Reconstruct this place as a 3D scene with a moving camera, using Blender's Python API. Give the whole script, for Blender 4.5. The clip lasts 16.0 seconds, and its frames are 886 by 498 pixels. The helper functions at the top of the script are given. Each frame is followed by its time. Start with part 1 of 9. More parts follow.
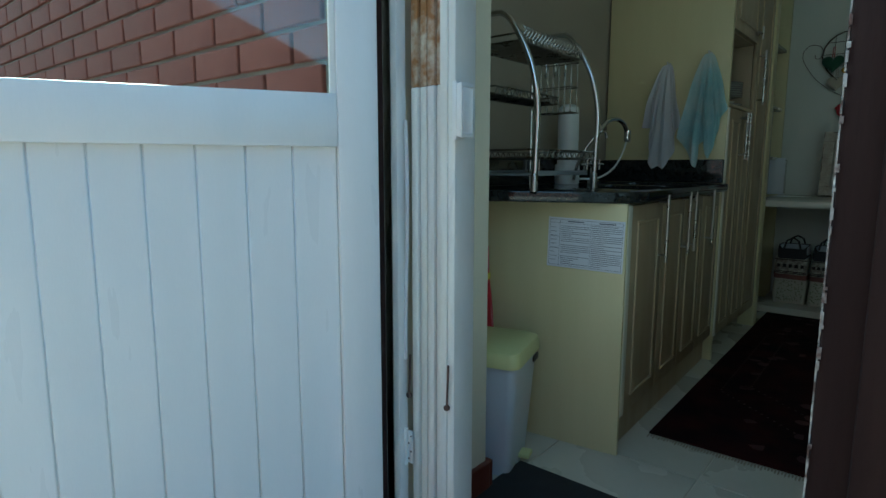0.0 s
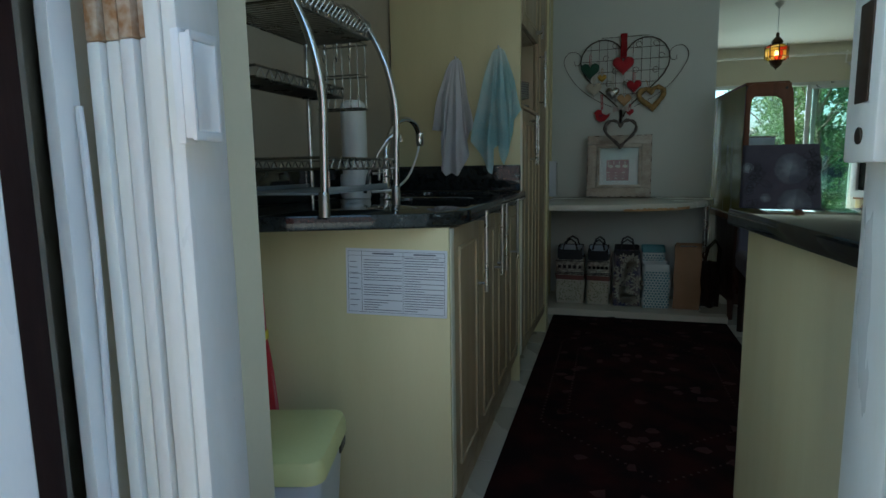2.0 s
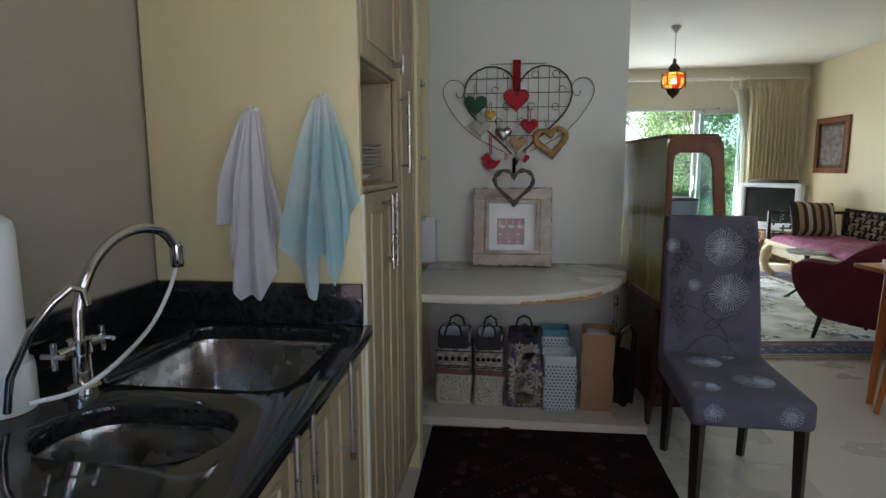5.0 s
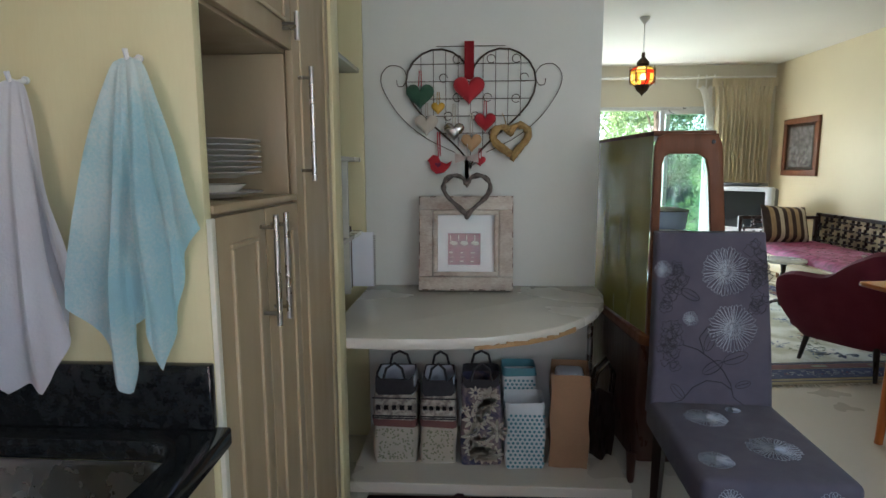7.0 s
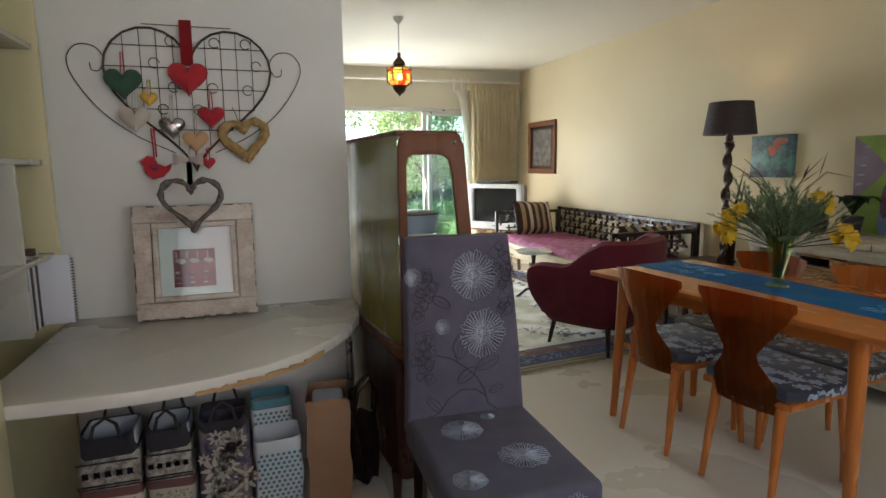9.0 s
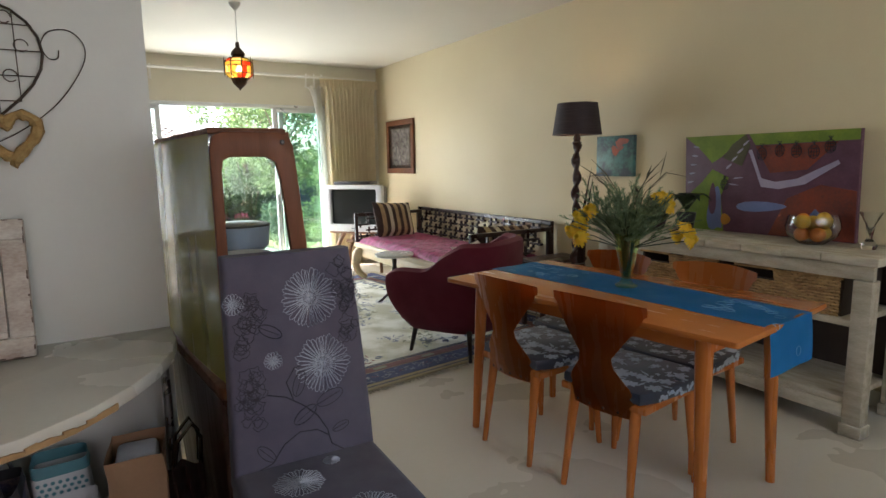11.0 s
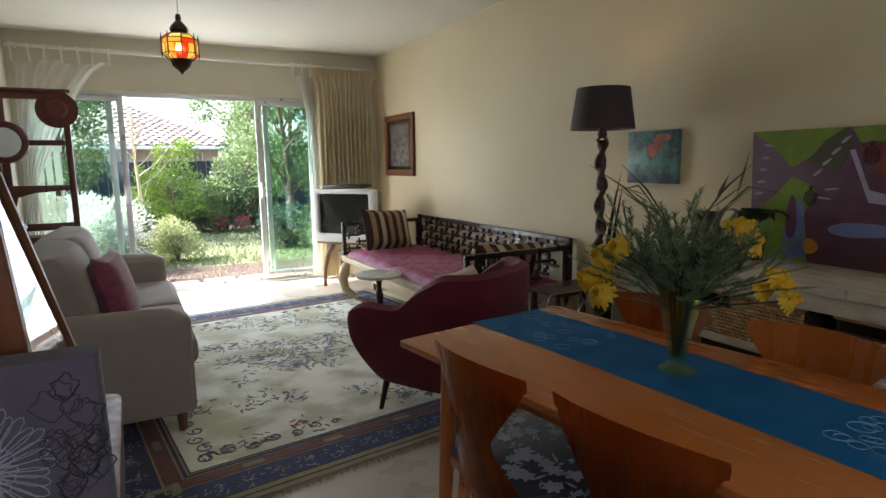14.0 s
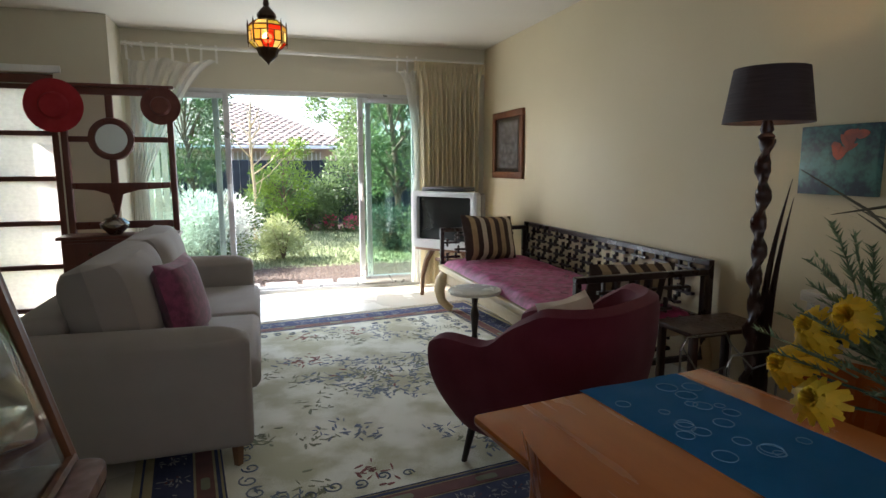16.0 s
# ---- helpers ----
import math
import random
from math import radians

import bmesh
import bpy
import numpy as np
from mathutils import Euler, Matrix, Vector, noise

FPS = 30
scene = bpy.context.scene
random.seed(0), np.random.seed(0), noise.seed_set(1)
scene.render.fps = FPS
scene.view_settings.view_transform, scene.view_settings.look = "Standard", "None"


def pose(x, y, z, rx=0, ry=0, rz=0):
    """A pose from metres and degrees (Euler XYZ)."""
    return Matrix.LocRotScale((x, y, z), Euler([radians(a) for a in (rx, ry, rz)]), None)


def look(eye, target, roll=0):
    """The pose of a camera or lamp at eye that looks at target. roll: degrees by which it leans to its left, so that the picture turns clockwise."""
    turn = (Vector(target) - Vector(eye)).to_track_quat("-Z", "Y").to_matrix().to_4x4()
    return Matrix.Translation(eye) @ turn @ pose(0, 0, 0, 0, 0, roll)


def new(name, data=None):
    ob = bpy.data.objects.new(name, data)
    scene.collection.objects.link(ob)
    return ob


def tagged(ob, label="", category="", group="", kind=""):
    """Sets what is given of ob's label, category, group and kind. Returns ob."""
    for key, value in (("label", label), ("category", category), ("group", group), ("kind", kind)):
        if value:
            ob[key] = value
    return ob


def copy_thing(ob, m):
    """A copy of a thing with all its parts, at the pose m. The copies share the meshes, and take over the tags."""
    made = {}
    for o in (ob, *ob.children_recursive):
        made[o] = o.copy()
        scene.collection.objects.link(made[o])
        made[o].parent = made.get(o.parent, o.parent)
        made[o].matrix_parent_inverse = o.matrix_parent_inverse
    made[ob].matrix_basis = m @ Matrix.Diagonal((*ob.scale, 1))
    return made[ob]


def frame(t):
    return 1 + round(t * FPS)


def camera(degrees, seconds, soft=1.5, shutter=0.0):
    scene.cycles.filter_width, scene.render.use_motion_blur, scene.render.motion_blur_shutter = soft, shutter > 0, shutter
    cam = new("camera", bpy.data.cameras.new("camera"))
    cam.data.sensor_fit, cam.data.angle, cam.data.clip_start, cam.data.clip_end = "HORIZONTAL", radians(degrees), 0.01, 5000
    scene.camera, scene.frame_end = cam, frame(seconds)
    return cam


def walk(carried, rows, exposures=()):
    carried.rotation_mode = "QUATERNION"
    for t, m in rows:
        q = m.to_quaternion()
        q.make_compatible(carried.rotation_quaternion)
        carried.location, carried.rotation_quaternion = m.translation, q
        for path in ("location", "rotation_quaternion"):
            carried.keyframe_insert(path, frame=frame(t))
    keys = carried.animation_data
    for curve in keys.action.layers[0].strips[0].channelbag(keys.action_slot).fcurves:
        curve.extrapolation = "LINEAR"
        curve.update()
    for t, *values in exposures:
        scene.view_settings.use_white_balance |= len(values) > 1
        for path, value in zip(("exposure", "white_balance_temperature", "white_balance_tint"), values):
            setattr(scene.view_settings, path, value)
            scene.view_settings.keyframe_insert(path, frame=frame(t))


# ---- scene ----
cam = camera(75.1, 16.0)
PATH = [
    (0, (0.973, 0.592, 0.931), (-0.301, 2.107, 0.647), 0.1),
    (0.5, (0.848, 0.676, 0.931), (-0.235, 2.334, 0.653), -0.3),
    (1, (0.72, 0.769, 0.931), (-0.152, 2.547, 0.65), -0.3),
    (1.5, (0.676, 0.86, 0.956), (-0.018, 2.715, 0.674), -0.5),
    (2, (0.664, 1.018, 0.956), (0.066, 2.906, 0.678), -0.9),
    (2.5, (0.666, 1.236, 0.994), (0.141, 3.146, 0.717), -0.8),
    (3, (0.684, 1.419, 1.037), (0.218, 3.343, 0.757), -0.9),
    (3.5, (0.647, 1.63, 1.103), (0.253, 3.57, 0.818), -0.7),
    (4, (0.627, 1.754, 1.207), (0.315, 3.709, 0.924), -0.5),
    (6.5, (0.633, 2.488, 1.288), (0.447, 4.459, 1.007), -0.1),
    (7, (0.663, 2.601, 1.279), (0.548, 4.579, 1.002), -0.2),
    (7.5, (0.71, 2.709, 1.272), (0.693, 4.689, 0.991), -0.0),
    (8, (0.761, 2.754, 1.282), (0.919, 4.728, 0.997), -0.1),
    (8.5, (0.803, 2.796, 1.287), (1.198, 4.735, 1.003), -0.4),
    (9, (0.833, 2.828, 1.288), (1.448, 4.71, 1.004), -0.7),
    (9.5, (0.854, 2.86, 1.292), (1.647, 4.673, 1.006), -0.9),
    (10, (0.886, 2.886, 1.297), (1.823, 4.63, 1.01), -1.0),
    (12.5, (1.38, 3.352, 1.306), (2.431, 5.027, 1.009), -1.0),
    (13, (1.54, 3.466, 1.31), (2.573, 5.152, 1.011), -1.0),
    (13.5, (1.634, 3.558, 1.31), (2.626, 5.269, 1.012), -0.9),
    (14, (1.716, 3.709, 1.315), (2.664, 5.445, 1.019), -0.8),
    (14.5, (1.787, 3.818, 1.313), (2.698, 5.574, 1.017), -0.7),
    (15, (1.895, 3.949, 1.323), (2.741, 5.738, 1.032), -0.5),
    (15.5, (1.971, 4.055, 1.315), (2.708, 5.892, 1.026), -0.3),
    (16, (2.012, 4.195, 1.312), (2.609, 6.082, 1.024), -0.1),
]
walk(cam, [(t, look(eye, target, roll)) for t, eye, target, roll in PATH],
     [(0, 1.58, 5000, -25), (1.0, 1.68, 5100, -21), (2.0, 1.88, 5200, -15), (3.0, 2.02, 5400, 0), (4.2, 2.7, 5700, 8), (6.4, 3.6, 5650, 4), (7.5, 3.55, 5850, 7), (8.5, 3.6, 6250, 10), (10.0, 3.6, 6150, 11), (12.5, 3.3, 6150, 13), (14.0, 2.95, 6100, 13), (16, 2.7, 5950, 13)])
# ---- world, sun, exposure ----
world = bpy.data.worlds.new("sky")
scene.world = world
world.use_nodes = True
wn = world.node_tree
sky = wn.nodes.new("ShaderNodeTexSky")
sky.sky_type = "NISHITA"
sky.sun_disc = False
sky.sun_elevation = radians(41)
sky.sun_rotation = radians(-72)
sky.air_density, sky.dust_density = 0.9, 4.0
wn.links.new(sky.outputs[0], wn.nodes["Background"].inputs[0])
wn.nodes["Background"].inputs[1].default_value = 0.15

sun = new("sun", bpy.data.lights.new("sun", "SUN"))
sun.data.energy, sun.data.angle, sun.data.color = 3.4, radians(0.5), (1.0, 0.94, 0.84)
sun.matrix_world = look((-6.6, 12.2, 6.0), (0, 10, 0))

# daylight in the openings that look out on open sky behind the walk
for spot, aim, w, h, power in (((2.60, 1.62, 1.55), (2.60, 4.0, 1.35), 2.5, 1.05, 3.6), ((0.50, 1.88, 1.25), (-0.35, 4.0, 1.0), 0.7, 1.6, 0.40), ((2.35, 10.36, 1.05), (2.35, 7.0, 0.95), 1.3, 1.8, 6.0)):
    day = new("window_daylight", bpy.data.lights.new("window_daylight", "AREA"))
    day.data.shape, day.data.size, day.data.size_y = "RECTANGLE", w, h
    day.data.energy, day.data.color = power, (0.92, 0.97, 1.0)
    day.matrix_world = look(spot, aim)


# ---- materials ----
def mat(name, c1, c2=None, rough=0.5, metal=0.0, scale=6.0, fine=70.0, amount=0.5, bump=0.1, stretch=(1, 1, 1), spec=0.5, coat=0.0, sheen=0.0, vary=0.0, wet=0.1):
    """Two-scale procedural surface: broad patches and fine grain, in colour, gloss and relief."""
    m = bpy.data.materials.new(name)
    m.use_nodes = True
    n, l = m.node_tree.nodes, m.node_tree.links
    b = n["Principled BSDF"]
    c2 = c2 or tuple(c * 0.8 for c in c1)
    co = n.new("ShaderNodeTexCoord")
    mp = n.new("ShaderNodeMapping")
    mp.inputs["Scale"].default_value = stretch
    l.new(co.outputs["Object"], mp.inputs[0])
    broad, grain = n.new("ShaderNodeTexNoise"), n.new("ShaderNodeTexNoise")
    for tex, s, d in ((broad, scale, 4), (grain, fine, 3)):
        tex.inputs["Scale"].default_value = s
        tex.inputs["Detail"].default_value = d
        l.new(mp.outputs[0], tex.inputs["Vector"])
    add = n.new("ShaderNodeMath")
    add.operation = "MULTIPLY_ADD"
    add.inputs[1].default_value = 0.4
    l.new(grain.outputs[0], add.inputs[0])
    l.new(broad.outputs[0], add.inputs[2])
    ramp = n.new("ShaderNodeMapRange")
    ramp.inputs["From Min"].default_value, ramp.inputs["From Max"].default_value = 0.7 - 0.3 / max(amount, 0.05) * 0.5, 0.7 + 0.3 / max(amount, 0.05) * 0.5
    l.new(add.outputs[0], ramp.inputs[0])
    mix = n.new("ShaderNodeMix")
    mix.data_type = "RGBA"
    mix.inputs["A"].default_value, mix.inputs["B"].default_value = (*c1, 1), (*c2, 1)
    l.new(ramp.outputs[0], mix.inputs["Factor"])
    out = mix.outputs["Result"]
    if vary:
        info = n.new("ShaderNodeObjectInfo")
        geo = n.new("ShaderNodeNewGeometry")
        mul = n.new("ShaderNodeMath")
        mul.operation = "ADD"
        l.new(info.outputs["Random"], mul.inputs[0])
        l.new(geo.outputs["Random Per Island"], mul.inputs[1])
        mr = n.new("ShaderNodeMapRange")
        mr.inputs["From Max"].default_value = 2.0
        mr.inputs["To Min"].default_value, mr.inputs["To Max"].default_value = 1 - vary, 1 + vary
        l.new(mul.outputs[0], mr.inputs[0])
        hsv = n.new("ShaderNodeHueSaturation")
        l.new(mr.outputs[0], hsv.inputs["Value"])
        l.new(out, hsv.inputs["Color"])
        out = hsv.outputs[0]
    l.new(out, b.inputs["Base Color"])
    rr = n.new("ShaderNodeMapRange")
    rr.inputs["From Min"].default_value, rr.inputs["From Max"].default_value = 0.3, 0.7
    rr.inputs["To Min"].default_value, rr.inputs["To Max"].default_value = max(0.02, rough - wet), min(1, rough + wet)
    l.new(broad.outputs[0], rr.inputs[0])
    l.new(rr.outputs[0], b.inputs["Roughness"])
    b.inputs["Metallic"].default_value = metal
    b.inputs["Specular IOR Level"].default_value = spec
    b.inputs["Coat Weight"].default_value = coat
    b.inputs["Coat Roughness"].default_value = 0.15
    b.inputs["Sheen Weight"].default_value = sheen
    if bump:
        bp = n.new("ShaderNodeBump")
        bp.inputs["Strength"].default_value = bump
        bp.inputs["Distance"].default_value = 0.004
        l.new(add.outputs[0], bp.inputs["Height"])
        l.new(bp.outputs[0], b.inputs["Normal"])
    return m


def glass(name, color=(1, 1, 1), rough=0.0):
    m = bpy.data.materials.new(name)
    m.use_nodes = True
    b = m.node_tree.nodes["Principled BSDF"]
    b.inputs["Base Color"].default_value = (*color, 1)
    b.inputs["Transmission Weight"].default_value = 1
    b.inputs["Roughness"].default_value = rough
    b.inputs["IOR"].default_value = 1.45
    return m


def pane_glass(name, tint=(0.93, 0.97, 0.95), gloss=0.08):
    """Thin window pane: mostly clear, with a Fresnel-driven mirror gloss."""
    m = bpy.data.materials.new(name)
    m.use_nodes = True
    n, l = m.node_tree.nodes, m.node_tree.links
    n.remove(n["Principled BSDF"])
    tr, gl, mx, fr = (n.new("ShaderNode" + k) for k in ("BsdfTransparent", "BsdfGlossy", "MixShader", "LayerWeight"))
    tr.inputs[0].default_value = (*tint, 1)
    gl.inputs["Roughness"].default_value = 0.02
    fr.inputs[0].default_value = 0.5
    pw, ma = n.new("ShaderNodeMath"), n.new("ShaderNodeMath")
    pw.operation, ma.operation = "POWER", "MULTIPLY_ADD"
    pw.inputs[1].default_value = 5.0
    ma.inputs[1].default_value, ma.inputs[2].default_value = 0.85, gloss * 0.5
    l.new(fr.outputs["Facing"], pw.inputs[0])
    l.new(pw.outputs[0], ma.inputs[0])
    l.new(ma.outputs[0], mx.inputs[0])
    l.new(tr.outputs[0], mx.inputs[1])
    l.new(gl.outputs[0], mx.inputs[2])
    l.new(mx.outputs[0], n["Material Output"].inputs[0])
    return m


def lit(name, color, strength, base=(0.8, 0.8, 0.8)):
    m = bpy.data.materials.new(name)
    m.use_nodes = True
    b = m.node_tree.nodes["Principled BSDF"]
    b.inputs["Base Color"].default_value = (*base, 1)
    b.inputs["Emission Color"].default_value = (*color, 1)
    b.inputs["Emission Strength"].default_value = strength
    return m


def sheer(name, color, clear):
    """Thin woven cloth that lets light through."""
    m = bpy.data.materials.new(name)
    m.use_nodes = True
    n, l = m.node_tree.nodes, m.node_tree.links
    n.remove(n["Principled BSDF"])
    df, tl, tr = (n.new("ShaderNodeBsdf" + k) for k in ("Diffuse", "Translucent", "Transparent"))
    df.inputs[0].default_value = tl.inputs[0].default_value = (*color, 1)
    m1, m2 = n.new("ShaderNodeMixShader"), n.new("ShaderNodeMixShader")
    m1.inputs[0].default_value = 0.5
    no = n.new("ShaderNodeTexNoise")
    no.inputs["Scale"].default_value = 14
    mr = n.new("ShaderNodeMapRange")
    mr.inputs["To Min"].default_value, mr.inputs["To Max"].default_value = max(0, clear - 0.15), min(1, clear + 0.15)
    l.new(no.outputs[0], mr.inputs[0])
    l.new(mr.outputs[0], m2.inputs[0])
    l.new(df.outputs[0], m1.inputs[1])
    l.new(tl.outputs[0], m1.inputs[2])
    l.new(m1.outputs[0], m2.inputs[1])
    l.new(tr.outputs[0], m2.inputs[2])
    l.new(m2.outputs[0], n["Material Output"].inputs[0])
    return m


M = {}
M["plaster_yellow"] = mat("plaster_yellow", (0.66, 0.57, 0.37), (0.62, 0.53, 0.34), rough=0.6, scale=1.2, fine=90, bump=0.12)
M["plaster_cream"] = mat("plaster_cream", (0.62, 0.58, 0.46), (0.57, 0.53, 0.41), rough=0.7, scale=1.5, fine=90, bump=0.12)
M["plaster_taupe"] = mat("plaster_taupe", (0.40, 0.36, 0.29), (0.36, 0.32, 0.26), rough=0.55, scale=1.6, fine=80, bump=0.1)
M["plaster_grey"] = mat("plaster_grey", (0.66, 0.68, 0.64), (0.62, 0.64, 0.60), rough=0.55, scale=1.4, fine=90, bump=0.1)
M["ceiling_white"] = mat("ceiling_white", (0.74, 0.70, 0.60), (0.70, 0.66, 0.56), rough=0.8, scale=1.0, fine=60, bump=0.08)
M["white_paint"] = mat("white_paint", (0.83, 0.84, 0.82), (0.77, 0.79, 0.77), rough=0.35, scale=3, fine=120, bump=0.06, stretch=(4, 4, 0.6))
M["gate_paint"] = mat("gate_paint", (0.84, 0.86, 0.84), (0.74, 0.74, 0.66), rough=0.35, scale=5, fine=60, amount=0.35, bump=0.08, stretch=(2, 2, 0.6))
M["rust"] = mat("rust", (0.62, 0.60, 0.50), (0.30, 0.16, 0.06), rough=0.7, scale=9, fine=60, amount=1.4, bump=0.3)
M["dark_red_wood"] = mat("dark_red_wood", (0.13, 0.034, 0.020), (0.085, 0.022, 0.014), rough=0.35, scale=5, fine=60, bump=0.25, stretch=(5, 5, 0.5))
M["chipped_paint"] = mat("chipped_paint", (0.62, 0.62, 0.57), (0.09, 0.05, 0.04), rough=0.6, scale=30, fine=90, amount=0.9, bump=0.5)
# Darkened version of the red wood, with the doorway's shade in its colour.
M["jamb_wood_shaded"] = mat("jamb_wood_shaded", (0.024, 0.009, 0.007), (0.015, 0.006, 0.005), rough=0.75, scale=5, fine=60, bump=0.3, spec=0.25, stretch=(5, 5, 0.5))
M["tray_grey"] = mat("tray_grey", (0.20, 0.22, 0.24), (0.16, 0.18, 0.20), rough=0.4, scale=4, bump=0.03)
M["brick"] = mat("brick", (0.17, 0.045, 0.03), (0.11, 0.03, 0.022), rough=0.8, scale=8, fine=70, bump=0.4, vary=0.25)
M["mortar"] = mat("mortar", (0.20, 0.18, 0.165), (0.15, 0.135, 0.125), rough=0.9, scale=9, fine=90, bump=0.4)
M["paving"] = mat("paving", (0.33, 0.27, 0.23), (0.24, 0.20, 0.17), rough=0.8, scale=4, fine=50, bump=0.3)
M["floor_beige"] = mat("floor_beige", (0.63, 0.58, 0.49), (0.58, 0.53, 0.44), rough=0.30, scale=1.2, fine=40, bump=0.03, wet=0.08)
M["tile"] = mat("tile", (0.57, 0.54, 0.47), (0.51, 0.48, 0.41), rough=0.28, scale=3, fine=40, bump=0.03, vary=0.04)
M["granite"] = mat("granite", (0.009, 0.010, 0.011), (0.020, 0.022, 0.023), rough=0.06, scale=60, fine=240, amount=1.2, bump=0.0, wet=0.03)
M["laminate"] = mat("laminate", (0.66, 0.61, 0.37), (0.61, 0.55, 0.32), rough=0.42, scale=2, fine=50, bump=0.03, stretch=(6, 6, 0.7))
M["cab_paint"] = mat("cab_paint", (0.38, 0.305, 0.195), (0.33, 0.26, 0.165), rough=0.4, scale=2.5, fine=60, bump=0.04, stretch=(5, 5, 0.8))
M["cab_mould"] = mat("cab_mould", (0.44, 0.36, 0.235), (0.38, 0.31, 0.20), rough=0.4)
M["cab_edge"] = mat("cab_edge", (0.70, 0.68, 0.58), (0.64, 0.62, 0.52), rough=0.4)
M["steel"] = mat("steel", (0.46, 0.45, 0.43), (0.36, 0.35, 0.34), rough=0.3, metal=1.0, scale=20, bump=0.02)
M["sink_steel"] = mat("sink_steel", (0.38, 0.36, 0.335), (0.29, 0.275, 0.255), rough=0.26, metal=1.0, scale=20, bump=0.02)
M["chrome"] = mat("chrome", (0.75, 0.75, 0.76), (0.6, 0.6, 0.62), rough=0.09, metal=1.0, scale=12, bump=0.0, wet=0.04)
M["wire"] = mat("wire", (0.30, 0.28, 0.25), (0.20, 0.19, 0.17), rough=0.3, metal=1.0, scale=12, bump=0.0)
M["dark_iron"] = mat("dark_iron", (0.05, 0.042, 0.035), (0.09, 0.06, 0.04), rough=0.5, metal=0.7, scale=30, bump=0.2)
M["white_plastic"] = mat("white_plastic", (0.78, 0.79, 0.80), (0.72, 0.74, 0.75), rough=0.35, scale=3, bump=0.02)
M["bin_blue"] = mat("bin_blue", (0.56, 0.60, 0.66), (0.50, 0.54, 0.60), rough=0.4, scale=3, bump=0.03)
M["bin_lid"] = mat("bin_lid", (0.60, 0.61, 0.30), (0.54, 0.55, 0.26), rough=0.4, scale=3, bump=0.03)
M["black_plastic"] = mat("black_plastic", (0.02, 0.02, 0.022), (0.03, 0.03, 0.032), rough=0.4, scale=4, bump=0.05)
M["paper"] = mat("paper", (0.72, 0.74, 0.80), (0.68, 0.70, 0.77), rough=0.6, scale=5, bump=0.05)
M["ink"] = mat("ink", (0.12, 0.13, 0.18), (0.09, 0.10, 0.14), rough=0.7, bump=0)
M["towel_white"] = mat("towel_white", (0.88, 0.88, 0.93), (0.82, 0.82, 0.90), rough=0.95, scale=8, fine=220, bump=0.6, sheen=0.3)
M["towel_blue"] = mat("towel_blue", (0.50, 0.75, 0.82), (0.76, 0.86, 0.88), rough=0.95, scale=7, fine=220, amount=1.2, bump=0.6, sheen=0.3)
M["porcelain"] = mat("porcelain", (0.80, 0.78, 0.72), (0.75, 0.73, 0.67), rough=0.15, scale=5, bump=0)
M["porcelain_rim"] = mat("porcelain_rim", (0.34, 0.32, 0.31), (0.26, 0.24, 0.24), rough=0.2, bump=0)
M["shelf_white"] = mat("shelf_white", (0.62, 0.61, 0.55), (0.56, 0.55, 0.50), rough=0.22, scale=2.5, fine=60, bump=0.03)
M["raw_wood"] = mat("raw_wood", (0.42, 0.27, 0.12), (0.34, 0.20, 0.09), rough=0.8, scale=14, fine=90, bump=0.5)
M["distressed"] = mat("distressed", (0.66, 0.63, 0.56), (0.36, 0.28, 0.23), rough=0.65, scale=10, fine=80, amount=0.55, bump=0.5, stretch=(1, 1, 2))
M["brown_edge"] = mat("brown_edge", (0.12, 0.07, 0.05), (0.07, 0.045, 0.035), rough=0.7, scale=20, bump=0.3)
M["mirror"] = mat("mirror", (0.9, 0.91, 0.9), (0.86, 0.87, 0.86), rough=0.01, metal=1.0, bump=0, wet=0.008)
M["felt_red"] = mat("felt_red", (0.42, 0.018, 0.03), (0.33, 0.012, 0.02), rough=0.9, scale=12, fine=200, bump=0.4, sheen=0.3)
M["felt_green"] = mat("felt_green", (0.025, 0.085, 0.045), (0.018, 0.06, 0.035), rough=0.9, scale=12, fine=200, bump=0.4, sheen=0.3)
M["umbrella_blue"] = mat("umbrella_blue", (0.03, 0.045, 0.30), (0.02, 0.03, 0.22), rough=0.6, scale=9, fine=200, bump=0.2)
M["umbrella_yellow"] = mat("umbrella_yellow", (0.62, 0.52, 0.05), (0.54, 0.45, 0.04), rough=0.6, scale=9, fine=200, bump=0.2)
M["rope"] = mat("rope", (0.42, 0.28, 0.11), (0.30, 0.19, 0.07), rough=0.95, scale=40, fine=200, amount=1, bump=0.9)
M["twig"] = mat("twig", (0.16, 0.135, 0.12), (0.09, 0.075, 0.065), rough=0.9, scale=60, fine=200, amount=1.2, bump=0.9)
M["silver_heart"] = mat("silver_heart", (0.55, 0.54, 0.52), (0.40, 0.39, 0.37), rough=0.3, metal=1.0, scale=14)
M["tan_wood"] = mat("tan_wood", (0.50, 0.32, 0.16), (0.42, 0.26, 0.12), rough=0.6, scale=8, bump=0.2)
M["lace"] = mat("lace", (0.52, 0.48, 0.40), (0.42, 0.38, 0.32), rough=0.9, scale=20, bump=0.5)
M["kraft"] = mat("kraft", (0.34, 0.20, 0.11), (0.28, 0.165, 0.09), rough=0.85, scale=5, fine=90, bump=0.3)
M["bag_black"] = mat("bag_black", (0.018, 0.017, 0.02), (0.04, 0.038, 0.042), rough=0.85, scale=16, bump=0.3)
M["bag_print"] = mat("bag_print", (0.46, 0.42, 0.34), (0.20, 0.17, 0.15), rough=0.9, scale=34, fine=130, amount=1.3, bump=0.3)
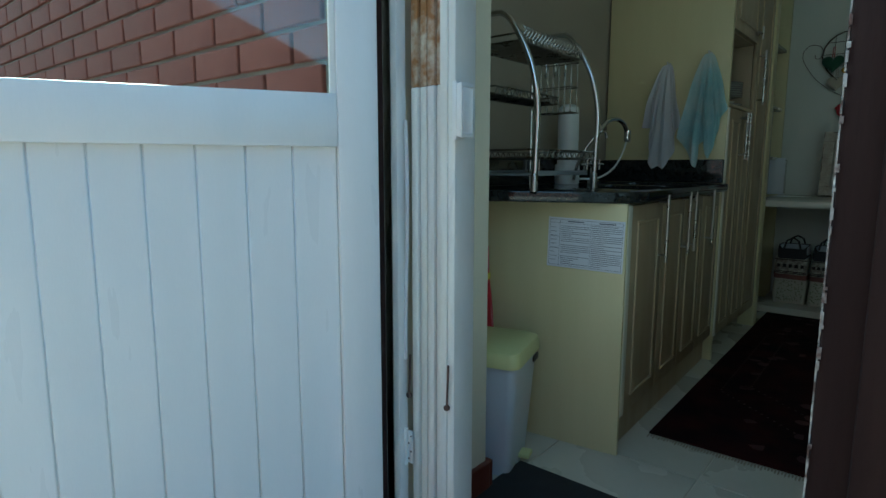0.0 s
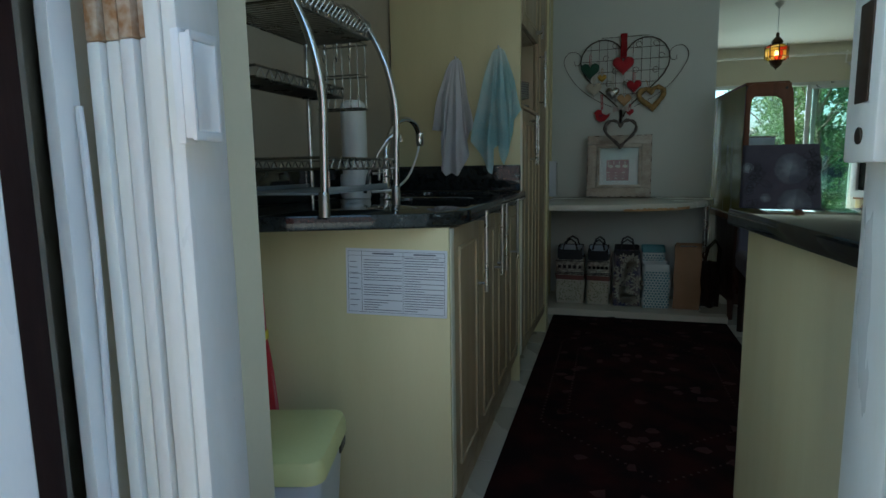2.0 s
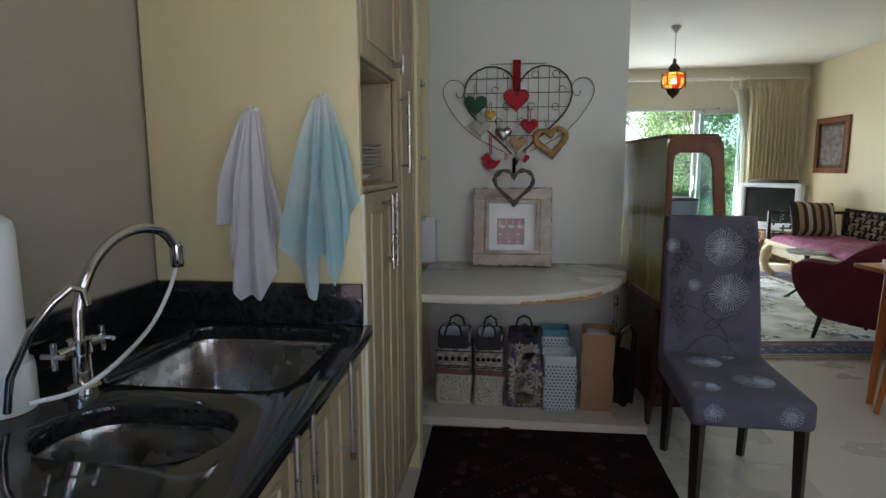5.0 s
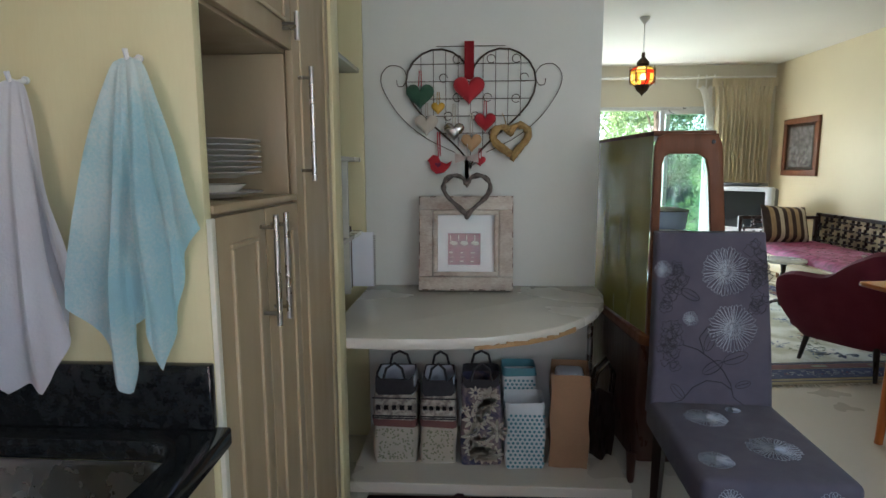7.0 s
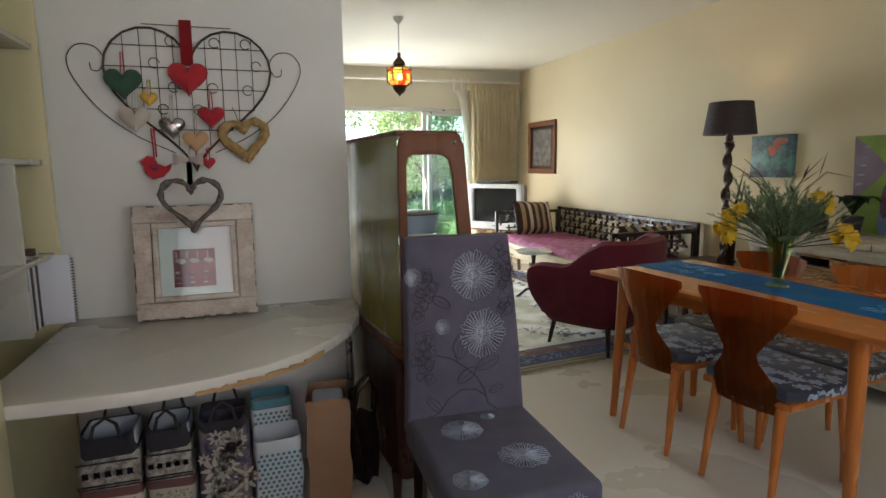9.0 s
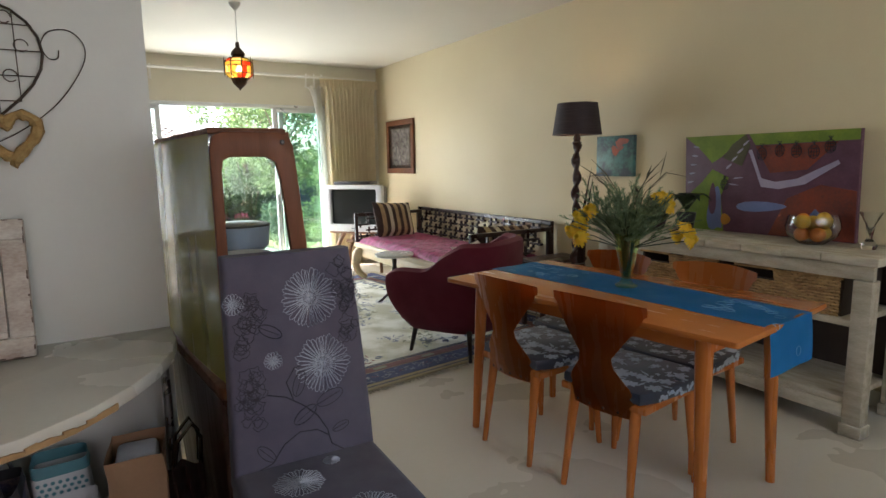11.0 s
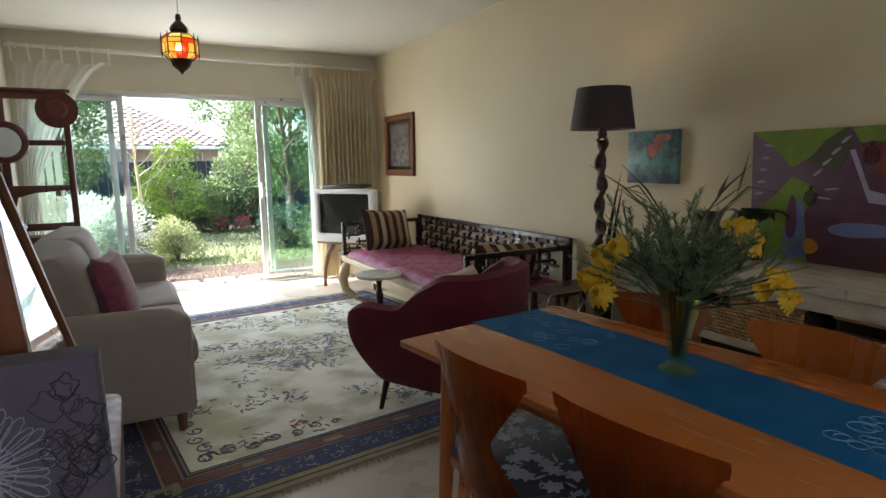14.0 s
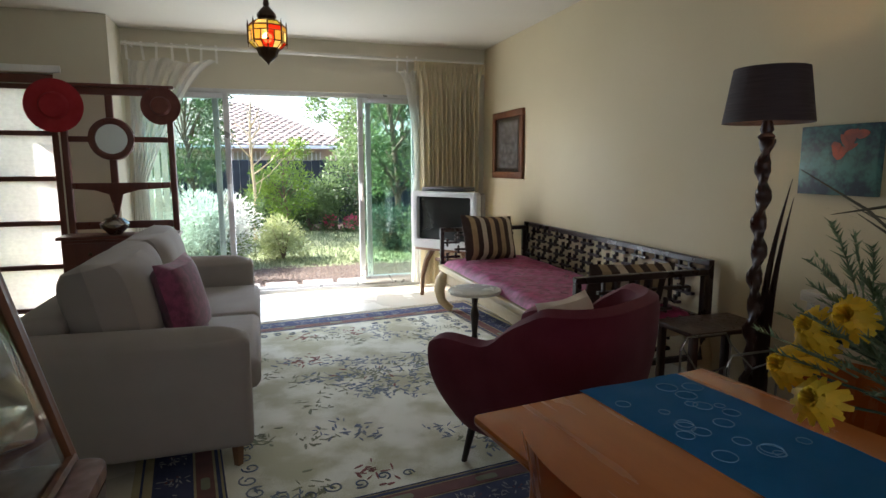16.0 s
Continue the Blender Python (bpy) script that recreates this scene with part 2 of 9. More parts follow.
M["bag_cream"] = mat("bag_cream", (0.50, 0.46, 0.37), (0.44, 0.40, 0.32), rough=0.9, scale=20, fine=160, bump=0.4)
M["bag_navy"] = mat("bag_navy", (0.05, 0.05, 0.10), (0.22, 0.17, 0.16), rough=0.9, scale=22, fine=110, amount=1.3, bump=0.3)
M["bag_teal"] = mat("bag_teal", (0.10, 0.26, 0.30), (0.08, 0.22, 0.26), rough=0.5, scale=20, bump=0.1)
M["bag_white"] = mat("bag_white", (0.66, 0.68, 0.68), (0.60, 0.62, 0.62), rough=0.5, scale=9, bump=0.1)
M["rug_dark"] = mat("rug_dark", (0.026, 0.006, 0.006), (0.009, 0.005, 0.006), rough=0.98, scale=7, fine=240, amount=1.0, bump=0.8, spec=0.1)
M["rug_rust"] = mat("rug_rust", (0.05, 0.009, 0.008), (0.03, 0.007, 0.008), rough=0.98, scale=12, fine=240, amount=1.0, bump=0.8)
M["rug_line"] = mat("rug_line", (0.06, 0.028, 0.022), (0.03, 0.014, 0.012), rough=0.98, scale=18, fine=240, amount=1.2, bump=0.8)
M["fringe"] = mat("fringe", (0.36, 0.32, 0.25), (0.26, 0.23, 0.18), rough=0.95, scale=30, bump=0.5)
M["mat_dark"] = mat("mat_dark", (0.014, 0.014, 0.017), (0.022, 0.022, 0.026), rough=0.95, scale=14, fine=240, bump=0.7)
M["chair_fabric"] = mat("chair_fabric", (0.100, 0.094, 0.134), (0.083, 0.077, 0.113), rough=0.85, scale=14, fine=300, bump=0.4, sheen=0.05)
M["silver_thread"] = mat("silver_thread", (0.42, 0.46, 0.55), (0.32, 0.36, 0.45), rough=0.5, scale=50, bump=0.1)
M["dark_thread"] = mat("dark_thread", (0.022, 0.018, 0.03), (0.03, 0.025, 0.04), rough=0.7, scale=50, bump=0.1)
M["espresso"] = mat("espresso", (0.025, 0.014, 0.010), (0.016, 0.009, 0.007), rough=0.35, scale=6, bump=0.15, stretch=(4, 4, 0.5))
M["green_laminate"] = mat("green_laminate", (0.42, 0.38, 0.11), (0.33, 0.30, 0.08), rough=0.22, scale=4, fine=40, bump=0.06, stretch=(2, 2, 0.4))
M["brown_wood"] = mat("brown_wood", (0.18, 0.062, 0.022), (0.11, 0.040, 0.015), spec=0.3, rough=0.5, scale=5, fine=60, bump=0.15, stretch=(5, 5, 0.6))
M["dark_wood"] = mat("dark_wood", (0.055, 0.020, 0.013), (0.034, 0.013, 0.009), rough=0.35, scale=6, fine=60, bump=0.2, stretch=(5, 5, 0.6))
M["orange_wood"] = mat("orange_wood", (0.50, 0.160, 0.032), (0.41, 0.125, 0.025), rough=0.22, scale=3, fine=40, amount=0.4, bump=0.02, stretch=(8, 0.7, 8))
M["chair_wood"] = mat("chair_wood", (0.52, 0.165, 0.036), (0.44, 0.135, 0.028), rough=0.26, scale=3, fine=40, amount=0.4, bump=0.02, stretch=(8, 8, 0.7))
M["seat_navy"] = mat("seat_navy", (0.030, 0.036, 0.065), (0.022, 0.028, 0.050), rough=0.5, scale=10, fine=150, bump=0.2, sheen=0.3)
M["seat_bloom"] = mat("seat_bloom", (0.48, 0.56, 0.66), (0.36, 0.44, 0.54), rough=0.45, scale=20, fine=150, bump=0.2, sheen=0.3)
M["runner"] = mat("runner", (0.014, 0.25, 0.64), (0.011, 0.21, 0.55), rough=0.6, scale=9, fine=240, bump=0.35)
M["runner_ring"] = mat("runner_ring", (0.22, 0.46, 0.72), (0.16, 0.38, 0.64), rough=0.5, bump=0.2)
M["burgundy"] = mat("burgundy", (0.135, 0.008, 0.026), (0.10, 0.006, 0.020), rough=0.95, scale=7, fine=260, bump=0.45, sheen=0.1)
M["sofa_grey"] = mat("sofa_grey", (0.34, 0.30, 0.275), (0.295, 0.26, 0.24), rough=0.95, scale=5, fine=280, bump=0.5, sheen=0.1)
M["cush_plum"] = mat("cush_plum", (0.13, 0.018, 0.055), (0.24, 0.05, 0.11), rough=0.8, scale=26, fine=160, amount=1.2, bump=0.3, sheen=0.3)
M["cush_pink"] = mat("cush_pink", (0.36, 0.018, 0.13), (0.17, 0.010, 0.05), rough=0.6, scale=20, fine=120, amount=1.1, bump=0.3, sheen=0.1)
M["cush_white"] = mat("cush_white", (0.66, 0.60, 0.56), (0.58, 0.50, 0.48), rough=0.9, scale=14, bump=0.3)
M["stripe_brown"] = mat("stripe_brown", (0.050, 0.028, 0.022), (0.035, 0.02, 0.016), rough=0.9, scale=20, fine=220, bump=0.5)
M["stripe_tan"] = mat("stripe_tan", (0.36, 0.26, 0.15), (0.28, 0.20, 0.11), rough=0.9, scale=20, fine=220, bump=0.5)
M["stripe_cream"] = mat("stripe_cream", (0.52, 0.46, 0.36), (0.44, 0.38, 0.30), rough=0.9, scale=20, fine=220, bump=0.5)
M["lattice"] = mat("lattice", (0.035, 0.018, 0.016), (0.022, 0.012, 0.011), rough=0.3, scale=8, bump=0.12)
M["cream_wood"] = mat("cream_wood", (0.58, 0.46, 0.28), (0.50, 0.38, 0.22), rough=0.45, scale=6, bump=0.12, stretch=(4, 1, 4))
M["marble"] = mat("marble", (0.70, 0.69, 0.64), (0.55, 0.55, 0.52), rough=0.25, scale=6, fine=30, amount=0.8, bump=0.02)
M["table_wood"] = mat("table_wood", (0.22, 0.11, 0.05), (0.15, 0.07, 0.03), rough=0.45, scale=6, bump=0.15, stretch=(4, 4, 0.7))
M["tv_silver"] = mat("tv_silver", (0.60, 0.61, 0.62), (0.55, 0.56, 0.57), rough=0.35, scale=4, bump=0.02)
M["tv_screen"] = mat("tv_screen", (0.016, 0.018, 0.018), (0.014, 0.016, 0.016), rough=0.06, scale=3, bump=0, wet=0.02)
M["curtain"] = mat("curtain", (0.78, 0.70, 0.50), (0.70, 0.62, 0.43), rough=0.9, scale=4, fine=220, bump=0.4, sheen=0.2)
M["sheer"] = sheer("sheer", (0.90, 0.88, 0.83), 0.30)
M["tab_white"] = mat("tab_white", (0.84, 0.82, 0.77), (0.78, 0.76, 0.71), rough=0.9, scale=8, fine=200, bump=0.2)
M["rail"] = mat("rail", (0.66, 0.64, 0.58), (0.6, 0.58, 0.52), rough=0.4)
M["aluminium"] = mat("aluminium", (0.62, 0.63, 0.63), (0.54, 0.55, 0.55), rough=0.35, metal=0.6, scale=10, bump=0.05)
M["pane"] = pane_glass("pane")
M["pane_green"] = pane_glass("pane_green", (0.88, 0.96, 0.93))
M["vase_glass"] = pane_glass("vase_glass", (0.84, 0.90, 0.70), 0.12)
M["clear_glass"] = glass("clear_glass", (0.95, 0.97, 0.96), 0.01)
M["frosted"] = sheer("frosted", (0.85, 0.86, 0.80), 0.25)
M["shade_dark"] = mat("shade_dark", (0.045, 0.028, 0.032), (0.030, 0.020, 0.024), rough=0.7, scale=8, fine=90, bump=0.4, stretch=(1, 1, 30))
M["bulb"] = lit("bulb", (1.0, 0.62, 0.28), 7.0)
M["lantern_bulb"] = lit("lantern_bulb", (1.0, 0.80, 0.45), 3.0)
M["brass_dark"] = mat("brass_dark", (0.10, 0.062, 0.035), (0.055, 0.035, 0.022), rough=0.45, metal=0.8, scale=30, bump=0.3)
for key, col in (("lamp_red", (0.75, 0.05, 0.015)), ("lamp_amber", (0.95, 0.58, 0.12)), ("lamp_yellow", (0.97, 0.84, 0.38)), ("lamp_green", (0.55, 0.50, 0.10))):
    M[key] = sheer(key, col, 0.45)
    M[key].node_tree.nodes["Transparent BSDF"].inputs[0].default_value = (*col, 1)
M["art_green"] = mat("art_green", (0.20, 0.28, 0.025), (0.13, 0.20, 0.02), rough=0.5, scale=10, fine=70, amount=0.9, bump=0.4)
M["art_purple"] = mat("art_purple", (0.125, 0.055, 0.085), (0.09, 0.035, 0.06), rough=0.5, scale=9, fine=70, amount=0.9, bump=0.4)
M["art_maroon"] = mat("art_maroon", (0.11, 0.028, 0.022), (0.22, 0.04, 0.015), rough=0.5, scale=6, fine=70, amount=1.0, bump=0.4)
M["art_blue"] = mat("art_blue", (0.17, 0.21, 0.40), (0.12, 0.16, 0.32), rough=0.5, scale=10, bump=0.4)
M["art_lilac"] = mat("art_lilac", (0.36, 0.33, 0.42), (0.28, 0.24, 0.36), rough=0.5, scale=10, bump=0.4)
M["art_orange"] = mat("art_orange", (0.46, 0.22, 0.02), (0.38, 0.16, 0.015), rough=0.5, scale=10, bump=0.4)
M["art_olive"] = mat("art_olive", (0.085, 0.085, 0.03), (0.06, 0.05, 0.03), rough=0.5, scale=8, bump=0.4)
M["art_black"] = mat("art_black", (0.015, 0.015, 0.025), (0.02, 0.02, 0.03), rough=0.5, bump=0.2)
M["art_teal"] = mat("art_teal", (0.09, 0.23, 0.21), (0.05, 0.07, 0.09), rough=0.5, scale=11, fine=50, amount=1.3, bump=0.5)
M["art_rust"] = mat("art_rust", (0.45, 0.10, 0.05), (0.28, 0.09, 0.06), rough=0.5, scale=16, amount=1.2, bump=0.5)
M["art_wine"] = mat("art_wine", (0.15, 0.022, 0.055), (0.20, 0.06, 0.09), rough=0.6, scale=30, fine=80, amount=1.0, bump=0.1)
M["art_print"] = mat("art_print", (0.34, 0.28, 0.27), (0.10, 0.06, 0.07), rough=0.4, scale=22, fine=70, amount=1.5, bump=0.1)
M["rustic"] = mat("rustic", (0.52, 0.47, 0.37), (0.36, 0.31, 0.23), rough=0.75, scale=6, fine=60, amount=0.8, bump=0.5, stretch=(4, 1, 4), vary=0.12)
# Near-black copy of the timber, for shade in the sideboard's recesses.
M["rustic_shade"] = mat("rustic_shade", (0.05, 0.03, 0.022), (0.03, 0.02, 0.015), rough=0.8, scale=6, bump=0.3)
M["wicker"] = mat("wicker", (0.50, 0.32, 0.14), (0.34, 0.20, 0.085), rough=0.7, scale=20, fine=140, amount=1.2, bump=0.5)
M["pot_brown"] = mat("pot_brown", (0.06, 0.035, 0.03), (0.04, 0.024, 0.02), rough=0.4, scale=9, bump=0.2)
M["fruit_yellow"] = mat("fruit_yellow", (0.60, 0.38, 0.04), (0.52, 0.30, 0.03), rough=0.45, scale=10, fine=140, bump=0.3)
M["fruit_orange"] = mat("fruit_orange", (0.62, 0.20, 0.02), (0.54, 0.16, 0.02), rough=0.45, scale=10, fine=140, bump=0.3)
M["petal"] = mat("petal", (0.85, 0.52, 0.015), (0.78, 0.62, 0.05), rough=0.6, scale=20, bump=0.1, vary=0.15)
M["foliage_grey"] = mat("foliage_grey", (0.24, 0.32, 0.18), (0.16, 0.23, 0.12), rough=0.6, scale=12, bump=0, vary=0.35)
M["foliage_dark"] = mat("foliage_dark", (0.022, 0.045, 0.018), (0.03, 0.055, 0.02), rough=0.45, scale=8, bump=0, vary=0.3)
M["dry_reed"] = mat("dry_reed", (0.09, 0.08, 0.04), (0.06, 0.05, 0.03), rough=0.7, scale=14, bump=0.1)
M["rug_cream"] = mat("rug_cream", (0.76, 0.75, 0.64), (0.46, 0.44, 0.28), rough=0.98, scale=3.4, fine=200, amount=1.7, bump=0.6, sheen=0.2)
M["rug_navy"] = mat("rug_navy", (0.034, 0.044, 0.11), (0.06, 0.07, 0.14), rough=0.98, scale=14, fine=200, amount=1, bump=0.6)
M["rug_rose"] = mat("rug_rose", (0.20, 0.085, 0.07), (0.15, 0.07, 0.065), rough=0.98, scale=10, fine=200, amount=1, bump=0.6)
M["rug_blue"] = mat("rug_blue", (0.12, 0.16, 0.25), (0.20, 0.23, 0.27), rough=0.98, scale=12, fine=200, amount=1.1, bump=0.6)
M["rug_sage"] = mat("rug_sage", (0.19, 0.205, 0.135), (0.25, 0.26, 0.17), rough=0.98, scale=14, fine=200, amount=1, bump=0.6)
M["rug_sand"] = mat("rug_sand", (0.42, 0.36, 0.22), (0.34, 0.29, 0.17), rough=0.98, scale=10, fine=200, amount=1, bump=0.6)
M["rug_pale"] = mat("rug_pale", (0.40, 0.40, 0.40), (0.30, 0.32, 0.34), rough=0.98, scale=16, fine=200, amount=1, bump=0.6)
M["rug_red"] = mat("rug_red", (0.28, 0.10, 0.09), (0.22, 0.09, 0.08), rough=0.98, scale=14, fine=200, amount=1, bump=0.6)
M["hat_red"] = mat("hat_red", (0.34, 0.010, 0.018), (0.27, 0.008, 0.014), rough=0.8, scale=10, fine=120, bump=0.4)
M["hat_brown"] = mat("hat_brown", (0.16, 0.045, 0.03), (0.10, 0.028, 0.02), rough=0.7, scale=10, fine=120, bump=0.4)
M["pewter"] = mat("pewter", (0.30, 0.27, 0.24), (0.18, 0.16, 0.14), rough=0.2, metal=1.0, scale=8, bump=0.05)
M["pot_blue"] = mat("pot_blue", (0.33, 0.40, 0.52), (0.28, 0.34, 0.45), rough=0.3, scale=5, bump=0.05)
M["grass"] = mat("grass", (0.16, 0.20, 0.08), (0.20, 0.22, 0.11), rough=0.9, scale=1.2, fine=120, amount=1, bump=0.9)
M["blade"] = mat("blade", (0.14, 0.18, 0.075), (0.18, 0.20, 0.10), rough=0.7, scale=3, bump=0, vary=0.3)
# Gravel, stone and paver are darkened: the house's shadow is in their colour.
M["gravel"] = mat("gravel", (0.10, 0.07, 0.05), (0.07, 0.05, 0.036), rough=0.9, scale=12, fine=60, amount=1, bump=0.6)
M["stone"] = mat("stone", (0.14, 0.10, 0.072), (0.09, 0.065, 0.048), rough=0.85, scale=14, fine=60, bump=0.4, vary=0.4)
M["paver"] = mat("paver", (0.22, 0.20, 0.175), (0.17, 0.15, 0.13), rough=0.85, scale=5, fine=60, bump=0.4, vary=0.1)
M["soil"] = mat("soil", (0.06, 0.042, 0.028), (0.09, 0.06, 0.04), rough=0.95, scale=5, fine=50, bump=0.8)
M["fence_black"] = mat("fence_black", (0.028, 0.034, 0.045), (0.02, 0.024, 0.032), rough=0.8, scale=3, fine=60, bump=0.2, vary=0.15)
M["roof_tile"] = mat("roof_tile", (0.30, 0.25, 0.21), (0.24, 0.195, 0.165), rough=0.85, scale=4, fine=30, bump=0.3, vary=0.25)
M["house_wall"] = mat("house_wall", (0.58, 0.50, 0.40), (0.50, 0.43, 0.34), rough=0.85, scale=2, fine=30, bump=0.2)
M["bark"] = mat("bark", (0.16, 0.115, 0.08), (0.10, 0.07, 0.05), rough=0.9, scale=8, fine=50, bump=0.8, stretch=(3, 3, 0.7))
# The silvery leaves are near white, sun glare put into their colour.
for key, a, c in (("leaf_bright", (0.12, 0.22, 0.025), (0.20, 0.28, 0.04)), ("leaf_mid", (0.085, 0.14, 0.05), (0.12, 0.175, 0.06)), ("leaf_pale", (0.27, 0.32, 0.13), (0.34, 0.37, 0.18)), ("leaf_deep", (0.030, 0.065, 0.020), (0.045, 0.085, 0.025)), ("leaf_silver_glare", (0.62, 0.65, 0.56), (0.76, 0.77, 0.70)), ("leaf_teal", (0.05, 0.10, 0.06), (0.07, 0.13, 0.07)), ("bloom_pink", (0.55, 0.08, 0.16), (0.45, 0.05, 0.10))):
    M[key] = mat(key, a, c, rough=0.55, scale=2, fine=20, bump=0, vary=0.4)
    nt_ = M[key].node_tree
    b_ = nt_.nodes["Principled BSDF"]
    tl_, mx_ = nt_.nodes.new("ShaderNodeBsdfTranslucent"), nt_.nodes.new("ShaderNodeMixShader")
    mx_.inputs[0].default_value = 0.45
    nt_.links.new(b_.inputs["Base Color"].links[0].from_socket, tl_.inputs[0])
    nt_.links.new(b_.outputs[0], mx_.inputs[1])
    nt_.links.new(tl_.outputs[0], mx_.inputs[2])
    nt_.links.new(mx_.outputs[0], nt_.nodes["Material Output"].inputs[0])
for key in ("foliage_grey", "petal", "curtain"):
    nt_ = M[key].node_tree
    b_ = nt_.nodes["Principled BSDF"]
    tl_, mx_ = nt_.nodes.new("ShaderNodeBsdfTranslucent"), nt_.nodes.new("ShaderNodeMixShader")
    mx_.inputs[0].default_value = 0.4
    nt_.links.new(b_.inputs["Base Color"].links[0].from_socket, tl_.inputs[0])
    nt_.links.new(b_.outputs[0], mx_.inputs[1])
    nt_.links.new(tl_.outputs[0], mx_.inputs[2])
    nt_.links.new(mx_.outputs[0], nt_.nodes["Material Output"].inputs[0])
M["shutter"] = mat("shutter", (0.74, 0.70, 0.62), (0.68, 0.64, 0.56), rough=0.6, scale=3, bump=0.05)


# ---- mesh helpers ----
def B():
    return bmesh.new()


def box(bm, x0, x1, y0, y1, z0, z1, bevel=0.0, seg=2, m=None):
    vs = bmesh.ops.create_cube(bm, size=1)["verts"]
    t = Matrix.Translation(((x0 + x1) / 2, (y0 + y1) / 2, (z0 + z1) / 2)) @ Matrix.Diagonal((x1 - x0, y1 - y0, z1 - z0, 1))
    bmesh.ops.transform(bm, matrix=t, verts=vs)
    if bevel:
        es = list({e for v in vs for e in v.link_edges})
        r = bmesh.ops.bevel(bm, geom=es, offset=bevel, segments=seg, profile=0.5, affect="EDGES")
        vs = list({v for v in r["verts"]} | {v for f in r["faces"] for v in f.verts})
    if m is not None:
        bmesh.ops.transform(bm, matrix=m, verts=[v for v in vs if v.is_valid])
    return bm


def ring(bm, c, ax, up, r, seg):
    s = ax.cross(up).normalized()
    u = s.cross(ax).normalized()
    return [bm.verts.new(c + r * (math.cos(a) * s + math.sin(a) * u)) for a in (2 * math.pi * i / seg for i in range(seg))]


def tube(bm, pts, r, seg=8, closed=False, cap=True):
    """A round tube along points; r is one radius or one for each point."""
    pts = [Vector(p) for p in pts]
    n = len(pts)
    rs = r if isinstance(r, (list, tuple)) else [r] * n
    rings = []
    up = None
    for i, p in enumerate(pts):
        a = pts[(i - 1) % n] if closed or i else pts[i]
        b = pts[(i + 1) % n] if closed or i < n - 1 else pts[i]
        ax = (b - a).normalized()
        if up is None or abs(ax.dot(up)) > 0.98:
            up = Vector((0, 0, 1)) if abs(ax.z) < 0.9 else Vector((1, 0, 0))
        s = ax.cross(up).normalized()
        up = s.cross(ax).normalized()
        rings.append([bm.verts.new(p + rs[i] * (math.cos(2 * math.pi * k / seg) * s + math.sin(2 * math.pi * k / seg) * up)) for k in range(seg)])
    for i in range(n if closed else n - 1):
        A, C = rings[i], rings[(i + 1) % n]
        for k in range(seg):
            bm.faces.new((A[k], A[(k + 1) % seg], C[(k + 1) % seg], C[k]))
    if cap and not closed:
        bm.faces.new(rings[0][::-1])
        bm.faces.new(rings[-1])
    return bm


def rod(bm, p, q, r0, r1=None, seg=10):
    return tube(bm, [p, q], [r0, r0 if r1 is None else r1], seg)


def lathe(bm, prof, seg=24, at=(0, 0, 0), m=None):
    """A turned shape from (radius, height) pairs."""
    at = Vector(at)
    rows = []
    for r, z in prof:
        rows.append([bm.verts.new(at + Vector((r * math.cos(2 * math.pi * k / seg), r * math.sin(2 * math.pi * k / seg), z))) for k in range(seg)] if r > 1e-5 else [bm.verts.new(at + Vector((0, 0, z)))])
    made = [v for row in rows for v in row]
    for A, C in zip(rows, rows[1:]):
        for k in range(seg):
            k2 = (k + 1) % seg
            if len(A) == 1 and len(C) == 1:
                continue
            if len(A) == 1:
                bm.faces.new((A[0], C[k], C[k2]))
            elif len(C) == 1:
                bm.faces.new((A[k], A[k2], C[0]))
            else:
                bm.faces.new((A[k], A[k2], C[k2], C[k]))
    if m is not None:
        bmesh.ops.transform(bm, matrix=m, verts=made)
    return bm


def slab(bm, outer, z0, z1, holes=(), bevel=0.0, m=None):
    """A plate from an outline in x and y, with holes through it."""
    before = set(bm.verts)
    loops = []
    edges = []
    for loop in (outer, *holes):
        vs = [bm.verts.new((x, y, z1)) for x, y in loop]
        loops.append(vs)
        edges += [bm.edges.new((vs[i], vs[(i + 1) % len(vs)])) for i in range(len(vs))]
    if holes:
        fs = [f for f in bmesh.ops.triangle_fill(bm, use_beauty=True, use_dissolve=False, edges=edges, normal=(0, 0, 1))["geom"] if isinstance(f, bmesh.types.BMFace)]
    else:
        fs = [bm.faces.new(loops[0])]
    ex = bmesh.ops.extrude_face_region(bm, geom=fs)["geom"]
    bmesh.ops.translate(bm, vec=(0, 0, z0 - z1), verts=[g for g in ex if isinstance(g, bmesh.types.BMVert)])
    made = [v for v in bm.verts if v not in before]
    bmesh.ops.recalc_face_normals(bm, faces=list({f for v in made for f in v.link_faces}))
    if bevel:
        es = [e for e in {e for v in made for e in v.link_edges} if abs(e.verts[0].co.z - e.verts[1].co.z) < 1e-6 and len(e.link_faces) == 2 and e.calc_face_angle(0) > 0.5]
        r = bmesh.ops.bevel(bm, geom=es, offset=bevel, segments=2, profile=0.5, affect="EDGES")
        made = [v for v in bm.verts if v not in before]
    if m is not None:
        bmesh.ops.transform(bm, matrix=m, verts=made)
    return bm


def surface(bm, nu, nv, fn, thick=0.0, m=None):
    """A grid surface fn(u, v), u and v from 0 to 1, given thickness."""
    before = set(bm.verts)
    vs = [[bm.verts.new(fn(i / nu, j / nv)) for j in range(nv + 1)] for i in range(nu + 1)]
    fs = [bm.faces.new((vs[i][j], vs[i + 1][j], vs[i + 1][j + 1], vs[i][j + 1])) for i in range(nu) for j in range(nv)]
    if thick:
        bmesh.ops.solidify(bm, geom=fs, thickness=thick)
    if m is not None:
        bmesh.ops.transform(bm, matrix=m, verts=[v for v in bm.verts if v not in before])
    return bm


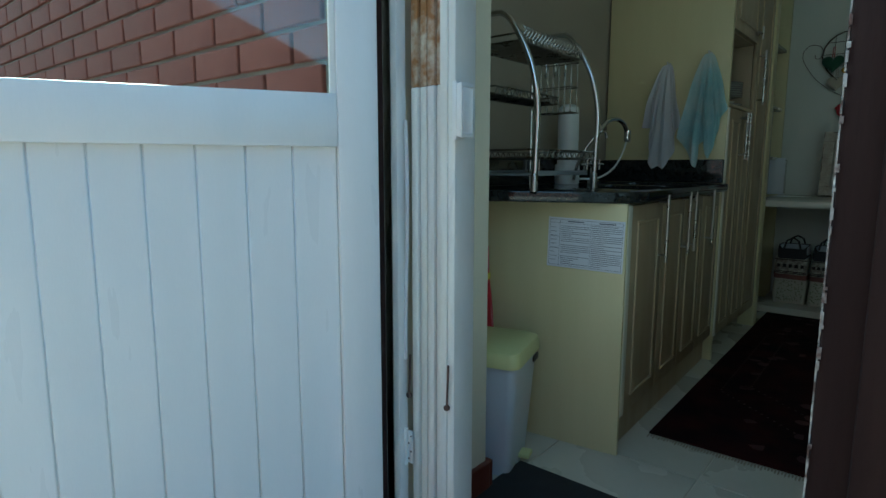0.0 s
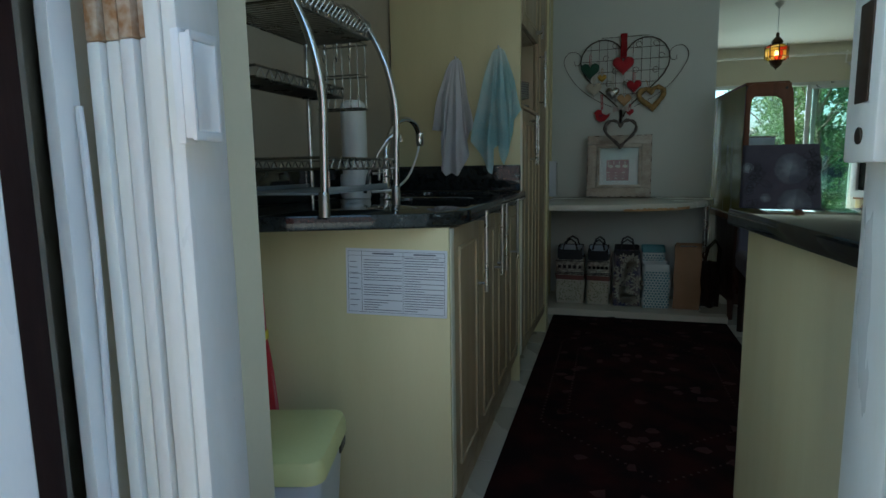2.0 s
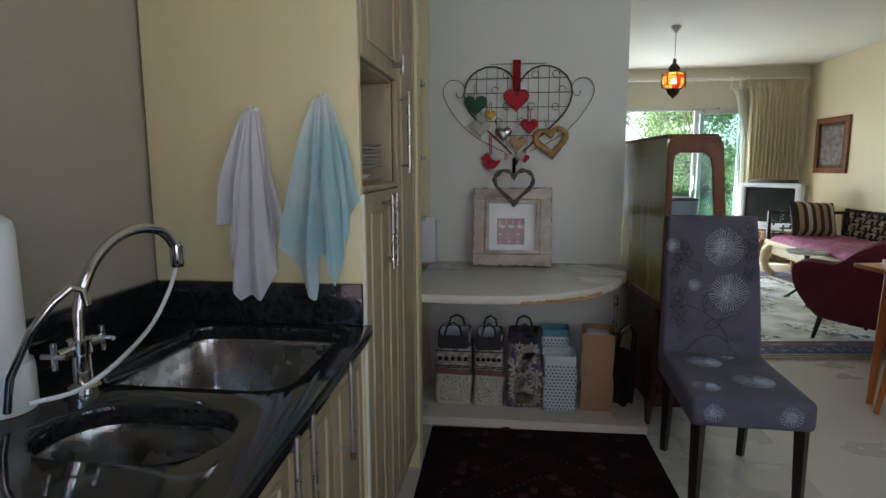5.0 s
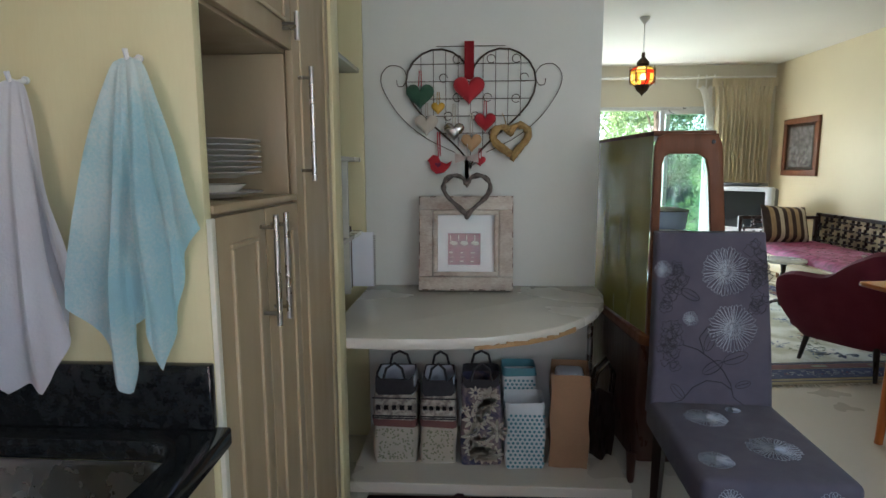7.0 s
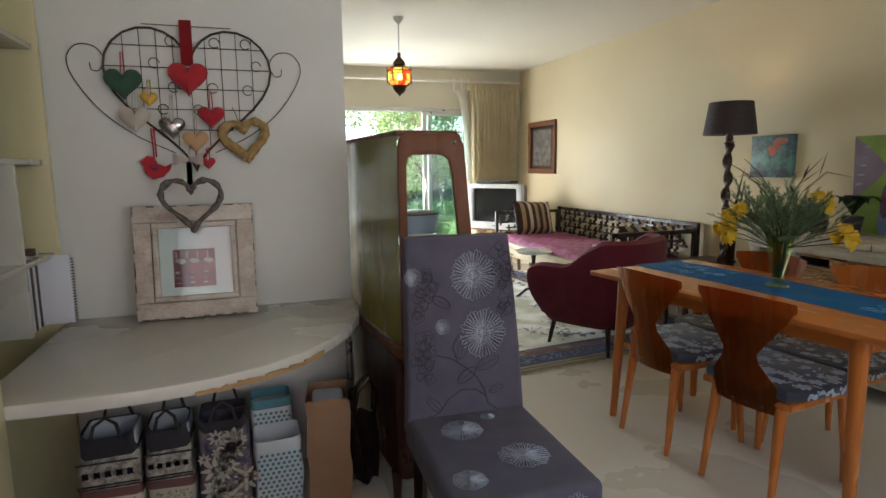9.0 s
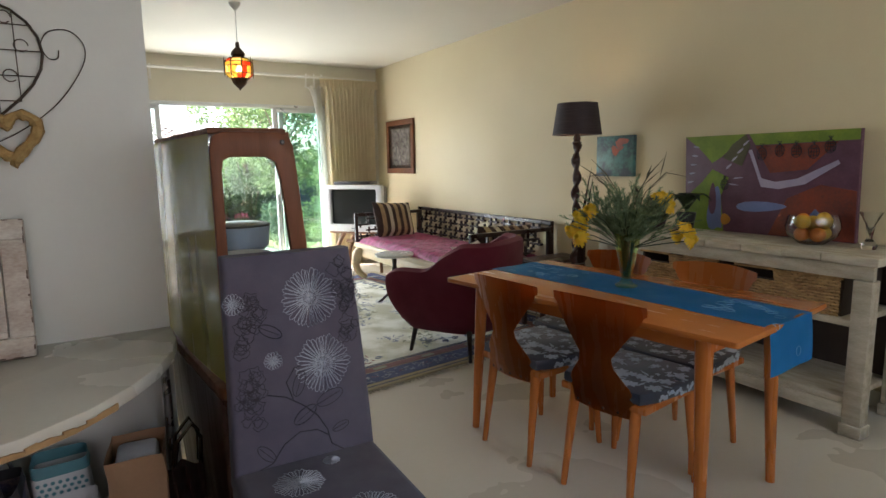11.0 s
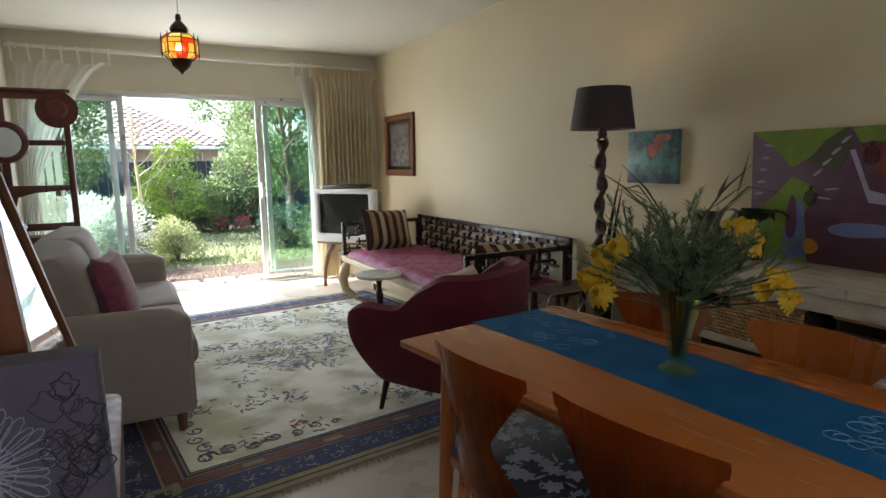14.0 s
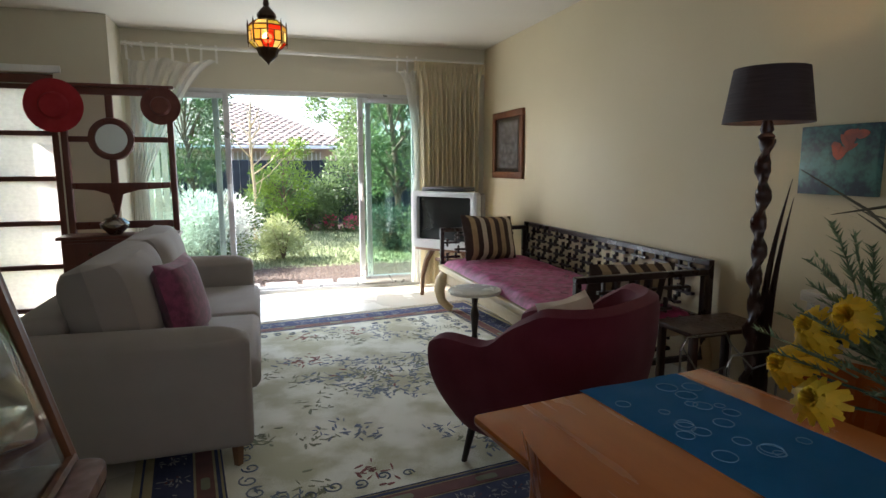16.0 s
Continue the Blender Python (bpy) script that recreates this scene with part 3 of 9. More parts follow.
def cushion(bm, w, h, d, n=10, m=None, pinch=0.55):
    """A stuffed pillow, w by h, d thick in the middle."""
    for side in (1, -1):
        def fn(u, v):
            a, b = 2 * u - 1, 2 * v - 1
            full = (max(0, 1 - a ** 4) * max(0, 1 - b ** 4)) ** pinch
            pull = 1 - 0.06 * (1 - abs(a)) * (1 if abs(b) > 0.9 else 0)
            return Vector((a * w / 2 * (1 - 0.05 * (1 - b * b)), side * d / 2 * full, b * h / 2 * (1 - 0.05 * (1 - a * a)) * pull))
        surface(bm, n, n, fn, 0, m)
    bmesh.ops.remove_doubles(bm, verts=bm.verts, dist=1e-5)
    bmesh.ops.recalc_face_normals(bm, faces=bm.faces)
    return bm


def put(name, bm, material, smooth=False, auto=True):
    me = bpy.data.meshes.new(name)
    bm.to_mesh(me)
    bm.free()
    me.materials.append(M[material] if isinstance(material, str) else material)
    if smooth:
        me.shade_smooth()
        if auto:
            me.set_sharp_from_angle(angle=radians(38))
    return me


def part(name, bm, material, parent, label="", smooth=True):
    """Links a bmesh as one mesh object under a thing or a part."""
    ob = new(name, put(name, bm, material, smooth))
    ob.parent = parent
    return tagged(ob, label)


def thing(name, label, category, at=(0, 0, 0), rz=0.0, group="", m=None, kind=""):
    """An empty at a thing's base, to which its parts are hung."""
    ob = new(name)
    ob.empty_display_size = 0.05
    ob.matrix_world = m if m is not None else pose(*at, 0, 0, rz)
    return tagged(ob, label, category, group, kind)


def solid(name, bm, material, label, category, m=None, group="", kind="", smooth=True):
    """A thing that is one mesh."""
    ob = new(name, put(name, bm, material, smooth))
    if m is not None:
        ob.matrix_world = m
    return tagged(ob, label, category, group, kind)


def structure(name, bm, material, label, category="", smooth=False):
    return tagged(new(name, put(name, bm, material, smooth)), label, category or name.split("_")[0], "", "structure")


def arc(c, r, a0, a1, n, plane="xz"):
    out = []
    for i in range(n + 1):
        a = radians(a0 + (a1 - a0) * i / n)
        u, v = r * math.cos(a), r * math.sin(a)
        out.append({"xz": (c[0] + u, c[1], c[2] + v), "yz": (c[0], c[1] + u, c[2] + v), "xy": (c[0] + u, c[1] + v, c[2])}[plane])
    return out


def heart(n=40, w=1.0):
    """Outline of a heart about w wide, round its middle, point down."""
    out = []
    for i in range(n):
        a = 2 * math.pi * i / n
        out.append((w / 32 * 16 * math.sin(a) ** 3, w / 32 * (13 * math.cos(a) - 5 * math.cos(2 * a) - 2 * math.cos(3 * a) - math.cos(4 * a))))
    return out


def rrect(x0, x1, y0, y1, r, n=5):
    out = []
    for cx, cy, a in ((x1 - r, y1 - r, 0), (x0 + r, y1 - r, 90), (x0 + r, y0 + r, 180), (x1 - r, y0 + r, 270)):
        out += [(cx + r * math.cos(radians(a + 90 * i / n)), cy + r * math.sin(radians(a + 90 * i / n))) for i in range(n + 1)]
    return out


UPRIGHT = pose(0, 0, 0, 90)  # a plate drawn in x and y stands up in x and z, its top facing -y
# ---- the large structure ----
CEIL, EAST, NORTH, WEST, SOUTH = 2.555, 4.42, 10.29, -0.36, 1.87


def wall(name, x0, x1, y0, y1, z0, z1, material, label, cuts=()):
    """A wall with thickness; cuts are openings (a0, a1, z0, z1) along its longer side."""
    bm = B()
    along_x = (x1 - x0) >= (y1 - y0)
    a0, a1 = (x0, x1) if along_x else (y0, y1)
    spans = []
    at = a0
    for c0, c1, h0, h1 in sorted(cuts):
        spans += [(at, c0, z0, z1), (c0, c1, z0, h0), (c0, c1, h1, z1)]
        at = c1
    spans.append((at, a1, z0, z1))
    for s0, s1, h0, h1 in spans:
        if s1 - s0 > 1e-4 and h1 - h0 > 1e-4:
            box(bm, *((s0, s1, y0, y1) if along_x else (x0, x1, s0, s1)), h0, h1)
    return structure(name, bm, material, label, "wall")


floor = structure("floor", box(B(), -0.9, 4.6, 1.5, 10.29, -0.12, -0.004), "floor_beige", "pale beige smooth screed floor", "floor")
structure("ceiling", box(B(), -0.9, 4.7, 1.45, 10.55, CEIL, CEIL + 0.12), "ceiling_white", "off-white painted plaster ceiling", "ceiling")
wall("wall_east", EAST, EAST + 0.22, 1.5, 10.5, -0.1, CEIL, "plaster_yellow", "warm yellow painted plaster wall")
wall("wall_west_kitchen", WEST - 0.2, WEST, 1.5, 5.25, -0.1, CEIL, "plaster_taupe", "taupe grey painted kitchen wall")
wall("wall_west_living", -0.9, -0.7, 5.4, 9.8, -0.1, CEIL, "plaster_cream", "cream painted living room wall")
wall("wall_hearts", -0.9, 1.21, 5.25, 5.40, -0.1, CEIL, "plaster_grey", "pale grey painted partition wall")
wall("wall_south", WEST - 0.2, EAST, 1.5, SOUTH, -0.1, CEIL, "plaster_cream", "cream plaster wall with the kitchen door", cuts=((0.06, 0.95, -0.1, 2.10), (1.35, 3.85, 1.02, 2.05)))
wall("wall_pier", -0.9, 0.86, 9.8, 10.0, -0.1, CEIL, "plaster_cream", "cream plaster wall with a glazed side door", cuts=((-0.2, 0.44, -0.1, 2.06),))
wall("wall_return", 0.66, 0.86, 10.0, 10.5, -0.1, CEIL, "plaster_cream", "cream plaster return wall beside the sliding door")
wall("wall_north", 0.86, EAST, NORTH, NORTH + 0.22, -0.1, CEIL, "plaster_cream", "cream plaster wall round the sliding door", cuts=((0.9, 3.72, -0.1, 2.05),))

# eaves over the garden door
structure("eaves", box(B(), -1.5, 5.2, 10.52, 10.78, 2.36, 2.46, 0.01), "white_paint", "white painted eaves board")

# garden sliding door: three leaves on two tracks
sd = tagged(thing("door_1", "silver aluminium sliding glass door standing open to the garden", "door", kind="structure"), kind="structure")
bm = B()
box(bm, 0.9, 3.72, NORTH + 0.02, NORTH + 0.16, -0.01, 0.03, 0.004)
box(bm, 0.9, 3.72, NORTH + 0.05, NORTH + 0.07, 0.03, 0.05)
box(bm, 0.9, 3.72, NORTH + 0.11, NORTH + 0.13, 0.03, 0.05)
part("threshold", bm, "aluminium", sd)
bm = B()
box(bm, 0.9, 3.72, NORTH + 0.02, NORTH + 0.16, 2.01, 2.05, 0.003)
box(bm, 0.9, 0.945, NORTH + 0.02, NORTH + 0.16, 0.03, 2.01, 0.003)
box(bm, 3.675, 3.72, NORTH + 0.02, NORTH + 0.16, 0.03, 2.01, 0.003)
part("door_frame", bm, "aluminium", sd)


def leaf_glass(x0, x1, y, handle=None):
    bm = B()
    for a, c in ((x0, x0 + 0.055), (x1 - 0.055, x1)):
        box(bm, a, c, y - 0.018, y + 0.018, 0.04, 2.01, 0.003)
    box(bm, x0 + 0.055, x1 - 0.055, y - 0.018, y + 0.018, 0.04, 0.11, 0.003)
    box(bm, x0 + 0.055, x1 - 0.055, y - 0.018, y + 0.018, 1.96, 2.01, 0.003)
    fr = part("sliding_leaf", bm, "aluminium", sd)
    p = part("pane", box(B(), x0 + 0.05, x1 - 0.05, y - 0.003, y + 0.003, 0.1, 1.965), "pane_green", fr, smooth=False)
    p.visible_shadow = False
    if handle:
        bm = B()
        box(bm, handle - 0.012, handle + 0.012, y - 0.045, y - 0.02, 0.95, 1.13, 0.004)
        part("handle", bm, "white_plastic", fr, "white pull handle")


leaf_glass(0.94, 1.76, NORTH + 0.06, 1.73)
leaf_glass(0.92, 1.66, NORTH + 0.12)
leaf_glass(3.02, 3.68, NORTH + 0.06, 3.05)
leaf_glass(3.11, 3.67, NORTH + 0.12)

# glazed side door in the pier
d2 = thing("door_2", "dark red wooden door with five frosted glass panes", "door", kind="structure")
bm = B()
for a, c in ((-0.2, -0.15), (0.39, 0.44)):
    box(bm, a, c, 9.80, 9.92, 0, 2.05, 0.004)
box(bm, -0.15, 0.39, 9.80, 9.92, 1.98, 2.05, 0.004)
for i in range(6):
    box(bm, -0.15, 0.39, 9.83, 9.88, 0.06 + i * 0.375, 0.10 + i * 0.375, 0.003)
part("door_frame", bm, "dark_red_wood", d2)
for i in range(5):
    p = part("pane", box(B(), -0.15, 0.39, 9.853, 9.857, 0.10 + i * 0.375, 0.435 + i * 0.375), "frosted", d2, smooth=False)
    p.visible_shadow = False
structure("lintel_trim", box(B(), -0.25, 0.5, 9.775, 9.80, 2.065, 2.12, 0.004), "white_paint", "white painted trim over the side door", "trim")

# kitchen window with blinds, behind the walk
w1 = thing("window_1", "white kitchen window with half-open slatted blind", "window", kind="structure")
bm = B()
for a, c in ((1.35, 1.40), (2.58, 2.62), (3.80, 3.85)):
    box(bm, a, c, 1.56, 1.62, 1.02, 2.05, 0.003)
for a, c in ((1.02, 1.07), (2.0, 2.05)):
    for s, e in ((1.40, 2.58), (2.62, 3.80)):
        box(bm, s, e, 1.56, 1.62, a, c, 0.003)
part("window_frame", bm, "white_paint", w1)
for s, e in ((1.40, 2.58), (2.62, 3.80)):
    p = part("pane", box(B(), s, e, 1.588, 1.592, 1.07, 2.0), "pane", w1, smooth=False)
    p.visible_shadow = False
for i in range(26):
    part("blind_slat", box(B(), 1.37, 3.83, -0.012, 0.012, -0.0008, 0.0008, m=pose(0, 1.70, 1.08 + i * 0.037, 24)), "white_plastic", w1)
part("window_sill", box(B(), 1.3, 3.9, 1.66, 1.90, 0.995, 1.018, 0.004), "white_paint", w1)

# skirting and thresholds
structure("baseboard_1", box(B(), EAST - 0.016, EAST, 1.87, 10.29, 0, 0.09, 0.004), "plaster_cream", "cream painted skirting board", "baseboard")
structure("baseboard_2", box(B(), WEST, 0.075, SOUTH, SOUTH + 0.018, 0, 0.09, 0.004), "dark_red_wood", "dark red brown wooden skirting board", "baseboard")
structure("baseboard_3", box(B(), 0.06, 0.078, 1.64, SOUTH, 0, 0.09, 0.004), "dark_red_wood", "dark red brown wooden skirting in the doorway", "baseboard")
structure("doorstep", box(B(), 0.06, 0.95, 1.46, 1.66, -0.1, 0.004, 0.004), "paving", "worn cement doorstep", "step")

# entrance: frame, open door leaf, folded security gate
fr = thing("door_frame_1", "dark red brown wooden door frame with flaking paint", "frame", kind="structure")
# Jambs near black, shade put into the colour; the head keeps plain wood.
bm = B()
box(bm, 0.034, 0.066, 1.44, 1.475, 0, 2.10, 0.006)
part("jamb", bm, "jamb_wood_shaded", fr)
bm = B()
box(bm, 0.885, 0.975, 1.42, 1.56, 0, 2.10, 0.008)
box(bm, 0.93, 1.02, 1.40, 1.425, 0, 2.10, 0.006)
part("jamb", bm, "jamb_wood_shaded", fr)
bm = B()
rng = random.Random(4)
z = 0.02
while z < 2.06:
    step = rng.uniform(0.005, 0.02)
    w = rng.uniform(0.001, 0.005)
    box(bm, 0.8835, 0.8855, 1.425, 1.425 + w * 2, z, z + step * 0.92)
    if rng.random() < 0.4:
        box(bm, 0.884, 0.884 + w, 1.4185, 1.4205, z, z + step * 0.8)
    z += step
part("flaked_edge", bm, "chipped_paint", fr, "chipped white undercoat along the edge", smooth=False)
part("head", box(B(), 0.035, 0.975, 1.44, 1.55, 2.10, 2.17, 0.006), "dark_red_wood", fr)
part("inner_jamb", box(B(), 0.035, 0.078, 1.50, 1.53, 0, 2.10, 0.003), "white_paint", fr, "white painted inner stop")

# leaf: local x runs from the hinge edge outwards, y is thickness
HANG = Matrix.Translation((0.112, 1.405, 0)) @ Matrix.Rotation(math.atan2(-0.883, -0.469), 4, "Z")
dl = tagged(thing("door_3", "white painted stable-style door with glass above boards, open", "door", m=HANG), kind="structure")
bm = B()
W = 0.84
for a, c in ((0, 0.08), (W - 0.08, W)):
    box(bm, a, c, -0.02, 0.022, 0.01, 2.06, 0.003)
for a, c in ((0.01, 0.16), (0.968, 1.068), (1.95, 2.06)):
    box(bm, 0.08, W - 0.08, -0.02, 0.022, a, c, 0.003)
part("rail_and_stile", bm, "white_paint", dl)
x = 0.08
for i in range(8):
    w = (W - 0.16) / 8
    part("board", box(B(), x + 0.0001, x + w - 0.0001, -0.006, 0.006, 0.155, 0.973, 0.003, 1), "white_paint", dl)
    x += w
p = part("pane", box(B(), 0.075, W - 0.075, -0.002, 0.003, 1.064, 1.955), "pane", dl, smooth=False)
bm = B()
for a, c in ((0.08, 0.092), (W - 0.092, W - 0.08)):
    box(bm, a, c, 0.003, 0.016, 1.068, 1.95, 0.002)
part("glazing_bead", bm, "white_paint", dl)

# security gate, folded against the left side
gate = thing("security_gate", "white steel folding security gate, pushed open and rusty", "gate", at=(0, 0, 0))
bm = B()
box(bm, 0.196, 0.216, 1.530, 1.60, 0.02, 2.06, 0.004)
box(bm, 0.176, 0.196, 1.528, 1.536, 0.02, 2.06, 0.002)
part("lead_post", bm, "gate_paint", gate)
for i in range(4):
    x = 0.090 + i * 0.0235
    bm = B()
    box(bm, x, x + 0.019, 1.532 + (i % 2) * 0.004, 1.56, 0.03, 1.10, 0.003)
    part("folded_bar", bm, "gate_paint", gate)
    bm = B()
    box(bm, x, x + 0.019, 1.532 + (i % 2) * 0.004, 1.56, 1.10, 2.05, 0.003)
    part("folded_bar", bm, "rust", gate, "rust-streaked upper bar")
bm = B()
box(bm, 0.222, 0.233, 1.512, 1.529, 0.985, 1.10, 0.002)
box(bm, 0.233, 0.247, 1.512, 1.517, 0.99, 1.095, 0.002)
box(bm, 0.217, 0.247, 1.548, 1.553, 0.99, 1.095, 0.002)
box(bm, 0.241, 0.247, 1.512, 1.553, 0.988, 0.998, 0.002)
box(bm, 0.241, 0.247, 1.512, 1.553, 1.087, 1.097, 0.002)
part("latch", bm, "white_paint", gate, "boxed white latch plate")
for x in (0.086, 0.2):
    bm = B()
    rod(bm, (x, 1.525, 0.405), (x + 0.004, 1.525, 0.50), 0.0025)
    lathe(bm, [(0, -0.004), (0.007, -0.003), (0.007, 0.003), (0, 0.004)], 10, (0, 0, 0), m=pose(x, 1.525, 0.402, 90))
    part("drop_pin", bm, "brown_edge", gate, "rusted drop pin")
bm = B()
box(bm, 0.062, 0.077, 1.522, 1.526, 0.235, 0.315, 0.001)
box(bm, 0.083, 0.098, 1.522, 1.526, 0.235, 0.315, 0.001)
rod(bm, (0.080, 1.520, 0.23), (0.080, 1.520, 0.32), 0.005)
part("hinge", bm, "white_paint", gate)
bm = B()
for sx in (0.070, 0.090):
    for k in range(4):
        lathe(bm, [(0.0022, 0), (0.0022, 0.001), (0, 0.001)], 8, m=pose(sx + (0.004 if k % 2 else -0.003), 1.5219, 0.246 + k * 0.019, 90))
part("screw", bm, "brown_edge", gate)
cable = B()
tube(cable, [(0.084 + 0.004 * math.sin(z * 9), 1.521, z) for z in [0.49 + 0.03 * i for i in range(19)]], 0.0042, 8)
solid("cable", cable, "white_plastic", "loose white electric cable hanging by the gate", "cable")

rec = thing("gate_keeper", "white steel keeper post with lock box", "gate", at=(0, 0, 0))
part("post", box(B(), 0.892, 0.912, 1.60, 1.70, 0.02, 2.06, 0.003), "gate_paint", rec)
bm = B()
box(bm, 0.872, 0.8935, 1.625, 1.70, 0.955, 1.16, 0.003)
lb = part("lock_box", bm, "gate_paint", rec)
bm = B()
box(bm, 0.8700, 0.8722, 1.645, 1.675, 1.01, 1.10, 0.0008)
lathe(bm, [(0, 0), (0.008, 0), (0.008, 0.002), (0, 0.002)], 12, m=pose(0.8722, 1.66, 1.135, 0, -90))
lathe(bm, [(0, 0), (0.008, 0), (0.008, 0.002), (0, 0.002)], 12, m=pose(0.8722, 1.66, 0.98, 0, -90))
part("strike", bm, "dark_iron", lb, "dark worn strike slot")
# ---- kitchen ----
TOP = 0.855


def end_y(x):
    return 2.29 + 0.42 * (x - 0.30)


# main worktop, angled at the end nearest the door, with two bowls cut through
outer = [(WEST + 0.005, end_y(WEST)), (0.22, end_y(0.22))]
outer += [(0.25, 2.292), (0.277, 2.318), (0.294, 2.36), (0.298, 2.41)]
outer += [(0.256, 3.49), (WEST + 0.005, 3.49)]
sink_hole = rrect(-0.20, 0.205, 3.02, 3.43, 0.06)
bowl_hole = rrect(-0.12, 0.19, 2.74, 2.93, 0.09)
top = solid("worktop", slab(B(), outer, TOP - 0.036, TOP, [sink_hole, bowl_hole], 0.006), "granite", "polished black granite worktop with two sinks cut in", "worktop")
sp = B()
box(sp, WEST + 0.002, WEST + 0.022, 2.12, 3.468, TOP + 0.001, 0.965, 0.003)
solid("splashback", sp, "granite", "black granite upstand along the kitchen wall", "splashback")
sp = B()
box(sp, WEST + 0.002, 0.235, 3.470, 3.489, TOP + 0.001, 0.965, 0.003)
solid("splashback", sp, "granite", "black granite upstand behind the sink", "splashback")


def bowl(name, x0, x1, y0, y1, r, depth, label):
    bm = B()
    rings = []
    for k, (s, z) in enumerate(((0.004, 0.0), (0.0, -0.012), (-0.006, -depth * 0.8), (-0.03, -depth), (-0.10, -depth - 0.004))):
        rings.append([bm.verts.new((x, y, TOP - 0.037 + z)) for x, y in rrect(x0 - s, x1 + s, y0 - s, y1 + s, max(0.01, r + s * 0.4))])
    for A, C in zip(rings, rings[1:]):
        for i in range(len(A)):
            bm.faces.new((A[i], A[(i + 1) % len(A)], C[(i + 1) % len(A)], C[i]))
    bm.faces.new(rings[-1])
    t = thing(name, label, "sink", at=(0, 0, 0))
    part("bowl", bm, "sink_steel", t)
    bm = B()
    lathe(bm, [(0, 0.003), (0.02, 0.004), (0.036, 0.002), (0.038, -0.002)], 20, ((x0 + x1) / 2, (y0 + y1) / 2, TOP - 0.037 - depth + 0.002))
    part("drain", bm, "chrome", t)
    return t


bowl("sink", -0.20, 0.205, 3.02, 3.43, 0.06, 0.16, "stainless steel undermounted sink, empty")
bowl("prep_sink", -0.12, 0.19, 2.74, 2.93, 0.09, 0.13, "small stainless steel prep sink beside the large one")

# end panel of the base units, facing the door
ang = 6.5
pl = thing("end_panel", "pale yellow laminate end panel of the base units", "panel", at=(0.272, 2.300, 0), rz=ang)
part("board", box(B(), -0.63, 0, 0, 0.018, 0.0, TOP - 0.038, 0.001), "laminate", pl)
note = thing("notice", "laminated printed notice sheet taped to the panel", "notice", at=(0.253, 2.283, 0.766), rz=ang)
note.matrix_world = pose(0.272, 2.300, 0, 0, 0, ang) @ pose(-0.130, 0, 0.684, 0, 1.2) @ Matrix.Diagonal((0.98, 1, 0.96, 1))
part("sheet", box(B(), -0.128, 0.128, -0.003, -0.001, -0.085, 0.085), "paper", note, smooth=False)
bm = B()
rng = random.Random(8)
for col0, col1 in ((-0.082, 0.015), (0.022, 0.120)):
    for r in range(22):
        zz = 0.062 - r * 0.0064
        e = col1 if rng.random() < 0.7 else col0 + (col1 - col0) * rng.uniform(0.3, 0.9)
        if rng.random() < 0.93:
            box(bm, col0, e, -0.0036, -0.0031, zz, zz + 0.0016)
for r in range(9):
    box(bm, -0.118, -0.092 + rng.uniform(-0.01, 0), -0.0036, -0.0031, 0.05 - r * 0.014, 0.0516 - r * 0.014)
for a in (-0.06, 0.045):
    box(bm, a, a + 0.055, -0.0036, -0.0031, 0.071, 0.0745)
part("print", bm, "ink", note, "rows of fine print", smooth=False)
bm = B()
for xx in (-0.122, -0.087, 0.0185, 0.122):
    box(bm, xx - 0.0004, xx + 0.0004, -0.0036, -0.0031, -0.078, 0.078)
for zz in (-0.078, -0.02, 0.02, 0.067, 0.078):
    box(bm, -0.122, 0.122 if zz in (-0.078, 0.067, 0.078) else -0.087, -0.0037, -0.0032, zz - 0.0004, zz + 0.0004)
part("ruled_table", bm, "ink", note, smooth=False)


def bar_handle(bm, x, y, z0, z1, out=0.032, r=0.006):
    rod(bm, (x + out, y, z0), (x + out, y, z1), r, seg=10)
    for z in (z0 + 0.025, z1 - 0.025):
        rod(bm, (x, y, z), (x + out, y, z), 0.0042, seg=8)


def panel_door(unit, x, y0, y1, z0, z1, hy, hz0, hz1, material="cab_paint"):
    """A framed door facing +x with a raised moulding and a bar handle."""
    bm = B()
    box(bm, x - 0.018, x, y0 + 0.0015, y1 - 0.0015, z0, z1, 0.003)
    d = part("door", bm, material, unit)
    bm = B()
    f = 0.05
    a0, a1, b0, b1 = y0 + f, y1 - f, z0 + f, z1 - f
    for s, e, h0, h1 in ((a0, a1, b0, b0 + 0.01), (a0, a1, b1 - 0.01, b1), (a0, a0 + 0.01, b0 + 0.01, b1 - 0.01), (a1 - 0.01, a1, b0 + 0.01, b1 - 0.01)):
        box(bm, x - 0.001, x + 0.006, s, e, h0, h1, 0.003)
    part("moulding", bm, "cab_mould", d)
    bm = B()
    bar_handle(bm, x, hy, hz0, hz1)
    part("handle", bm, "steel", d, "brushed steel bar handle")
    return d


def base_unit(y0, y1, doors):
    u = thing("base_cabinet", "cream framed base cabinet under the granite worktop", "cabinet", m=pose(0.268, 2.35, 0, 0, 0, 2.2) @ pose(-0.246, -2.35, 0), group="base cabinets under the sink")
    bm = B()
    box(bm, WEST + 0.06, 0.225, y0 + 0.002, y1 - 0.002, 0.12, 0.66, 0.002)
    box(bm, 0.200, 0.2255, y0 + 0.002, y1 - 0.002, 0.66, TOP - 0.04, 0.002)
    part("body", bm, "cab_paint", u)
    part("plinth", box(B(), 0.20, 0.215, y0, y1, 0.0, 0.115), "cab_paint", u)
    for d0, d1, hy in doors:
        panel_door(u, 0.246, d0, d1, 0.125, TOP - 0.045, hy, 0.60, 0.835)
    return u


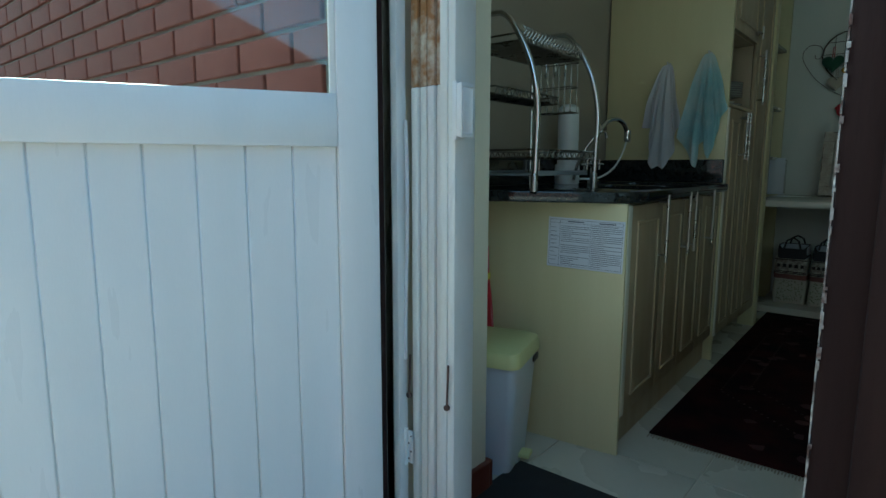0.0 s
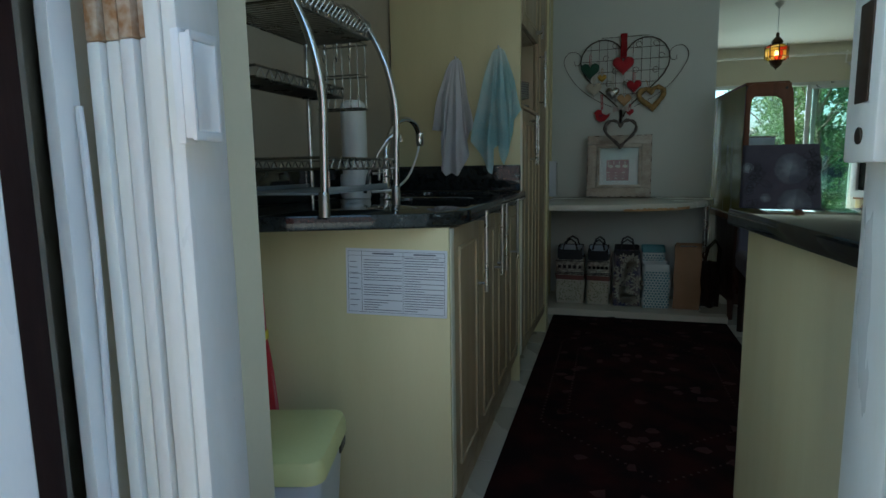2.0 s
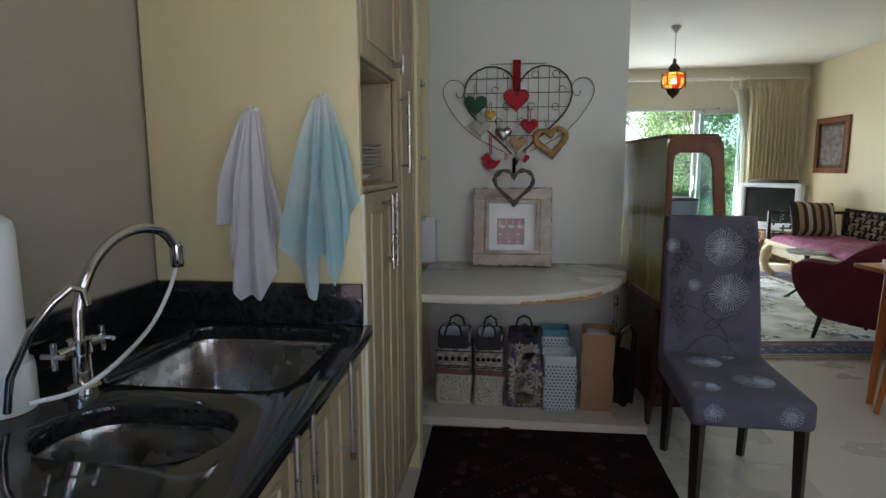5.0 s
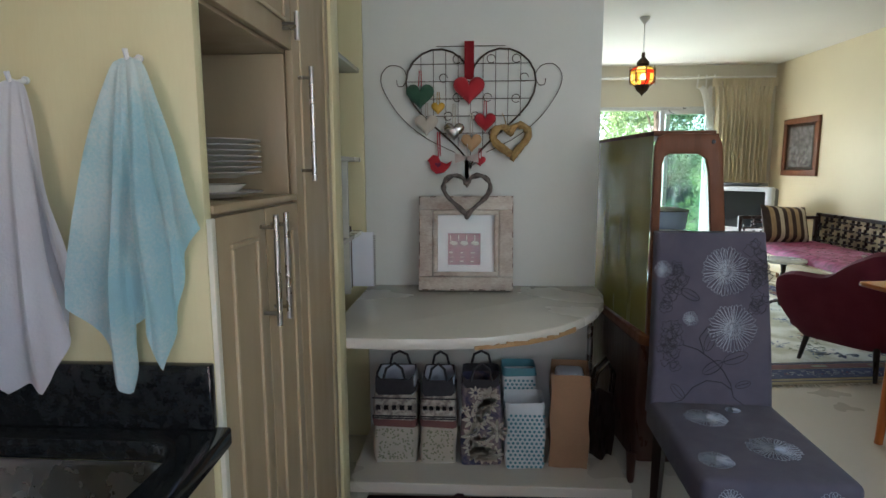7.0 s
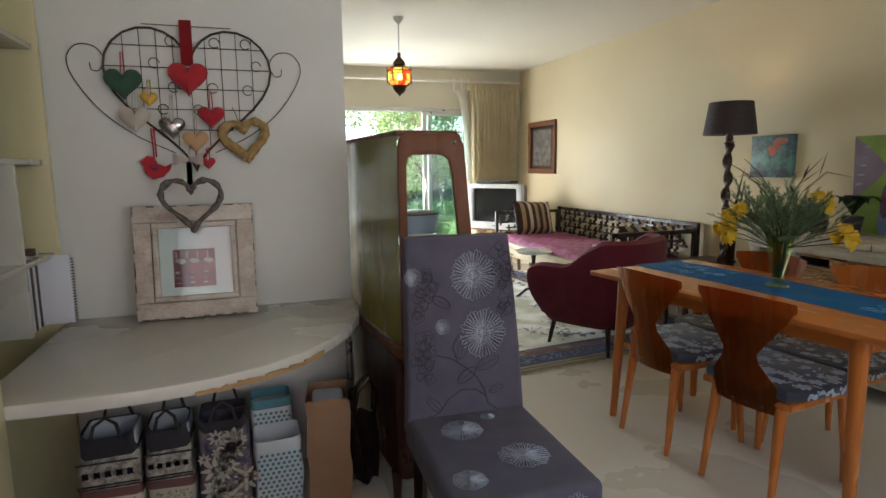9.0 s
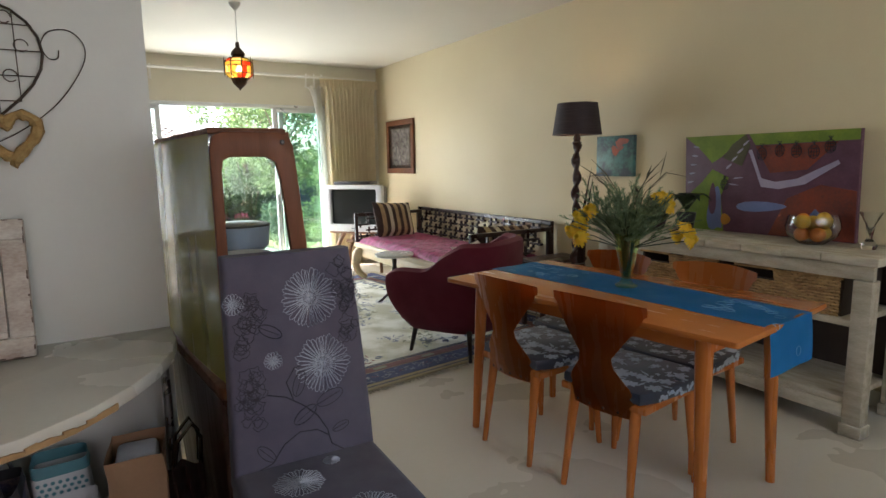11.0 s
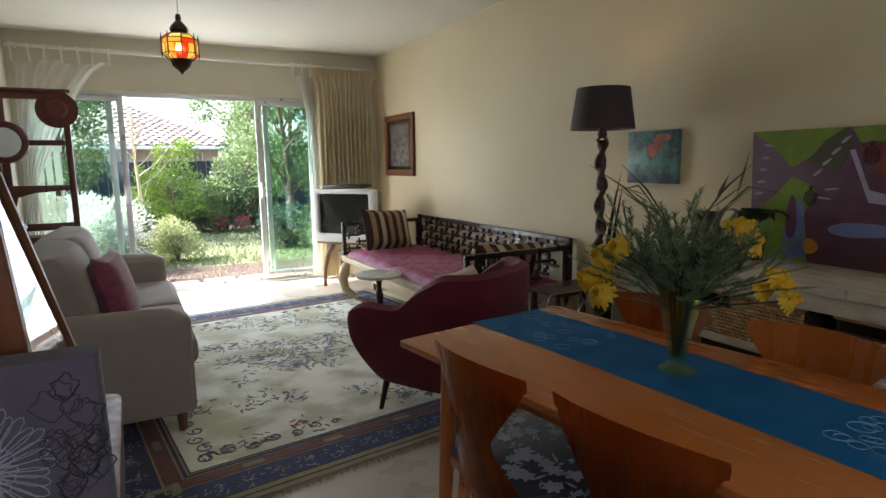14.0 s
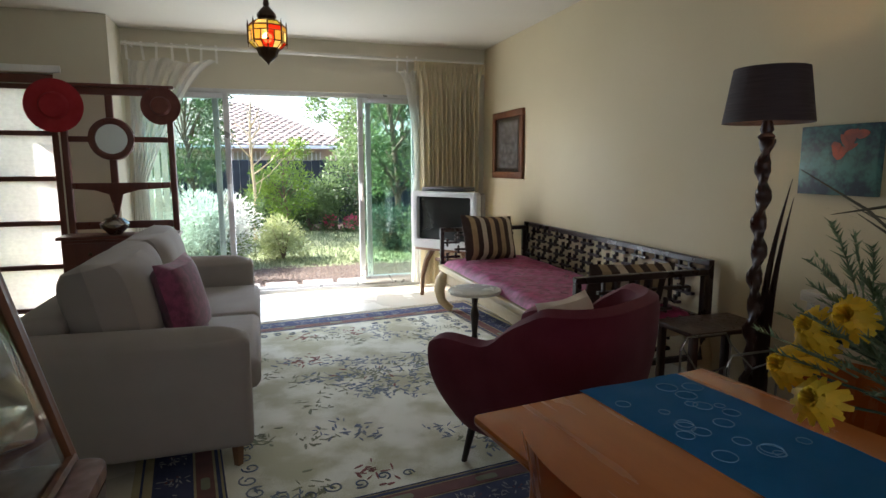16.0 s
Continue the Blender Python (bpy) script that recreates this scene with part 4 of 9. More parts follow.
cap = solid("filler_strip", box(B(), 0.248, 0.272, 2.315, 2.345, 0.125, TOP - 0.042, 0.002), "cab_edge", "pale filler strip at the cabinet corner", "trim")
base_unit(2.35, 2.66, ((2.35, 2.66, 2.61),))
base_unit(2.66, 3.20, ((2.66, 2.93, 2.885), (2.93, 3.20, 2.97)))
base_unit(3.20, 3.49, ((3.20, 3.49, 3.25),))

# tall cupboard with an open niche
tall = thing("tall_cabinet", "cream tall kitchen cupboard with open plate niche", "cabinet")
bm = B()
box(bm, WEST + 0.01, 0.232, 3.491, 3.515, 0.0, 2.5, 0.002)
part("side_panel", bm, "laminate", tall, "pale yellow laminate side")
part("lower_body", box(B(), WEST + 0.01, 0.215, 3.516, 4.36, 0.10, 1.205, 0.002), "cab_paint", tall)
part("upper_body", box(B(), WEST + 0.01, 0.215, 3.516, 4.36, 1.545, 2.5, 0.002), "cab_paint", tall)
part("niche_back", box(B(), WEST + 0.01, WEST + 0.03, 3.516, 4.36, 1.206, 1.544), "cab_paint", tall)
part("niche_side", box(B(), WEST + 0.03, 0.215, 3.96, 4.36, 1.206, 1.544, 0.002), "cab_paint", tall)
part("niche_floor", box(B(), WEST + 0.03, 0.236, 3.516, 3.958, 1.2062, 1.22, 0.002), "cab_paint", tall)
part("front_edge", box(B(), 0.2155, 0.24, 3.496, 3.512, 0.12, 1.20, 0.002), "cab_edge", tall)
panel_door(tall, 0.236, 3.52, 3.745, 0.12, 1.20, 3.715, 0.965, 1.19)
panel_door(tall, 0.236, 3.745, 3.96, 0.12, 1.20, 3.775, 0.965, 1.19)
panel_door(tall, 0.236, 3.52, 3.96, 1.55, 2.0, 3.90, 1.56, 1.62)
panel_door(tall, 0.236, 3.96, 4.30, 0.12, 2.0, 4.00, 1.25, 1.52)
part("end_post", box(B(), 0.16, 0.245, 4.30, 4.385, 0.0, 2.5, 0.002), "laminate", tall, "pale yellow laminate end post")

# plates and cups in the niche
for i in range(8):
    p = thing("plate", "cream dinner plate with a dark rim, stacked in the niche", "plate", at=(0.12, 3.74, 1.221 + i * 0.0105 + (0.028 if i else 0)), group="stacked dinner plates")
    bm = B()
    lathe(bm, [(0, 0.002), (0.06, 0.002), (0.075, 0.006), (0.108, 0.012), (0.108, 0.014), (0.075, 0.009), (0.06, 0.005), (0, 0.005)], 28)
    part("dish", bm, "porcelain", p)
    bm = B()
    lathe(bm, [(0.1082, 0.0115), (0.1095, 0.013), (0.1082, 0.0148), (0.104, 0.0142)], 28)
    part("rim", bm, "porcelain_rim", p, "dark grey rim")
b = B()
lathe(b, [(0, 0.0), (0.045, 0.001), (0.075, 0.028), (0.078, 0.028), (0.048, 0.004), (0, 0.004)], 24)
solid("bowl", b, "porcelain", "white shallow bowl under the plates", "bowl", m=pose(0.12, 3.74, 1.221))
for x, y, s in ((0.17, 3.555, 1.0), (0.10, 3.56, 0.9)):
    b = B()
    lathe(b, [(0, 0.001), (0.02, 0.001), (0.034, 0.02), (0.036, 0.045), (0.034, 0.045), (0.03, 0.02), (0, 0.006)], 20)
    c = solid("cup", b, "porcelain", "small cream cup beside the plates", "cup", m=pose(x, y, 1.221) @ Matrix.Scale(s, 4), group="cups in the niche")

# open shelf unit between cupboard and partition
su = thing("shelf_unit", "narrow yellow shelf unit with pigeonholes", "shelf")
bm = B()
box(bm, WEST + 0.01, 0.16, 4.39, 4.41, 0.72, 2.5, 0.002)
box(bm, WEST + 0.01, WEST + 0.03, 4.41, 5.24, 0.0, 2.5)
box(bm, WEST + 0.03, 0.155, 5.215, 5.24, 0.0, 2.5, 0.002)
part("carcass", bm, "laminate", su)
for z in (1.31, 1.70, 0.98):
    part("shelf_board", box(B(), WEST + 0.03, 0.14, 4.41, 5.215, z, z + 0.018, 0.002), "shelf_white", su)
part("divider", box(B(), WEST + 0.03, 0.14, 4.93, 4.948, 0.76, 1.31, 0.002), "shelf_white", su)
b = B()
lathe(b, [(0, 0.0), (0.03, 0.0), (0.062, 0.05), (0.06, 0.05), (0.03, 0.006), (0, 0.006)], 20)
solid("bowl", b, "pot_brown", "small dark bowl on the shelf", "bowl", m=pose(0.06, 4.62, 1.3285))
b = B()
lathe(b, [(0, 0.0), (0.035, 0.0), (0.055, 0.04), (0.05, 0.06), (0.045, 0.055), (0.03, 0.006), (0, 0.006)], 20)
solid("bowl", b, "bin_lid", "lime yellow bowl on the shelf", "bowl", m=pose(0.07, 4.85, 1.3285))
for i in range(7):
    b = B()
    h = 0.22 + 0.02 * ((i * 7) % 4)
    box(b, -0.10, 0.08, -0.011, 0.011, 0, h, 0.001)
    solid("book", b, ("paper", "brown_edge", "paper", "pot_brown")[i % 4], "thin pale cookery book standing on the counter", "book", m=pose(0.02, 5.03 + i * 0.025, 0.7425, 0, 0, 0), group="books on the corner counter")
nb = thing("notebook", "spiral bound notebook leaning on the shelf side", "notebook", at=(0.135, 5.19, 0.7425), rz=0)
part("page_block", box(B(), -0.08, 0.06, -0.008, 0.004, 0.0, 0.25, 0.001), "paper", nb)
bm = B()
for k in range(22):
    tube(bm, arc((0.062, -0.002, 0.012 + k * 0.0105), 0.007, 0, 360, 8, "xy")[:-1], 0.0011, 4, True)
part("spiral", bm, "dark_iron", nb)

# corner counter, rounded, with a chipped edge
out = [(0.165, 5.248), (0.165, 4.39), (0.40, 4.378), (0.55, 4.385), (0.70, 4.41), (0.84, 4.47), (0.96, 4.56), (1.06, 4.68), (1.13, 4.80), (1.185, 4.94), (1.21, 5.07), (1.212, 5.20), (1.212, 5.248)]
ct = thing("corner_counter", "grey white rounded corner counter with a chipped edge", "counter")
part("top", slab(B(), out, 0.700, 0.738, (), 0.005), "shelf_white", ct)
bm = B()
rng = random.Random(3)
pts = [(0.66, 4.398), (0.74, 4.422), (0.84, 4.465), (0.93, 4.528), (1.02, 4.625)]
for (a, c), (d, e) in zip(pts, pts[1:]):
    n = Vector((e - c, -(d - a), 0)).normalized()
    for k in range(4):
        p0 = Vector((a, c, 0)).lerp(Vector((d, e, 0)), k / 4)
        p1 = Vector((a, c, 0)).lerp(Vector((d, e, 0)), (k + 1) / 4)
        h0, h1 = rng.uniform(0.008, 0.018), rng.uniform(0.008, 0.018)
        vs = [bm.verts.new(q) for q in (p0 + n * 0.0015 + Vector((0, 0, 0.699)), p1 + n * 0.0015 + Vector((0, 0, 0.699)), p1 + n * 0.0015 + Vector((0, 0, 0.699 + h1)), p0 + n * 0.0015 + Vector((0, 0, 0.699 + h0)))]
        vt = [bm.verts.new(v.co - n * 0.006) for v in vs]
        bm.faces.new(vs)
        for i in range(4):
            bm.faces.new((vs[i], vt[i], vt[(i + 1) % 4], vs[(i + 1) % 4]))
part("chipped_edge", bm, "raw_wood", ct, "bare chipboard where the edging broke off", smooth=False)
part("leg", rod(B(), (1.17, 5.12, 0.0), (1.17, 5.12, 0.70), 0.014), "steel", ct)
structure("plinth", box(B(), 0.16, 1.27, 4.72, 5.248, 0.0, 0.045, 0.004), "floor_beige", "low beige plinth under the corner counter", "plinth")

# right-hand counter
rc = thing("side_cabinet", "pale yellow laminate base cabinet under black granite", "cabinet")
part("body", slab(B(), [(0.974, 1.88), (1.50, 1.88), (1.50, 2.468), (0.934, 2.468)], 0.0, TOP - 0.038, (), 0.002), "laminate", rc)
out = [(0.952, 1.875), (1.56, 1.875), (1.56, 2.44), (1.50, 2.503)] + [(0.925, 2.503), (0.905, 2.497), (0.893, 2.484), (0.889, 2.465)]
solid("side_worktop", slab(B(), out, TOP - 0.037, TOP, (), 0.006), "granite", "polished black granite worktop with rounded corner", "worktop")

# towels on hooks
def towel(name, x, top_z, seed, material, label, hem):
    """A cloth gathered on a hook; hem is the line of its lower edge from side to side."""
    t = thing(name, label, "towel", at=(x, 3.488, top_z), group="tea towels on hooks")
    rng = random.Random(seed)
    ph = [rng.uniform(0, 6.28) for _ in range(4)]
    run = [0.0]
    for (a, b), (c, d) in zip(hem, hem[1:]):
        run.append(run[-1] + math.hypot(c - a, d - b))

    def edge(u):
        s = u * run[-1]
        for k in range(len(hem) - 1):
            if s <= run[k + 1] + 1e-9:
                f = (s - run[k]) / (run[k + 1] - run[k])
                return hem[k][0] + (hem[k + 1][0] - hem[k][0]) * f, hem[k][1] + (hem[k + 1][1] - hem[k][1]) * f
        return hem[-1]

    def fn(u, v):
        ex, ez = edge(u)
        a = 2 * u - 1
        w = v ** 0.82
        px = a * 0.022 * (1 - v) + ex * w
        deep = min(1, v * 1.6)
        fold = 0.013 * math.sin(ex * 95 + ph[0]) * deep + 0.007 * math.sin(u * 23 + ph[1] + v * 2.2) * deep + 0.004 * math.sin(u * 47 + ph[2]) * v
        wob = 0.004 * math.sin(v * 9 + u * 7 + ph[3]) * v
        return Vector((px + wob, -0.034 + fold - 0.012 * math.sin(v * math.pi), ez * v + 0.008 * math.cos(a * 1.4) * (1 - v)))
    part("cloth", surface(B(), 90, 44, fn, 0.0025), material, t)
    bm = B()
    tube(bm, [(0, 0.0, 0.012), (0, -0.02, 0.006), (0, -0.034, 0.008), (0, -0.038, 0.02)], 0.004, 8)
    lathe(bm, [(0, 0), (0.006, 0), (0.006, 0.004), (0, 0.006)], 16, m=pose(0, 0, 0.012, 90))
    part("hook", bm, "white_plastic", t)
    return t


towel("tea_towel", -0.038, 1.405, 5, "towel_white", "lilac white tea towel hanging from a hook", ((-0.112, -0.285), (-0.066, -0.287), (-0.062, -0.455), (-0.046, -0.484), (-0.024, -0.470), (0.004, -0.486), (0.028, -0.44), (0.052, -0.392), (0.036, -0.335), (0.050, -0.31), (0.080, -0.280)))
towel("tea_towel", 0.147, 1.435, 11, "towel_blue", "pale blue checked tea towel hanging from a hook", ((-0.116, -0.368), (-0.076, -0.435), (-0.044, -0.498), (-0.030, -0.510), (-0.026, -0.40), (-0.004, -0.385), (0.010, -0.445), (0.026, -0.472), (0.046, -0.41), (0.062, -0.335), (0.066, -0.285), (0.098, -0.245)))

# pedal bin
bn = thing("pedal_bin", "pale blue plastic pedal bin with yellow-green lid", "bin", at=(-0.022, 2.03, 0), rz=106)
bm = B()
rings = []
for s, z in ((0.72, 0.0), (0.74, 0.03), (0.93, 0.32), (0.95, 0.36)):
    rings.append([bm.verts.new((x * s, y * s, z)) for x, y in rrect(-0.13, 0.13, -0.11, 0.11, 0.03)])
for A, C in zip(rings, rings[1:]):
    for i in range(len(A)):
        bm.faces.new((A[i], A[(i + 1) % len(A)], C[(i + 1) % len(A)], C[i]))
bm.faces.new(rings[0][::-1])
part("bucket", bm, "bin_blue", bn)
bm = B()
rings = []
for s, z in ((0.96, 0.352), (1.03, 0.352), (1.03, 0.375), (0.98, 0.395), (0.80, 0.405)):
    rings.append([bm.verts.new((x * s, y * s, z)) for x, y in rrect(-0.13, 0.13, -0.11, 0.11, 0.03)])
for A, C in zip(rings, rings[1:]):
    for i in range(len(A)):
        bm.faces.new((A[i], A[(i + 1) % len(A)], C[(i + 1) % len(A)], C[i]))
bm.faces.new(rings[-1])
part("lid", bm, "bin_lid", bn, "yellow-green rounded lid")
part("pedal", box(B(), 0.0, 0.05, -0.115, -0.07, 0.02, 0.035, 0.004), "bin_lid", bn)
bm = B()
box(bm, 0.06, 0.115, -0.1085, -0.104, 0.318, 0.338, 0.004)
part("badge", bm, "black_plastic", bn, "small dark maker's badge")

# umbrella leaning in the corner
um = thing("umbrella", "folded multicoloured umbrella with a bamboo handle", "umbrella", m=pose(-0.20, 2.205, 0.385, 1, -1.5))
bm = B()
lathe(bm, [(0, 0.40), (0.012, 0.40), (0.015, 0.38), (0.016, 0.29), (0.014, 0.285), (0.017, 0.275), (0.016, 0.19), (0, 0.19)], 14)
part("handle", bm, "tan_wood", um)
cols = ("felt_red", "umbrella_yellow", "umbrella_blue", "umbrella_blue", "umbrella_blue", "felt_red")
for k in range(6):
    bm = B()
    a0 = 2 * math.pi * k / 6

    def fn(u, v):
        a = a0 + u * 2 * math.pi / 6
        r = (0.026 + 0.016 * math.sin(max(0, v - 0.18) * 3.4)) * (1 - 0.75 * max(0, v - 0.55) ** 1.2 / 0.38) * (1 + 0.14 * math.sin(6 * a + 1.5) + 0.06 * math.sin(13 * a + v * 9))
        return Vector((max(0.004, r) * math.cos(a), max(0.004, r) * math.sin(a), 0.27 - 0.645 * v))
    surface(bm, 8, 20, fn)
    part("canopy_panel", bm, cols[k], um)
part("strap", lathe(B(), [(0.030, 0.155), (0.032, 0.158), (0.032, 0.176), (0.030, 0.179)], 20), "umbrella_yellow", um, "yellow tie strap")

# door mat and runner rug
solid("door_mat", box(B(), 0.06, 0.86, 1.62, 2.06, 0.001, 0.012, 0.004, m=None), "mat_dark", "black rubber backed door mat", "mat")
rug = thing("kitchen_rug", "dark red and black woven runner rug with fringe", "rug", at=(0.778, 3.622, 0.001), rz=1.4)
RW, RL = 0.51, 1.085
part("woven_body", box(B(), -RW, RW, -RL, RL, 0, 0.007, 0.002), "rug_dark", rug)
bm = B()
for k, s in enumerate((0.80, 0.62)):
    a, c = RW * s, RL * s
    for p, q in (((-a, -c * 0.6), (0, -c)), ((0, -c), (a, -c * 0.6)), ((a, -c * 0.6), (a, c * 0.6)), ((a, c * 0.6), (0, c)), ((0, c), (-a, c * 0.6)), ((-a, c * 0.6), (-a, -c * 0.6))):
        d = Vector((q[0] - p[0], q[1] - p[1], 0))
        n = max(6, int(d.length / 0.03))
        for i in range(n):
            c0 = Vector((*p, 0)) + d * ((i + 0.5) / n)
            box(bm, c0.x - 0.004, c0.x + 0.004, c0.y - 0.004, c0.y + 0.004, 0.0069, 0.0082)
tagged(part("dotted_line", bm, "rug_line", rug, smooth=False), kind="stuff")
bm = B()
rng = random.Random(21)
for k in range(70):
    x, y = rng.uniform(-0.40, 0.40), rng.uniform(-1.1, 1.1)
    slab(bm, [(x + 0.028 * math.cos(t) * rng.uniform(0.5, 1.2), y + 0.028 * math.sin(t) * rng.uniform(0.5, 1.2)) for t in (0, 1.05, 2.1, 3.14, 4.2, 5.25)], 0.0066, 0.0078)
tagged(part("motif", bm, "rug_rust", rug, "rust red woven motifs", smooth=False), kind="stuff")
bm = B()
for e in (-1, 1):
    for i in range(110):
        x = -RW + 2 * RW * (i + 0.5) / 110
        l = rng.uniform(0.018, 0.034)
        box(bm, x - 0.0022, x + 0.0022, min(e * RL, e * (RL + l)), max(e * RL, e * (RL + l)), 0.0005, 0.003, m=None)
tagged(part("fringe", bm, "fringe", rug, smooth=False), kind="stuff")
# ---- dining and living room ----
def burst(bm, c, r, seed, petals=36, r_in=0.22):
    """Stitched chrysanthemum: looped petals round a centre, in x and z, facing -y."""
    rng = random.Random(seed)
    for ringk, (ra, rb, n) in enumerate(((r_in, 1.0, petals), (0.02, 0.5, petals // 2))):
        for k in range(n):
            a = 2 * math.pi * (k + rng.uniform(-0.2, 0.2)) / n
            L = rb * r * rng.uniform(0.88, 1.0)
            w = math.pi * L / n * 0.95
            pts = []
            for i in range(9):
                t = i / 8
                d = ra * r + (L - ra * r) * math.sin(t * math.pi)
                s = w * math.sin(t * 2 * math.pi) * -1
                pts.append((c[0] + d * math.cos(a) - s * math.sin(a), c[1], c[2] + d * math.sin(a) + s * math.cos(a)))
            tube(bm, pts, 0.00085, 3, cap=False)
    return bm


def scrib(bm, c, r, seed, n=5):
    """Dark stitched leaf outlines in a cluster."""
    rng = random.Random(seed)
    for k in range(n):
        x, z = c[0] + rng.uniform(-r, r) * 0.6, c[2] + rng.uniform(-r, r)
        R = r * rng.uniform(0.25, 0.45)
        ph = rng.uniform(0, 6)
        tube(bm, [(x + R * (1 + 0.25 * math.sin(5 * a + ph)) * math.cos(a), c[1], z + R * (1 + 0.25 * math.cos(4 * a + ph)) * math.sin(a)) for a in [2 * math.pi * i / 16 for i in range(16)]], 0.0012, 3, True)


# high-backed upholstered chair; faces -y
pc = thing("side_chair", "grey upholstered high-back chair with silver flower embroidery", "chair", at=(1.465, 4.30, 0), rz=-2)
SW = 0.205


def back_pt(u, v):
    """u across, v up the front face of the back."""
    w = SW * (1.0 - 0.10 * v)
    return Vector(((2 * u - 1) * w, 0.235 + 0.10 * v ** 1.5, 0.42 + 0.635 * v))


bm = B()
rows = []
for v in [i / 12 for i in range(13)]:
    f0, f1 = back_pt(0, v), back_pt(1, v)
    th = 0.085 - 0.025 * v
    rows.append([bm.verts.new((x, y, f0.z)) for x, y in rrect(f0.x, f1.x, f0.y, f0.y + th, 0.018, 3)])
for A, C in zip(rows, rows[1:]):
    for i in range(len(A)):
        bm.faces.new((A[i], A[(i + 1) % len(A)], C[(i + 1) % len(A)], C[i]))
bm.faces.new(rows[0][::-1])
bm.faces.new(rows[-1])
bk = part("backrest", bm, "chair_fabric", pc)
bm = B()
box(bm, -SW, SW, -0.27, 0.30, 0.365, 0.475, 0.022, 3)
seat = part("seat", bm, "chair_fabric", pc)
for x in (-0.17, 0.17):
    part("leg", tube(B(), [(x, -0.235, 0.366), (x * 1.02, -0.245, 0.0)], [0.026, 0.018], 4), "espresso", pc)
    part("leg", tube(B(), [(x * 0.95, 0.25, 0.366), (x * 0.95, 0.285, 0.0)], [0.026, 0.018], 4), "espresso", pc)


def on_back(src):
    """Bends flat stitching (x, z from the seat) on to the face of the back."""
    for v in src.verts:
        t = max(0, min(1, (v.co.z - 0.42) / 0.635))
        v.co.y += 0.235 + 0.10 * t ** 1.5 - 0.0006
    return src


for x, z, r, sd, n in ((0.045, 0.925, 0.086, 1, 0), (0.065, 0.735, 0.084, 2, 0), (-0.075, 0.765, 0.026, 3, 16), (-0.165, 0.93, 0.03, 14, 16)):
    bm = burst(B(), (x, 0, z), r, sd, n) if n else burst(B(), (x, 0, z), r, sd)
    part("silver_flower", on_back(bm), "silver_thread", bk)
for k, (x, z, n) in enumerate(((-0.125, 0.90, 16), (-0.135, 0.845, 10), (0.15, 0.975, 12), (0.155, 0.905, 12), (-0.14, 0.70, 14), (-0.15, 0.645, 10), (0.155, 0.80, 8))):
    bm = B()
    scrib(bm, (x, 0, z), 0.045, 30 + k, n)
    tagged(part("dark_leaf", on_back(bm), "dark_thread", bk), kind="stuff")
for pts in (((-0.10, 0.675), (-0.05, 0.66), (0.0, 0.625), (0.035, 0.59), (0.06, 0.545), (0.07, 0.50), (0.12, 0.462)), ((-0.15, 0.47), (-0.10, 0.485), (-0.065, 0.53), (-0.02, 0.555), (0.03, 0.55), (0.065, 0.525)), ((-0.03, 0.65), (-0.045, 0.70), (-0.02, 0.735), (0.0, 0.74))):
    part("dark_stem", on_back(tube(B(), [(x, 0, z) for x, z in pts], 0.0016, 4)), "dark_thread", bk)
for x, z, a, l in ((-0.075, 0.845, -0.5, 0.034), (0.075, 0.635, 0.35, 0.042), (0.0, 0.60, 3.7, 0.038), (-0.115, 0.515, 2.3, 0.032), (0.10, 0.545, 0.3, 0.026), (-0.01, 0.69, 1.2, 0.036)):
    bm = B()
    tube(bm, [(x + l * math.cos(a) * math.cos(t) - l * 0.45 * math.sin(a) * math.sin(t), 0, z + l * math.sin(a) * math.cos(t) + l * 0.45 * math.cos(a) * math.sin(t)) for t in [2 * math.pi * i / 16 for i in range(16)]], 0.0014, 3, True)
    tube(bm, [(x - l * math.cos(a), 0, z - l * math.sin(a)), (x + l * 0.8 * math.cos(a), 0, z + l * 0.8 * math.sin(a))], 0.0011, 3)
    part("dark_leaf", on_back(bm), "dark_thread", bk)
for c, r, s in (((-0.06, 0, 0.12), 0.07, 4), ((0.06, 0, -0.08), 0.075, 5), ((0.05, 0, 0.19), 0.025, 6), ((-0.13, 0, -0.16), 0.05, 7)):
    bm = burst(B(), c, r, s)
    bmesh.ops.transform(bm, matrix=pose(0, 0, 0.4755, -90), verts=bm.verts)
    part("silver_flower", bm, "silver_thread", seat)
for x, r, s in ((-0.13, 0.035, 8), (0.12, 0.04, 9)):
    part("silver_flower", burst(B(), (x, -0.2708, 0.42), r, s, 18), "silver_thread", seat)

# tapered display cabinet
vt = thing("display_cabinet", "old display cabinet with olive green side and wood-framed glass", "cabinet")
Z0, Z1 = 0.655, 1.40
FY, BY = 4.76, 5.595
def vx(z):
    return 1.602 - 0.066 * (z - Z0) / (Z1 - Z0)


def vb(z):
    return 1.594 - 0.185 * (z - Z0) / (Z1 - Z0)


bm = B()
pts = [(x + 0.07 * (5.60 - y) / 0.88 * (1.66 - x) / 0.45, y) for x, y in rrect(1.215, 1.655, 4.725, 5.62, 0.045)]
slab(bm, pts, 0.615, 0.652, (), 0.006)
part("base_top", bm, "brown_wood", vt)
bm = B()
rings = []
for s, z in ((0.42, 0.10), (0.62, 0.25), (0.86, 0.45), (0.97, 0.614)):
    rings.append([bm.verts.new((1.43 + (x - 1.43) * (0.75 + 0.25 * s), 5.16 + (y - 5.16) * (0.55 + 0.45 * s), z)) for x, y in pts])
for A, C in zip(rings, rings[1:]):
    for i in range(len(A)):
        bm.faces.new((A[i], A[(i + 1) % len(A)], C[(i + 1) % len(A)], C[i]))
bm.faces.new(rings[0][::-1])
part("base", bm, "dark_wood", vt)
